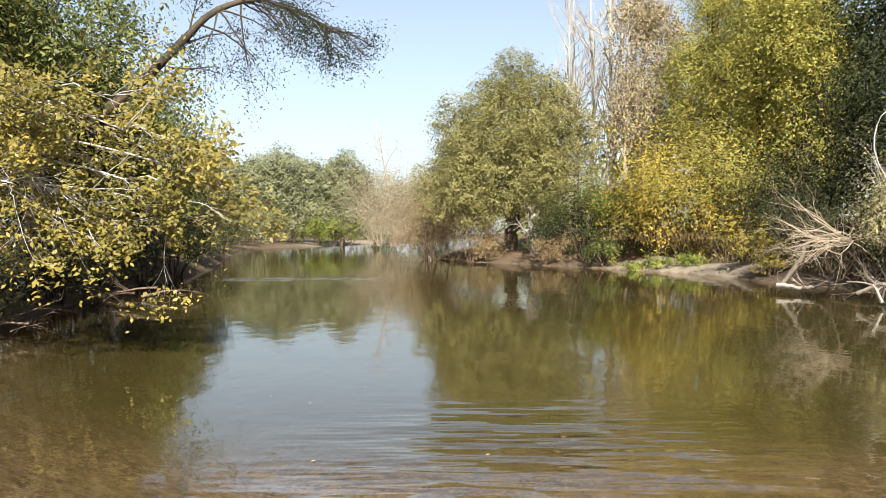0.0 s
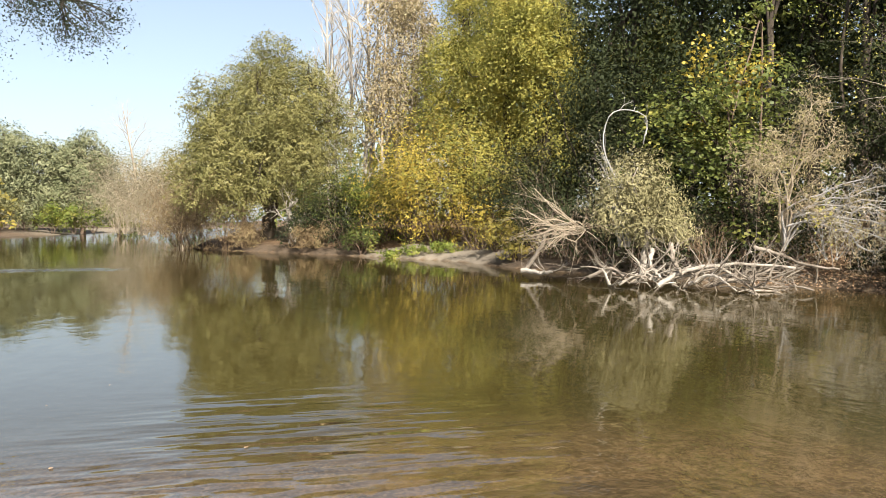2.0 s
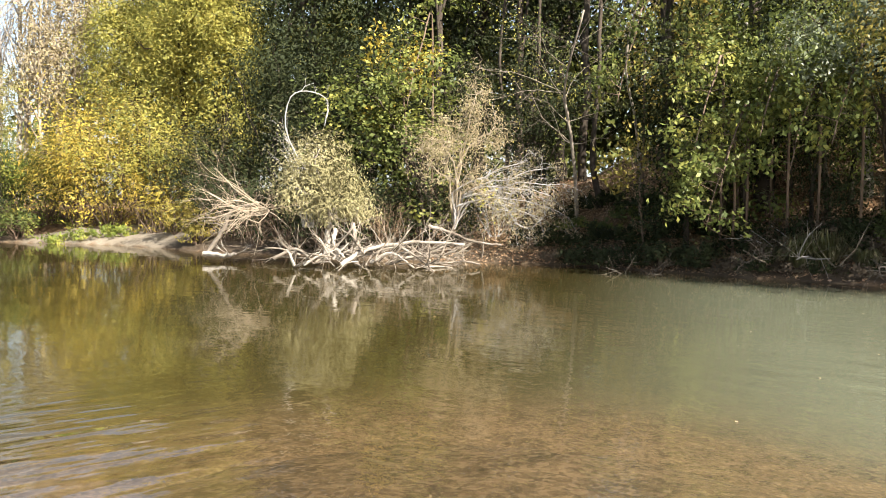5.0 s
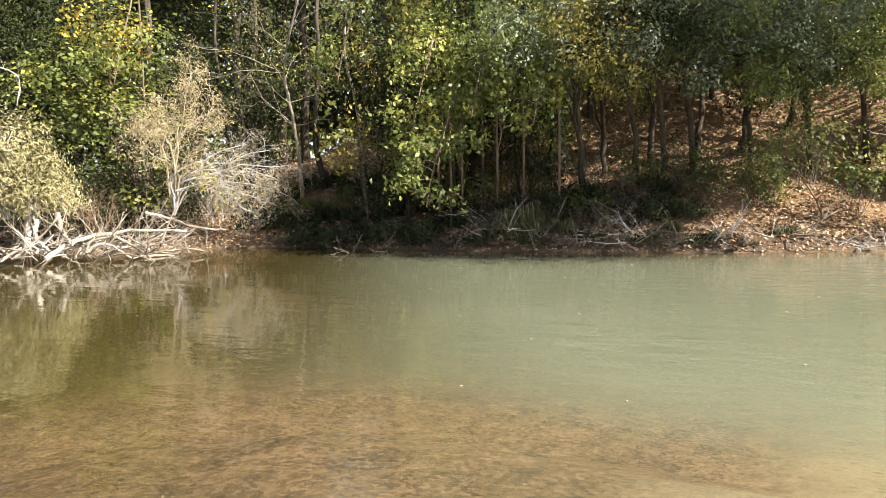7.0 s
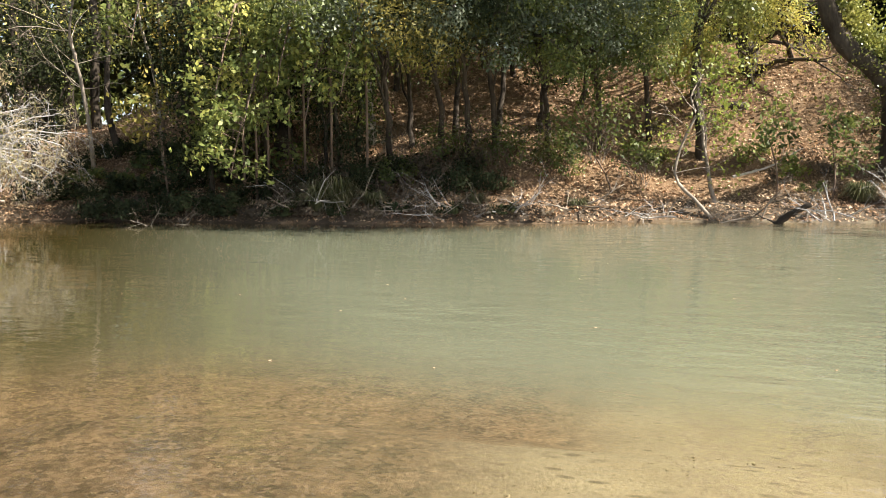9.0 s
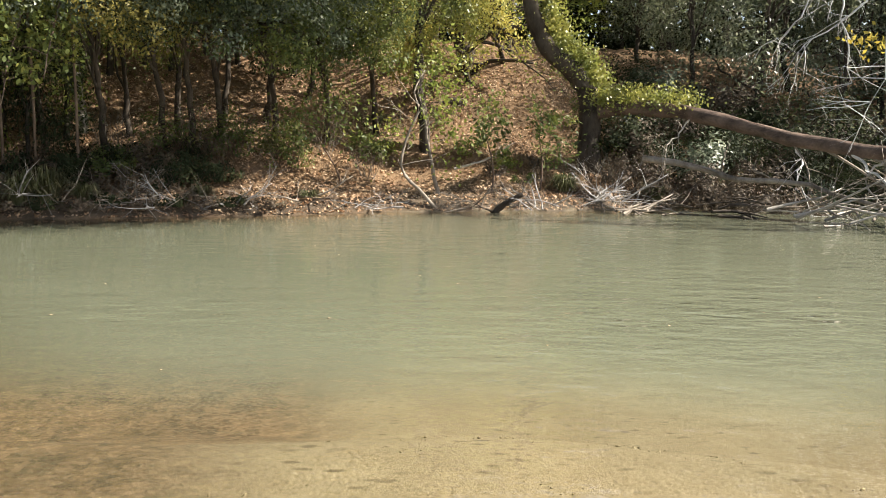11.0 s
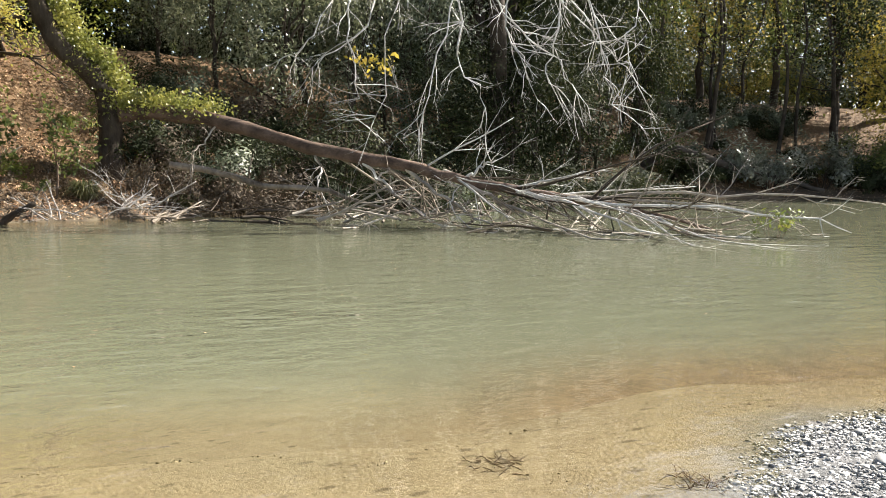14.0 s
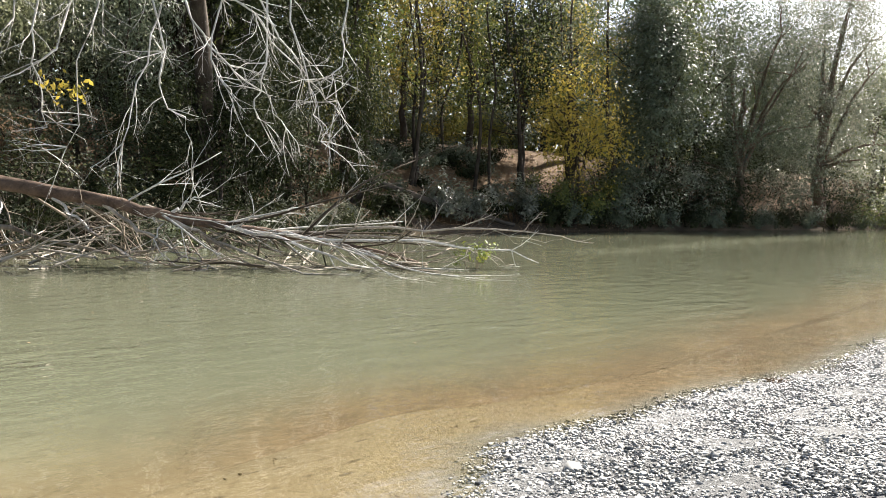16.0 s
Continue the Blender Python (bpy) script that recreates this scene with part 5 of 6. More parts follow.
for i, (pts, r0) in enumerate([([(22.3, 27.0, -2.9), (23.2, 26.6, -1.6), (23.8, 26.2, -0.3), (25.5, 25.6, 0.2)], 0.10), ([(21.9, 26.8, -3.15), (23.3, 26.4, -3.3), (24.0, 26.2, -3.2)], 0.11),
                               ([(26.5, 23.4, -3.5), (28, 23.0, -2.9), (29.2, 22.8, -3.9)], 0.07), ([(30.6, 23.0, -1.6), (30.5, 22.6, -2.6), (31.2, 22.2, -3.5)], 0.09), ([(31.8, 23.0, -1.2), (32.0, 22.6, -2.3), (32.6, 22.3, -3.2)], 0.10),
                               ([(31.0, 22.3, -4.0), (32.6, 22.6, -3.0), (34.5, 23, -2.6), (36.5, 23.4, -2.4), (39.5, 23.6, -2.6)], 0.09), ([(37.0, 24.2, -1.3), (38.6, 24, -1.8), (40.2, 23.8, -2.4), (42, 23.6, -2.6)], 0.075),
                               ([(33, 22.4, -3.8), (34.5, 22.2, -3.2), (36, 21.9, -4.2)], 0.06), ([(34.8, 22.6, -2.6), (36.4, 22.2, -3.6), (37.4, 21.8, -4.5)], 0.05)]):
    crooked("driftwood", "thick bleached driftwood branch at the water's edge", [E(*q) for q in pts], r0 * 0.75, r0 * 0.36, DEADWOOD if i % 2 else WEATHERED, 610 + i, 8, 5, 0.7, category="driftwood", group="driftwood branches")
tangle("driftwood_pile", "knotted bleached roots and stubs at the waterline", tuple(B(34.2, 22.7, 0.1)), 16, 1.5, 0.9, 0.046, WEATHERED, 602, 0.7, (0.0, -0.2, 0.15), 1, 0.7)
tangle("driftwood_pile", "knotted bleached roots and stubs at the waterline", tuple(B(30.6, 22.9, 0.1)), 12, 1.2, 0.9, 0.044, DEADWOOD, 603, 0.7, (0.0, -0.2, 0.15), 1, 0.7)
# fan of bare twigs on the bent limb
t = thing("dead_branch", "fan of bleached bare twigs bent over the water", "branch", tuple(E(26.2, 24.4, -0.3)))
for i in range(16):
    r = np.random.default_rng(640 + i)
    a2 = Acc()
    grow(a2, (0, 0, 0), (-0.9 + r.normal() * 0.15, -0.3 + r.normal() * 0.3, 0.12 + r.normal() * 0.25), 1.9 * r.uniform(0.7, 1.2), 0.022, 2, r, 0.22, -0.03, 4, 0.6, 0.5, floor=-1.2)
    part("twig", a2, TWIG_BEIGE, t)
# willow shrub with dry leaves
r = np.random.default_rng(650)
base = E(30.0, 24.2, -2.6)
lob = np.array([[-0.1, 0, 2.3, 0.9, 0.9, 0.9], [-0.7, 0, 1.5, 0.8, 0.8, 0.8], [0.4, 0, 1.6, 0.9, 0.9, 0.7], [0.9, 0, 1.0, 0.7, 0.8, 0.5], [0.0, -0.2, 1.1, 0.9, 0.8, 0.6]])
make_tree("willow_shrub", "drooping willow shrub with dry straw-green leaves over the driftwood", "shrub", tuple(base), lob, LEAF_DRY, 0.14, 420, 24, 0.36, DEADWOOD, None, 0.09, 650, 0.22, 0.7, 7, "", -0.9)
make_shrub("shrub", "thin shrub with pinkish-grey seed heads", "shrub", tuple(E(28.8, 25.2, -1.2)), 1.2, 3.0, LEAF_DRY, 0.09, 1300, TWIG_GREY, 655, 9, depth=2, twig_r=0.025, lean=(-0.15, 0))
make_shrub("shrub", "russet leafless brush on the driftwood", "shrub", tuple(E(34.0, 24.0, -2.4)), 0.8, 1.3, None, 0.1, 0, TWIG_RUSSET, 656, 16, depth=2, twig_r=0.014)
crooked("dead_branch", "bare arching branch above the dry shrubs", [E(29.2, 24.4, 1.5), E(27.4, 24.4, 4.8), E(27.6, 24.4, 7.2), E(28.8, 24.4, 7.7), E(30.1, 24.4, 7.1), E(29.9, 24.4, 5.4)], 0.022, 0.014, TWIG_GREY, 657, 7, 4, 0.5, category="branch")
base = E(38.6, 25.4, -2.2)
t = thing("shrub", "dry beige shrub with bare limbs and twiggy heads over the river", "shrub", tuple(base))
r = np.random.default_rng(658)
tufts = Acc()
for b, e, size, way in [(36.6, 5.2, 0.75, (-0.9, 0, 0.15)), (38.0, 4.6, 0.7, (-0.4, -0.2, 0.3)), (40.2, 7.6, 0.7, (-0.1, 0, 0.8)), (39.2, 6.0, 0.6, (-0.4, 0, 0.6)), (41.4, 5.4, 0.65, (0.4, 0, 0.6)), (39.8, 2.2, 0.6, (0.0, -0.3, 0.2)), (42.0, 2.4, 0.7, (0.5, -0.3, -0.1)), (43.2, 3.0, 0.7, (0.8, -0.2, 0.1)), (43.9, 1.2, 0.8, (0.6, -0.3, -0.6)), (44.8, 2.6, 0.7, (0.9, -0.2, 0.0)), (42.9, 0.2, 0.7, (0.3, -0.3, -0.8)), (45.3, 0.8, 0.6, (0.6, -0.3, -0.7)), (37.0, 2.8, 0.6, (-0.7, -0.2, 0.1)), (41.0, 0.8, 0.5, (0.2, -0.4, 0.1)), (44.6, -0.9, 0.8, (0.5, -0.4, -0.7)), (45.9, -0.3, 0.7, (0.6, -0.3, -0.7)), (43.6, -1.4, 0.7, (0.2, -0.5, -0.6)), (46.2, 1.6, 0.8, (0.8, -0.2, -0.4))]:
    a2, tips = Acc(), []
    c = E(b, 25.0, e) - base
    fork = E(39.0 + 0.25 * (b > 41.5), 25.2, 0.6 if e < 4 else 2.4) - base
    lp = curve_pts([fork * 0.25, fork + r.normal(size=3) * 0.12, fork * 0.45 + c * 0.55 + np.array([0, 0, 0.2]), c], 10)
    lp[1:-1] += r.normal(size=(8, 3)) * 0.05
    first_v = tube(a2, lp, np.linspace(0.036, 0.011, 10), 5, 0.06, r)
    for _ in range(15):
        k = r.integers(5, 10)
        grow(a2, lp[k], np.asarray(way) + r.normal(size=3) * 0.6, size * r.uniform(0.6, 1.4), 0.009, 2, r, 0.32, -0.06, 3, 0.6, 0.6, tips, joint=first_v + 5 * int(k))
    part("limb", a2, TWIG_BEIGE if b < 42 else TWIG_GREY, t, "forked beige limb with fine twigs")
    q = np.array([x[0] for x in tips])
    add_leaves(tufts, q[r.integers(0, len(q), 950 if e > 4 else 330)] + r.normal(size=(950 if e > 4 else 330, 3)) * 0.10, 0.12, r, 0.16, -0.2)
part("leaves", tufts, LEAF_BUFF, t, "small dry beige leaves")
make_shrub("shrub", "thin shrub with dry leaves leaning out over the river", "shrub", tuple(E(41.5, 26.2, -1.8)), 1.4, 2.2, LEAF_LIME, 0.09, 700, TWIG_GREY, 659, 7, depth=2, twig_r=0.018, spread=0.7)
crooked("stump", "weathered root stump with bare limbs at the water's edge", [B(6.2, 49.0, -0.1), E(6.3, 49, -0.6), E(6.0, 49, 0.6), E(6.5, 49, 1.6)], 0.28, 0.1, DEADWOOD, 690, 9, 9, 1.5, 2, category="stump")

# ---------------------------------------------------------------- the fallen tree
base = foot(98.0, 25)
t = thing("fallen_tree", "fallen dead tree with brown trunk and bare branches over the river", "tree", tuple(base))
acc = Acc()
tp = curve_pts(np.array([E(98.6, 25.0, 2.3), E(101, 24.6, 2.5), E(105.5, 23.6, 1.9), E(111, 22.4, 0.45), E(116.6, 21.3, -0.5), E(121.2, 20.6, -1.6), E(126.9, 20.3, -2.4), E(132, 20.5, -3.1), E(137.7, 21, -4.35)]) - base, 34)
tp[1:-1] += np.random.default_rng(701).normal(size=(32, 3)) * 0.02
tube(acc, tp, np.concatenate([np.linspace(0.225, 0.16, 16), np.linspace(0.155, 0.03, 18)]), 12, 0.09)
log = part("trunk", acc, BARK_RED, t, "reddish-brown barked trunk", True)
acc = Acc()
up = curve_pts(np.array([foot(98.0, 25.2), E(98.0, 25.2, 1.5), E(97.8, 25.2, 3.6), E(96.6, 25.0, 5.2), E(95.2, 24.8, 6.4), E(94.0, 24.6, 9.2), E(93.6, 24.6, 13)]) - base, 22)
tube(acc, up, np.linspace(0.36, 0.2, 22), 12, 0.11)
part("stem", acc, BARK_DARK, t, "dark leaning upright stem", True)
r = np.random.default_rng(700)
along = unit(tp[30] - tp[14])
water_floor = -base[2] + 0.02
BOUGHS = [([(119.7, 20.9, -0.95), (122, 20.4, -2.1), (124.7, 20.0, -3.4), (129.9, 18.3, -5.3)], 0.075), ([(124.2, 20.4, -1.95), (126.6, 20.1, -2.5), (129.4, 19.9, -3.25), (134.4, 20.0, -4.8)], 0.07), ([(126.9, 20.3, -2.4), (130.5, 20.6, -2.45), (135, 21, -2.05), (140.8, 21.5, -2.1), (147.4, 22, -2.1)], 0.06),
          ([(121.2, 20.6, -1.5), (122.2, 20.4, -0.6), (123.3, 20.2, -0.1)], 0.045), ([(117, 21.2, -0.7), (119, 20.6, -2.2), (121.4, 20.0, -3.6), (124.2, 19.2, -5.0)], 0.055), ([(128, 20.3, -2.6), (131, 20.0, -2.9), (137, 20.2, -3.1), (143, 21, -3.3), (146, 21.5, -4.2)], 0.05),
          ([(122.5, 20.6, -1.8), (126, 20.6, -2.6), (131, 20.8, -3.3), (136, 21.2, -3.6), (141, 21.4, -3.2)], 0.05), ([(114, 21.8, 0.0), (115.4, 21.3, -1.6), (117, 20.6, -3.0), (119.6, 19.8, -4.8)], 0.045), ([(130.5, 20.4, -2.9), (134, 20.8, -2.6), (138.5, 21, -2.8), (143.4, 21.6, -3.9)], 0.045),
          ([(125, 20.3, -2.2), (126.8, 20.1, -1.4), (128.3, 20, -1.25)], 0.04), ([(104.6, 23.8, 2.0), (104.0, 23.4, 1.0), (103.2, 23.0, 0.2), (102.9, 22.8, -0.6)], 0.03), ([(110.5, 22.6, 0.5), (111.4, 22.2, -0.9), (111.0, 22.0, -1.9), (112.0, 21.6, -3.2)], 0.035), ([(116.2, 21.4, -0.5), (115.0, 21.0, -2.0), (115.6, 20.7, -3.4), (114.6, 20.3, -4.4)], 0.03), ([(119, 20.9, -1.0), (120.6, 20.6, -1.9), (120.2, 20.2, -3.2), (121.6, 19.8, -4.9)], 0.035)]
for i, (pts, r0) in enumerate(BOUGHS):
    a2 = Acc()
    lp = curve_pts(np.array([E(*q) for q in pts]) - base, 12)
    lp[1:] += r.normal(size=(11, 3)) * 0.035
    lp[:, 2] = np.maximum(lp[:, 2], water_floor)
    first_v = tube(a2, lp, np.linspace(r0, r0 * 0.28, 12), 6, 0.07, r)
    for _ in range(7):
        k = r.integers(3, 12)
        dirn = unit(lp[min(k, 10) + 1] - lp[min(k, 10)])
        grow(a2, lp[k], dirn + r.normal(size=3) * 0.55, r.uniform(0.5, 1.5), r0 * 0.3, 1, r, 0.14, 0.0, 3, 0.55, 0.6, floor=water_floor, joint=first_v + 6 * int(k))
    part("branch", a2, BLEACHED_LIT if i % 2 else DEADWOOD, log, "bare whitish branch")
for i in range(34):
    k = int(r.uniform(12, 31))
    a2 = Acc()
    d = along * r.uniform(0.4, 1.2) + np.array([r.normal() * 0.5 - 0.12, r.normal() * 0.3, r.normal() * 0.25 + (0.08 if i % 3 else -0.35)])
    grow(a2, tp[k], d, r.uniform(1.6, 4.2), r.uniform(0.02, 0.05), 2, r, 0.09, -0.01, 3, 0.5, 0.5, floor=water_floor)
    # Every third branch is dark bark, for the shaded gaps between.
    part("branch", a2, (WEATHERED, BLEACHED_LIT, BARK_DARK)[i % 3], log, "bare grey branch")
# ivy over the upper part
ivy = Acc()
r = np.random.default_rng(705)
ii = np.concatenate([up[r.integers(8, 22, 7000)] + r.normal(size=(7000, 3)) * np.array([0.22, 0.2, 0.3]) + np.array([0.1, -0.52, 0.0]), tp[r.integers(0, 8, 3000)] + r.normal(size=(3000, 3)) * np.array([0.32, 0.32, 0.18]) + np.array([0, -0.05, 0.3])])
add_leaves(ivy, ii, 0.085, r, 0.75, 0.6)
part("ivy", ivy, LEAF_IVY, t, "yellow-green ivy leaves")

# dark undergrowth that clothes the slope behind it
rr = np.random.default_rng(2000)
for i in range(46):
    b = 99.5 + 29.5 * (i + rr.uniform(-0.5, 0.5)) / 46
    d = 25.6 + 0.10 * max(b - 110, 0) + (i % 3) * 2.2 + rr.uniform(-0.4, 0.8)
    make_shrub("bush", "dense dark green bramble and ivy on the shaded slope", "bush", on_ground(b, d), rr.uniform(1.2, 1.9), rr.uniform(1.2, 2.3), (LEAF_DARK_SHADED, LEAF_GLOSSY_LIT, LEAF_DARK_SHADED, LEAF_BRUSH)[i % 4], 0.125, 1900, BARK_DARK, 2001 + i, 9, "brambles on the slope", spread=0.7, depth=1, split=4, twig_r=0.012)

# heap of dead branches under it; dark-bark ones stand for shaded gaps
for i, (b, d, n_, rad, ln) in enumerate([(101.2, 21.2, 14, 0.9, 1.3), (107, 21.2, 13, 1.7, 1.9), (113, 20.6, 13, 1.8, 2.0), (119, 19.8, 12, 1.8, 2.0), (125, 19.6, 11, 1.9, 2.0), (131, 20.0, 10, 1.9, 1.9), (137, 20.8, 9, 1.6, 1.5)]):
    tangle("branch_heap", "heap of bleached and shade-dark dead branches and twigs washed under the fallen tree", tuple(B(b, d, 0.0)), n_, rad, ln, 0.034, (WEATHERED, BARK_DARK, DEADWOOD)[i % 3], 720 + i, 0.3, (0.25, -0.55, 0.05), 1, 0.7)
tangle("root_spray", "spray of whitish bare roots reaching into the water", tuple(B(99.6, 22.0, 0.25)), 20, 0.6, 1.3, 0.022, TWIG_GREY, 745, 0.5, (-0.5, -0.2, 0.05), 2, 0.8, "roots")
crooked("log", "second pale log lying low behind the branches", [E(101.6, 23.2, -0.8), E(105, 22.6, -1.35), E(107.3, 22.2, -2.1), E(111.2, 21.6, -2.3), E(113.6, 21.2, -3.0), E(117.5, 20.6, -4.0)], 0.09, 0.04, WEATHERED, 740, 9, 9, 1.0, 1, category="log")
for i, (b, d, rad, h) in enumerate([(101.5, 24.4, 1.2, 1.1), (104, 24.2, 1.5, 1.3), (106, 23.8, 1.5, 1.2), (108, 23.8, 1.6, 1.5), (110, 23.4, 1.5, 1.2), (112, 23.2, 1.6, 1.4), (114.4, 23, 1.5, 1.2), (116.8, 22.6, 1.5, 1.2), (119.5, 22.6, 1.5, 1.1), (122.5, 22.8, 1.4, 0.9)]):
    make_shrub("bush", "dry brown brush behind the fallen trunk", "bush", on_ground(b, d), rad, h, LEAF_BRUSH, 0.11, 1500, BARK_BROWN, 750 + i, 12, "brush behind the fallen trunk", depth=2, twig_r=0.02)
make_shrub("weeds", "yellow-green leaves sprouting from the fallen branches", "weeds", tuple(B(141.5, 20.8, 0.05)), 0.5, 0.8, LEAF_BRIGHT, 0.12, 160, BARK_BROWN, 760, 5, depth=1, twig_r=0.01)

# ---------------------------------------------------------------- the bare tree hanging over the water
base = foot(123.5, 34)
t = thing("overhanging_tree", "grey bare tree on the bank with limbs hanging over the river", "tree", tuple(base))
acc = Acc()
tp = curve_pts(np.array([base, E(123.2, 33, 8), E(122.4, 31.5, 15), E(121.4, 29, 19), E(120, 26, 21)]) - base, 16)
tube(acc, tp, np.linspace(0.38, 0.16, 16), 9, 0.06)
trunk = part("trunk", acc, BARK_DARK, t, smooth=True)
HANGING = [[(120, 26, 19), (117.5, 23, 18), (116.8, 21.8, 12), (115.6, 21.2, 7.5), (115.3, 21, 3.0)], [(120, 26, 20), (121.2, 23, 17), (120.0, 21.6, 10.5), (118.9, 21.2, 5.2), (118.1, 21, 0.4)],
           [(120, 26, 20), (119.2, 22.5, 16), (120.6, 21.5, 9), (120.6, 21.2, 6.2), (122.2, 21, 4.2), (122.8, 20.8, 1.6)], [(120, 26, 20), (124.5, 23, 17), (123.6, 22, 9.5), (124.8, 21.6, 6.4), (126.2, 21.4, 3.2)],
           [(121, 26, 19), (127.5, 23, 17), (129.2, 22.2, 10.5), (130.6, 22, 6.0), (130.8, 22, 3.4)], [(119, 25, 19), (113.5, 23, 17), (112.2, 22.4, 11), (110.4, 22, 7.2), (109.4, 22, 6.2)],
           [(121, 26, 19), (126, 23.5, 13.5), (129.5, 23, 8.6), (131.8, 22.8, 5.4)], [(121, 26, 20), (123, 22.6, 14), (126.5, 22, 11.6), (129.4, 22, 8.2), (131, 22, 7.4)], [(119, 25, 19), (114.8, 23, 15.5), (113.2, 22.4, 9), (113.6, 22.2, 5.6), (113.2, 22, 2.5)],
           [(121, 26, 19), (122.2, 23.2, 11.5), (124.4, 22.8, 8.8), (127, 22.6, 6.8), (128.5, 22.6, 4.4)], [(119, 26, 19), (116, 23.4, 13.5), (114.2, 22.4, 8.2), (111.5, 22, 6.6), (110.6, 22, 5)], [(121, 26, 20), (126.4, 22.8, 15), (127.2, 22, 9.2), (126.4, 21.8, 6.2), (127.4, 21.6, 4.6)], [(121, 26, 20), (131.5, 24, 16), (132.4, 23.4, 10.2), (131.6, 23, 7.2), (132.6, 23, 5)]]
for i, pts in enumerate(HANGING):
    r = np.random.default_rng(800 + i)
    a2 = Acc()
    lp = curve_pts(np.array([E(*q) for q in pts]) - base, 16)
    lp[1:] += r.normal(size=(15, 3)) * 0.07
    first_v = tube(a2, lp, np.linspace(0.04, 0.007, 16), 5, 0.05, r)
    for _ in range(11):
        k = r.integers(4, 16)
        dirn = unit(lp[min(k, 14) + 1] - lp[min(k, 14)])
        grow(a2, lp[k], dirn + r.normal(size=3) * 0.6, r.uniform(0.6, 1.5), 0.016, 2, r, 0.12, -0.03, 3, 0.6, 0.5, floor=-base[2] + 0.6, joint=first_v + 5 * int(k))
    part("limb", a2, BLEACHED_LIT, trunk, "bare whitish limb")
yl = Acc()
r = np.random.default_rng(820)
add_leaves(yl, E(114.8, 21.2, 6.3) - base + r.normal(size=(70, 3)) * np.array([0.28, 0.28, 0.14]), 0.14, r, 0.6, 0.6)
part("leaves", yl, LEAF_YELLOW, t, "a few orange-yellow leaves")
for i, (b, d, rad, h, lf) in enumerate([(112, 26.5, 2.2, 3.6, LEAF_DARK_SHADED), (117, 26.5, 2.2, 3.2, LEAF_DARK_SHADED), (122, 27.5, 1.6, 1.6, LEAF_GREEN), (126, 29, 2.2, 2.6, LEAF_DARK_SHADED), (130.5, 32, 2.2, 2.4, LEAF_DARK_SHADED), (120, 24.8, 1.3, 1.3, LEAF_GREEN), (134, 36, 2, 2, LEAF_DARK_SHADED)]):
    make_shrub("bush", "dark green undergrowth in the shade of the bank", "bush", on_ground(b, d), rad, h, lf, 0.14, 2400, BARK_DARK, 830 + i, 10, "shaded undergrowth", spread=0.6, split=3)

# ---------------------------------------------------------------- downstream bank
crooked("log", "big weathered log in shade sloping down the bank to the water", [foot(133.0, 43.5), E(134.8, 43.5, 0.9), E(138.3, 44.5, -0.1), E(141, 46, -0.8), E(144.2, 47.5, -1.6)], 0.24, 0.12, LOG_SHADED, 850, 10, 3, 1.0, category="log")
for i, (b, d, h, rad, lean) in enumerate([(137.0, 49, 15, 0.15, -0.9), (137.3, 49.2, 14, 0.12, 0.8), (137.7, 49.5, 15, 0.11, 1.6), (141.4, 52, 15, 0.12, 0.9), (142.4, 53, 15, 0.10, 1.2), (145.0, 53, 16, 0.15, 2.2), (147.3, 55, 16, 0.17, -0.3), (148.4, 56, 16, 0.13, 1.5), (134.0, 47, 16, 0.13, -0.5), (150.5, 58, 16, 0.2, 0.8), (131.6, 46, 15, 0.11, 0.6), (139.4, 54, 15, 0.10, -0.7)]):
    f0 = foot(b, d)
    g0 = np.random.default_rng(1870 + i).normal(size=(4, 2)) * 0.35
    crooked("tree", "dark slender crooked trunk of the downstream wood", [f0, f0 + np.array([0.15 * lean + g0[0, 0], g0[0, 1], h * 0.22]), f0 + np.array([0.35 * lean + g0[1, 0], g0[1, 1], h * 0.45]), f0 + np.array([0.7 * lean + g0[2, 0], g0[2, 1], h * 0.7]), f0 + np.array([lean, g0[3, 1], h])], rad, 0.05, BARK_DARK, 860 + i, 8, 11, 2.8, 1, (LEAF_GLOSSY_LIT, LEAF_MIXED, LEAF_GREEN)[i % 3], 1500, 0.17, group="slender trunks")
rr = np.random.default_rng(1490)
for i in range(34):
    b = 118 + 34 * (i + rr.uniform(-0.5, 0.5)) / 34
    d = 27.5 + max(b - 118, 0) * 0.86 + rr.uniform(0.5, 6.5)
    make_shrub("bush", "low dark undergrowth on the shaded slope", "bush", on_ground(b, d), rr.uniform(1.2, 2.2), rr.uniform(0.7, 1.5), (LEAF_DARK_SHADED, LEAF_GREEN, LEAF_GLOSSY_LIT, LEAF_DARK_SHADED)[i % 4], 0.15, 1100, BARK_DARK, 1500 + i, 8, "undergrowth on the shaded slope", spread=0.7, depth=1, split=3, twig_r=0.014)
# Bushes added over the slope in dark colours where shade should lie.
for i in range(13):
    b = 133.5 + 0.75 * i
    make_shrub("bush", "bush added under the slender trunks to darken the shaded slope", "bush", on_ground(b, 45.5 + 0.55 * i + rr.uniform(1.5, 4)), rr.uniform(1.3, 2.0), rr.uniform(1.2, 2.0), (LEAF_DARK_SHADED, LEAF_GLOSSY_LIT)[i % 2], 0.17, 1300, BARK_DARK, 1580 + i, 9, "bushes under the slender trunks", spread=0.7, depth=1, split=4, twig_r=0.014)
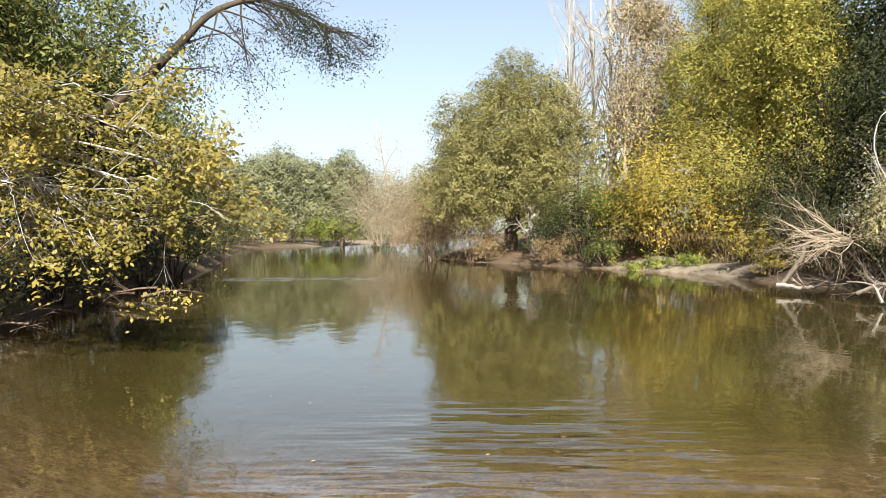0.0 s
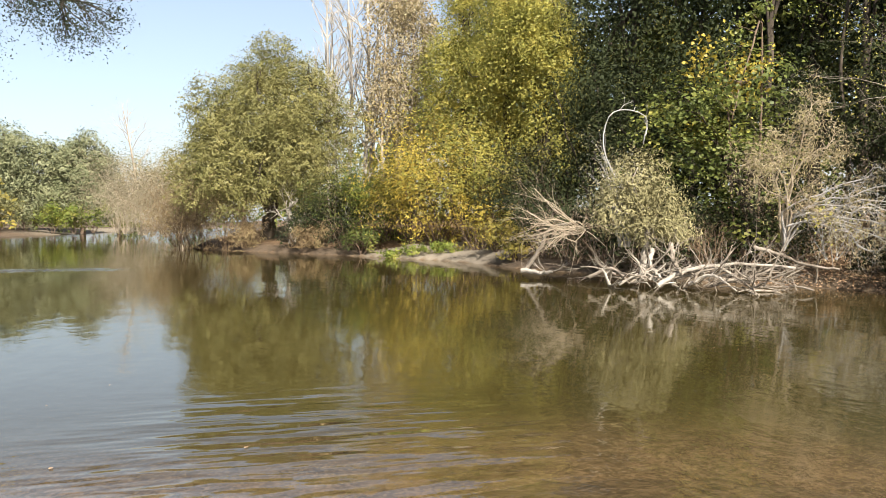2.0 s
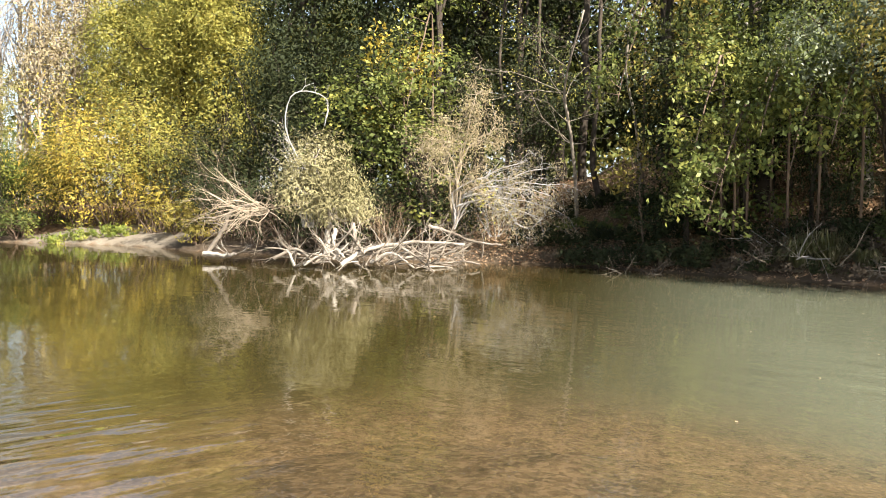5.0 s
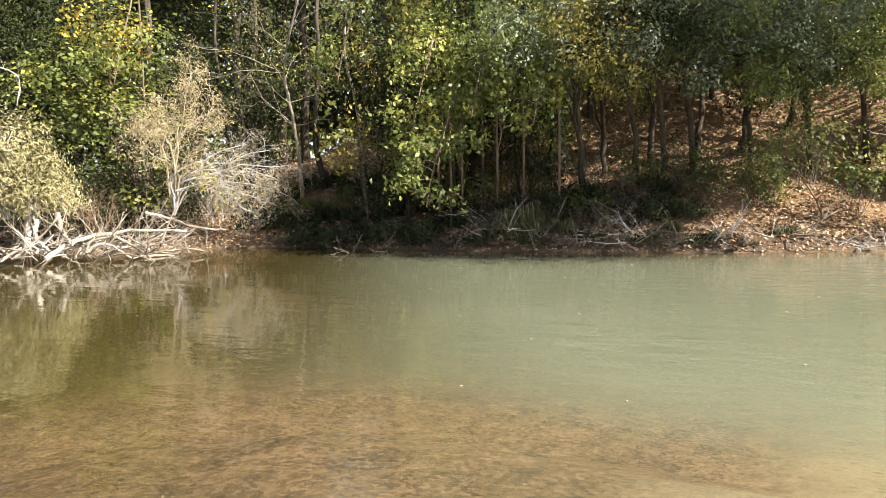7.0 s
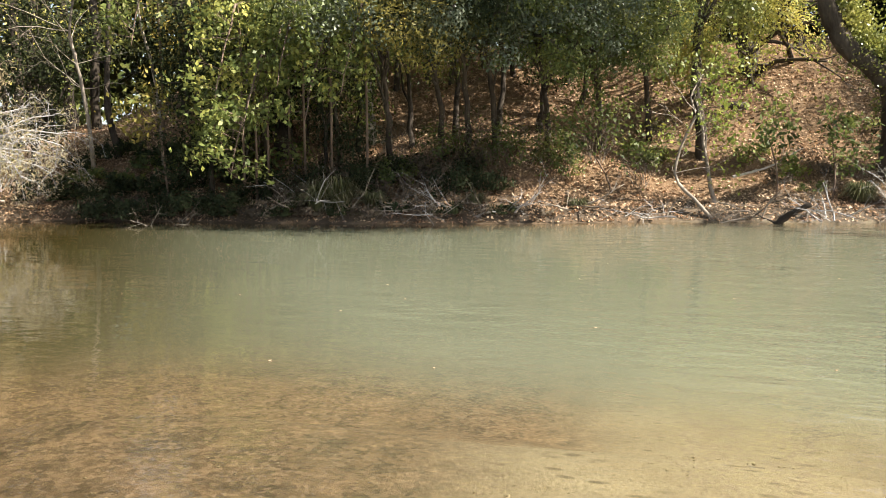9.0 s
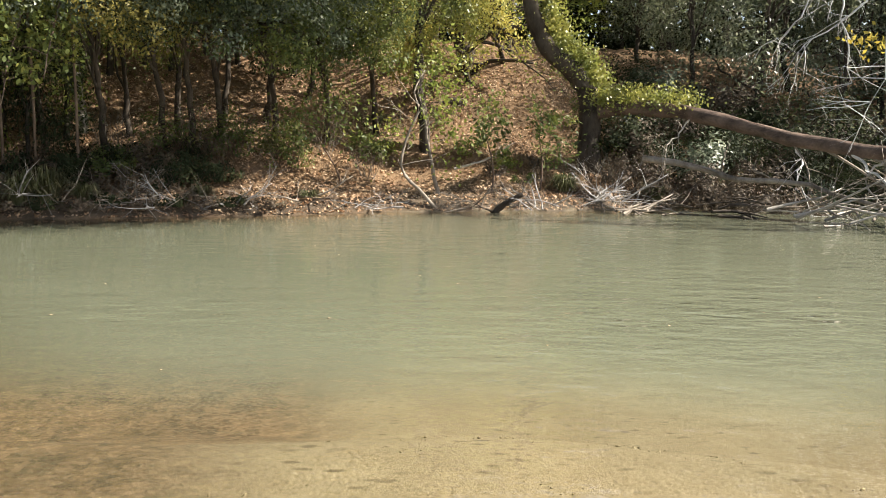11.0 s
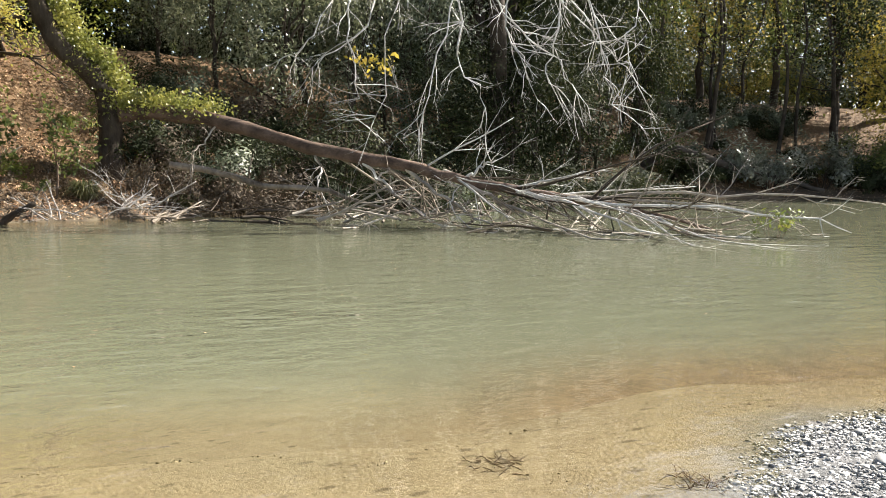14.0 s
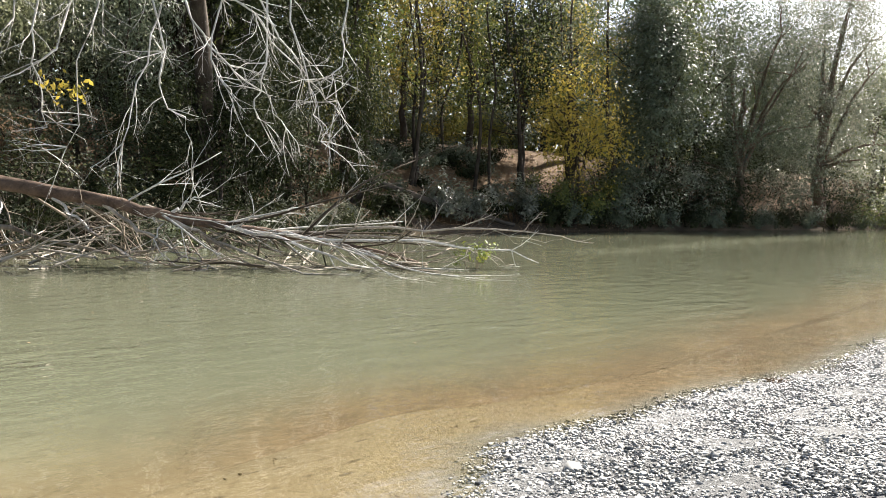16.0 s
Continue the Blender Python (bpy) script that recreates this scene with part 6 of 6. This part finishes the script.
for i in range(14):
    b = 129 + 2.1 * i
    d = 56 + max(b - 130, 0) * 0.55 + rr.uniform(0, 7)
    make_shrub("bush", "tall shaded bush behind the slender trunks", "bush", on_ground(b, d), rr.uniform(2.4, 3.4), rr.uniform(3.5, 6.0), (LEAF_LIME, LEAF_GLOSSY_LIT, LEAF_MIXED)[i % 3], 0.22, 2400, BARK_DARK, 1550 + i, 9, "tall bushes behind the trunks", spread=0.65, split=3)
for i, (b, d, rad, h, lf, lab) in enumerate([(138.5, 45.5, 1.5, 2.2, LEAF_SILVER_SUNLIT, "glossy-leaved bush catching the sun"), (141, 46.5, 1.8, 2.2, LEAF_SILVER_SUNLIT, "glossy-leaved bush catching the sun"), (144.2, 49.5, 1.8, 2.6, LEAF_SILVER_SUNLIT, "glossy-leaved bush catching the sun"), (146.8, 52, 2.0, 3.0, LEAF_GREEN, "green bush at the waterline"),
                                             (149.4, 54, 2.2, 3.4, LEAF_GREEN, "green bush at the waterline"), (152.5, 60, 2.6, 4.2, LEAF_GLOSSY_LIT, "dark bush hanging to the water"), (155.5, 62.5, 2.8, 4.5, LEAF_GLOSSY_LIT, "dark bush hanging to the water"), (158.5, 68, 3.0, 5, LEAF_DARK_SHADED, "dark bush hanging to the water"), (161.5, 74, 3.4, 5, LEAF_GLOSSY_LIT, "dark bush hanging to the water"), (164.5, 79.5, 3.4, 5, LEAF_DARK_SHADED, "dark bush hanging to the water"), (167.5, 85, 3.4, 5.5, LEAF_GREEN, "green bush at the waterline"), (151, 56.5, 2.4, 4.0, LEAF_GLOSSY_LIT, "dark bush hanging to the water"), (154, 60, 2.4, 4.0, LEAF_DARK_SHADED, "dark bush hanging to the water"), (157, 65.5, 2.4, 4.0, LEAF_DARK_SHADED, "dark bush hanging to the water"), (136, 42, 1.6, 1.8, LEAF_DARK_SHADED, "dark undergrowth beside the log")]):
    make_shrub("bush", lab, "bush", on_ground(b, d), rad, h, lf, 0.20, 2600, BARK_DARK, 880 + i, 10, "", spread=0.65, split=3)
p = on_ground(148.2, 52.5)
tall_tree("tree", "small tree with orange and yellow autumn leaves", p, 7.5, 11, LEAF_YELLOW, 900, 430, 12, 0.2, 0.12, n=22, clump_r=1.0)
p = on_ground(153.3, 61)
tall_tree("tree", "dense dark green tree drooping to the water", p, 9, 19, LEAF_GLOSSY_LIT, 901, 1100, 30, 0.24, 0.03, n=30, clump_r=1.0)
p = on_ground(158.8, 72)
willow("willow", "dark grey-green willow drooping over the water", p, 13, 19, LEAF_GLOSSY_LIT, 0.22, 1400, 30, 1.1, 902, 26)
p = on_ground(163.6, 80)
willow("willow", "silvery willow shining against the light", p, 13, 24, LEAF_SILVER_SUNLIT, 0.24, 2300, 30, 1.0, 903, 24)

# ---------------------------------------------------------------- the left bank
base = np.array(on_ground(-27, 21, 0.2))
t = thing("leaning_tree", "dark leaning tree with a thin limb arching over the river", "tree", tuple(base))
acc = Acc()
tp = curve_pts(np.array([base, E(-25.8, 20.6, 4), E(-23.9, 20, 6.1), E(-20.5, 19.6, 9), E(-17.8, 19.4, 11.8), E(-15.5, 19.2, 14.2), E(-12.8, 19.2, 15.2), E(-11.0, 19.4, 14.9), E(-9.0, 19.6, 14.2), E(-7.8, 19.8, 13.2)]) - base, 36)
tube(acc, tp, 0.18 * (1 - np.linspace(0, 1, 36)) ** 1.4 + 0.014, 9, 0.08)
trunk = part("trunk", acc, BARK_DARK, t, smooth=True)
tips = []
r = np.random.default_rng(950)
for i in range(34):
    a2 = Acc()
    k = int(r.uniform(14, 35))
    dirn = unit(tp[min(k, 34) + 1] - tp[min(k, 34)])
    grow(a2, tp[k], dirn * 0.7 + np.array([r.normal() * 0.35 + 0.15, r.normal() * 0.4, r.normal() * 0.4 - 0.1]), r.uniform(0.7, 1.5), 0.026, 2, r, 0.14, -0.06, 4, 0.62, 0.45, tips)
    part("branch", a2, BARK_DARK, trunk)
q = np.array([x[0] for x in tips])
acc = Acc()
add_leaves(acc, q[r.integers(0, len(q), 8000)] + r.normal(size=(8000, 3)) * 0.13, 0.065, r, 0.4, 0.4)
part("leaves", acc, LEAF_DARK_SHADED, t, "small dark narrow leaves")
lobes = np.concatenate([round_lobes(r, E(-22, 20, 12) - base, (2.6, 2.2, 2.4), 14, 0.4), round_lobes(r, E(-17.5, 20, 8.5) - base, (1.3, 1.2, 1.6), 6, 0.45), round_lobes(r, E(-16.5, 20.5, 5.5) - base, (1.0, 1.0, 0.9), 5, 0.45), round_lobes(r, E(-27, 20, 9) - base, (2.6, 2.2, 2.4), 10, 0.4)])
acc = Acc()
pts, out = crown_points(r, lobes, 620, 16, 0.55)
add_leaves(acc, pts, 0.11, r, 0.45, 0.4, out=out)
part("crown", acc, LEAF_GREEN, t)

# the near bush with yellow leaves
def near_bush(name, label, at, limbs, leaf, count, size, seed, bark=TWIG_GREY):
    """Long arching branches set with large single leaves."""
    r = np.random.default_rng(seed)
    at = np.asarray(at, float)
    t = thing(name, label, "bush", tuple(at))
    tips = []
    for pts in limbs:
        a2 = Acc()
        lp = curve_pts(np.concatenate([[at], [E(*q) for q in pts]]) - at, 14)
        lp[1:] += r.normal(size=(13, 3)) * 0.04
        first_v = tube(a2, lp, np.linspace(0.024, 0.005, 14), 5, 0.05, r)
        for _ in range(11):
            k = r.integers(4, 14)
            dirn = unit(lp[min(k, 12) + 1] - lp[min(k, 12)])
            grow(a2, lp[k], dirn + r.normal(size=3) * 0.5, r.uniform(0.45, 0.95), 0.010, 2, r, 0.13, 0.0, 3, 0.6, 0.35, tips, joint=first_v + 5 * int(k))
        part("branch", a2, bark, t)
    q = np.array([x[0] for x in tips])
    acc = Acc()
    add_leaves(acc, q[r.integers(0, len(q), count)] + r.normal(size=(count, 3)) * 0.08, size, r, 0.55, 0.3, 0.3, out=unit(r.normal(size=(count, 3)) * 0.5 + np.array([0.2, -0.6, 0.5])))
    part("leaves", acc, leaf, t)
    return t


near_bush("bush", "bush with pale yellow and green leaves hanging over the river", on_ground(-33, 13.5), [[(-27, 12.4, 5), (-20, 12, 4.6), (-16.5, 11.8, 4.0), (-14.2, 11.6, 3.4)], [(-28, 12.4, 4.0), (-22, 12, 3.6), (-19, 11.6, 3.0), (-17.0, 11.4, 2.0)], [(-28, 12.6, 7), (-22, 12.2, 7), (-18.5, 12, 6.0), (-17.2, 12, 5.2)],
          [(-29, 12.6, 3.4), (-25, 12, 3), (-21.5, 11.6, 2.4)], [(-30, 12.6, 8), (-25, 12.4, 9), (-20.5, 12.2, 8.6)], [(-31, 12.6, 5), (-27, 12.2, 4), (-24.5, 11.8, 2.4)], [(-30, 12.4, 2.4), (-26, 11.9, 1.4), (-22.5, 11.6, 0.6), (-20, 11.4, 0.5)], [(-29, 12.4, 3.0), (-24, 12, 2.2), (-19.5, 11.7, 1.4), (-17.4, 11.6, 0.9)], [(-32, 12.6, 6), (-28.5, 12.2, 5), (-26, 12, 3.0)],
          [(-30, 13, 8.5), (-26, 13, 7.6), (-22, 12.8, 6.2), (-19, 12.6, 4.8)], [(-31, 12.4, 8), (-28, 12, 7), (-25, 11.6, 6)], [(-31, 12.4, 5), (-28.5, 12, 3.4), (-27, 11.6, 2.4)]], LEAF_PALE, 14000, 0.08, 970, TWIG_GREY)
for i, (b, d, w, h, lf, lab) in enumerate([(-30, 19, 5, 9, LEAF_GREEN, "tree with yellowing leaves on the near bank"), (-25.5, 25, 5, 8, LEAF_MIXED, "tree with yellowing leaves on the near bank"), (-35, 14.5, 4, 7, LEAF_PALE, "yellowing small tree on the near bank"), (-22, 34, 6, 10, LEAF_GREEN, "green tree further up the bank"), (-18.5, 46, 6, 8, LEAF_DARK_SHADED, "dark green tree further up the bank"), (-17, 62, 7, 9, LEAF_DARK_SHADED, "dark green tree further up the bank"), (-20.5, 30, 4.5, 7, LEAF_GREEN, "tree with yellowing leaves on the near bank"), (-18.6, 37, 4.5, 6.5, LEAF_GREEN, "green tree further up the bank"), (-23.5, 22, 4, 6.5, LEAF_DARK_SHADED, "green tree on the near bank"), (-29, 24, 6, 10, LEAF_DARK_SHADED, "dark green tree on the near bank")]):
    tall_tree("tree", lab, on_ground(b, d), w, h, lf, 980 + i, 520, 24, 0.15, 0.06, n=18, clump_r=0.65)
for i, (b, d, rad, h, lf) in enumerate([(-29.5, 15.6, 1.2, 1.8, LEAF_DARK_SHADED), (-26.5, 19.5, 1.3, 2.0, LEAF_DRY), (-23.5, 24.5, 1.5, 2.6, LEAF_MIXED), (-20.5, 31, 1.6, 3.0, LEAF_DRY), (-18, 38, 1.8, 3.6, LEAF_DRY), (-16.8, 46, 2.0, 3.8, LEAF_DARK_SHADED), (-16.2, 54, 2.2, 4.2, LEAF_DRY), (-15.8, 68, 2.4, 4.4, LEAF_DARK_SHADED), (-19.6, 28, 1.6, 2.6, LEAF_DARK_SHADED), (-17.8, 33, 1.7, 2.8, LEAF_GREEN), (-16.8, 40, 1.9, 3.0, LEAF_DARK_SHADED), (-15.8, 48, 2.0, 3.4, LEAF_GREEN), (-15.0, 58, 2.2, 3.4, LEAF_DARK_SHADED), (-14.6, 66, 2.4, 3.6, LEAF_GREEN), (-22, 25, 1.4, 2.0, LEAF_DARK_SHADED), (-25, 20.6, 1.2, 1.8, LEAF_DARK_SHADED)]):
    make_shrub("bush", "shaded brown and green bush along the near bank", "bush", on_ground(b, d), rad, h, lf, 0.13, 1500, BARK_DARK, 1000 + i, 12, "bushes along the near bank", spread=0.6)
tangle("driftwood_pile", "dark dead branches caught along the near bank", tuple(B(-23, 22.5, 0.05)), 18, 2.2, 1.3, 0.03, BARK_BROWN, 1020, 0.35, None, 2, 0.9)
tangle("driftwood_pile", "dark dead branches caught along the near bank", tuple(B(-28.6, 15.6, 0.1)), 14, 1.0, 0.9, 0.02, BARK_BROWN, 1021, 0.5, None, 2, 0.9)

# ---------------------------------------------------------------- far woods behind everything
r = np.random.default_rng(1100)
acc = Acc()
for b in np.arange(-60, 190, 1.3):
    d = 75 + 25 * r.uniform() + (90 if b < 12 else 0) + (35 if b > 150 else 0)
    c = B(b, d, 6.5 + r.uniform(-1, 2) - (3 if b < 12 else 0))
    pts, out = crown_points(r, [[*c, 3.4, 3.4, 6.5]], 50, 9, 1.8)
    add_leaves(acc, pts, 0.95, r, 0.7, 0.3, 0.35, True, out)
    if 118 < b < 175:
        pts, out = crown_points(r, [[*(c + np.array([0, 0, 6.0])), 3.8, 3.8, 7.5]], 90, 10, 1.7)
        add_leaves(acc, pts, 0.6, r, 0.7, 0.3, 0.35, True, out)
tagged(new("far_woods", acc.mesh("far_woods", LEAF_GREEN)), "distant mixed wood closing the view behind the banks", "wood", kind="stuff")

# Backdrop belt: near-black leaves stand for the shade inside the wood.
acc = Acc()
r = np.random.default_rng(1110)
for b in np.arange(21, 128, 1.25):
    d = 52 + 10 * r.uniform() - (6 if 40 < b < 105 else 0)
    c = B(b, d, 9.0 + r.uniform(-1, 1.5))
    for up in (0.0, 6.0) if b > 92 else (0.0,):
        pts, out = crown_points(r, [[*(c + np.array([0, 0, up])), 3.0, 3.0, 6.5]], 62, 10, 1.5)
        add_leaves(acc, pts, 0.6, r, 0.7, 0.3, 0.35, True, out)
tagged(new("back_woods", acc.mesh("back_woods", LEAF_DARK_SHADED)), "dense backdrop wood behind the bank trees, shade put into its leaf colour", "wood", kind="stuff")

# ---------------------------------------------------------------- fallen leaves, pebbles, floating bits
def scatter(bearing_lo, bearing_hi, d_lo, d_hi, n, r):
    b, d = np.radians(r.uniform(bearing_lo, bearing_hi, n)), np.sqrt(r.uniform(d_lo ** 2, d_hi ** 2, n))
    return np.sin(b) * d, np.cos(b) * d


r = np.random.default_rng(1200)
x, y = scatter(37, 112, 18, 33, 170000, r)
xb, yb = scatter(112, 152, 24, 62, 60000, r)
x, y = np.concatenate([x, xb]), np.concatenate([y, yb])
z, dep, lit, snd, grv, dn, df, wet = terrain(x, y)
patch = 0.5 + 0.5 * wob(x, y, 0.9, 0.7)
ok = (~wet) & (df > 0.04) & (df < 11) & (r.uniform(size=len(x)) < 0.25 + 0.75 * patch)
c = np.stack([x, y, z + 0.03], 1)[ok]
c = c[r.permutation(len(c))[:92000]]
acc = Acc()
n_ = len(c)
a = r.uniform(0, 2 * np.pi, n_)
ax = np.stack([np.cos(a), np.sin(a), r.normal(size=n_) * 0.45], 1)
nb = np.stack([-np.sin(a), np.cos(a), r.normal(size=n_) * 0.55], 1)
s = 0.068 * r.uniform(0.5, 1.5, (n_, 1))
acc.add(np.stack([c - ax * s * 0.5, c + nb * s * 0.32 + np.array([0, 0, 0.012]), c + ax * s * 0.5, c - nb * s * 0.32 + np.array([0, 0, 0.012])], 1).reshape(-1, 3), np.arange(4 * n_).reshape(-1, 4))
tagged(new("leaf_litter", acc.mesh("leaf_litter", LITTER)), "orange and brown fallen leaves covering the bank", "leaves", kind="stuff")

x, y = scatter(-20, 140, 6, 24, 260, r)
ok = terrain(x, y)[7]
c = np.stack([x, y, np.full(len(x), 0.006)], 1)[ok]
n_ = len(c)
a = r.uniform(0, 2 * np.pi, n_)
ax, nb = np.stack([np.cos(a), np.sin(a), np.zeros(n_)], 1), np.stack([-np.sin(a), np.cos(a), np.zeros(n_)], 1)
s = 0.034 * r.uniform(0.6, 1.4, (n_, 1))
acc = Acc()
acc.add(np.stack([c - ax * s * 0.5, c + nb * s * 0.32 + np.array([0, 0, 0.003]), c + ax * s * 0.5, c - nb * s * 0.32 + np.array([0, 0, 0.003])], 1).reshape(-1, 3), np.arange(4 * n_).reshape(-1, 4))
tagged(new("floating_leaves", acc.mesh("floating_leaves", LITTER)), "small yellow-brown leaves drifting on the water", "leaves", kind="stuff")


def stone_shapes(r, k):
    """Rounded, flattened pebbles with 20 faces each."""
    g = (1 + 5 ** 0.5) / 2
    v = unit(np.array([(-1, g, 0), (1, g, 0), (-1, -g, 0), (1, -g, 0), (0, -1, g), (0, 1, g), (0, -1, -g), (0, 1, -g), (g, 0, -1), (g, 0, 1), (-g, 0, -1), (-g, 0, 1)]))
    f = np.array([(0, 11, 5), (0, 5, 1), (0, 1, 7), (0, 7, 10), (0, 10, 11), (1, 5, 9), (5, 11, 4), (11, 10, 2), (10, 7, 6), (7, 1, 8), (3, 9, 4), (3, 4, 2), (3, 2, 6), (3, 6, 8), (3, 8, 9), (4, 9, 5), (2, 4, 11), (6, 2, 10), (8, 6, 7), (9, 8, 1)])
    return [v * np.array([1, r.uniform(0.6, 0.95), r.uniform(0.35, 0.65)]) * (1 + 0.12 * r.normal(size=(12, 1))) for _ in range(k)], f


shapes, sf = stone_shapes(r, 12)
OCTA = np.array([(0, 2, 4), (0, 4, 3), (0, 3, 5), (0, 5, 2), (1, 4, 2), (1, 3, 4), (1, 5, 3), (1, 2, 5)])


def stones(name, label, xs, ys, zs, sizes, material, light=False):
    acc = Acc()
    for i, (px_, py_, pz_, s_) in enumerate(zip(xs, ys, zs, sizes)):
        a = r.uniform(0, 6.28)
        ca, sa = math.cos(a), math.sin(a)
        v = shapes[i % 12][[0, 3, 4, 7, 8, 11] if light else slice(None)] @ np.array([[ca, sa, 0], [-sa, ca, 0], [0, 0, 1]]) * s_ + np.array([px_, py_, pz_])
        acc.add(v, None, OCTA if light else sf)
    return tagged(new(name, acc.mesh(name, material)), label, "pebbles", kind="stuff")


x, y = r.uniform(-0.3, 3.5, 130000), r.uniform(-14, -2.4, 130000)
z, dep, lit, snd, grv, dn, df, wet = terrain(x, y)
ok = np.where(wet, dn < 0.35 * r.uniform(size=len(x)), dn < 2.6) & (np.hypot(x, y) > 4.4) & (x > -0.17 * y * 0.9 - 0.3)
x, y, z, dn = x[ok], y[ok], z[ok], dn[ok]
near_d = np.hypot(x, y)
keep = r.uniform(size=len(x)) < np.clip(1.6 - near_d / 12, 0.35, 1)
x, y, z = x[keep][:40000], y[keep][:40000], z[keep][:40000]
sz = 0.0118 * np.exp(r.normal(size=len(x)) * 0.38)
stones("gravel", "grey and white river pebbles of the gravel bar", x[300:], y[300:], z[300:] + 0.003, sz[300:] * 1.2, STONE, True)
x2, y2 = r.uniform(-3, 7, 26000), r.uniform(-9, 7, 26000)
z2, dep2, _, _, _, dn2, _, wet2 = terrain(x2, y2)
ok = wet2 & (dn2 < 3.4) & (np.hypot(x2, y2) > 3.5)
x2, y2, z2 = x2[ok][:5000], y2[ok][:5000], z2[ok][:5000] - 0.005
stones("bed_stones", "brown silt-covered pebbles on the shallow river bed", x2, y2, z2, 0.008 * np.exp(r.normal(size=len(x2)) * 0.4), BED_STONE, True)

# a clump of dead plants in the shallows and two on the gravel's edge
for i, (px_, py_, rad) in enumerate([(3.9, -2.62, 0.17), (3.05, -3.35, 0.16), (2.75, -8.3, 0.1)]):
    t = thing("dead_plants", "clump of dead brown plant stalks in the shallows", "plants", (px_, py_, height(px_, py_)), "dead plant clumps")
    acc = Acc()
    rr = np.random.default_rng(1300 + i)
    for _ in range(90):
        a = rr.uniform(0, 6.28)
        grow(acc, (math.cos(a) * rad * rr.uniform(0, 1), math.sin(a) * rad * rr.uniform(0, 1), 0.0), (rr.normal(), rr.normal(), 0.05), 0.10 * rr.uniform(0.4, 1.2), 0.004, 1, rr, 0.4, -0.05, 2)
    part("clump", acc, TWIG_RUSSET, t)

# the pebbles nearest the shore, one by one
bar = thing("gravel_edge", "loose grey pebbles along the edge of the gravel bar", "pebbles")
meshes = []
for k in range(12):
    acc = Acc()
    acc.add(shapes[k], None, sf)
    meshes.append(acc.mesh("pebble", STONE))
for i in range(300):
    ob = new("pebble", meshes[i % 12])
    ob.parent = bar
    s_ = float(sz[i]) * 1.15
    ob.matrix_basis = Matrix.LocRotScale((x[i], y[i], z[i] + 0.008), Euler((0, 0, i * 1.7)), (s_, s_, s_))
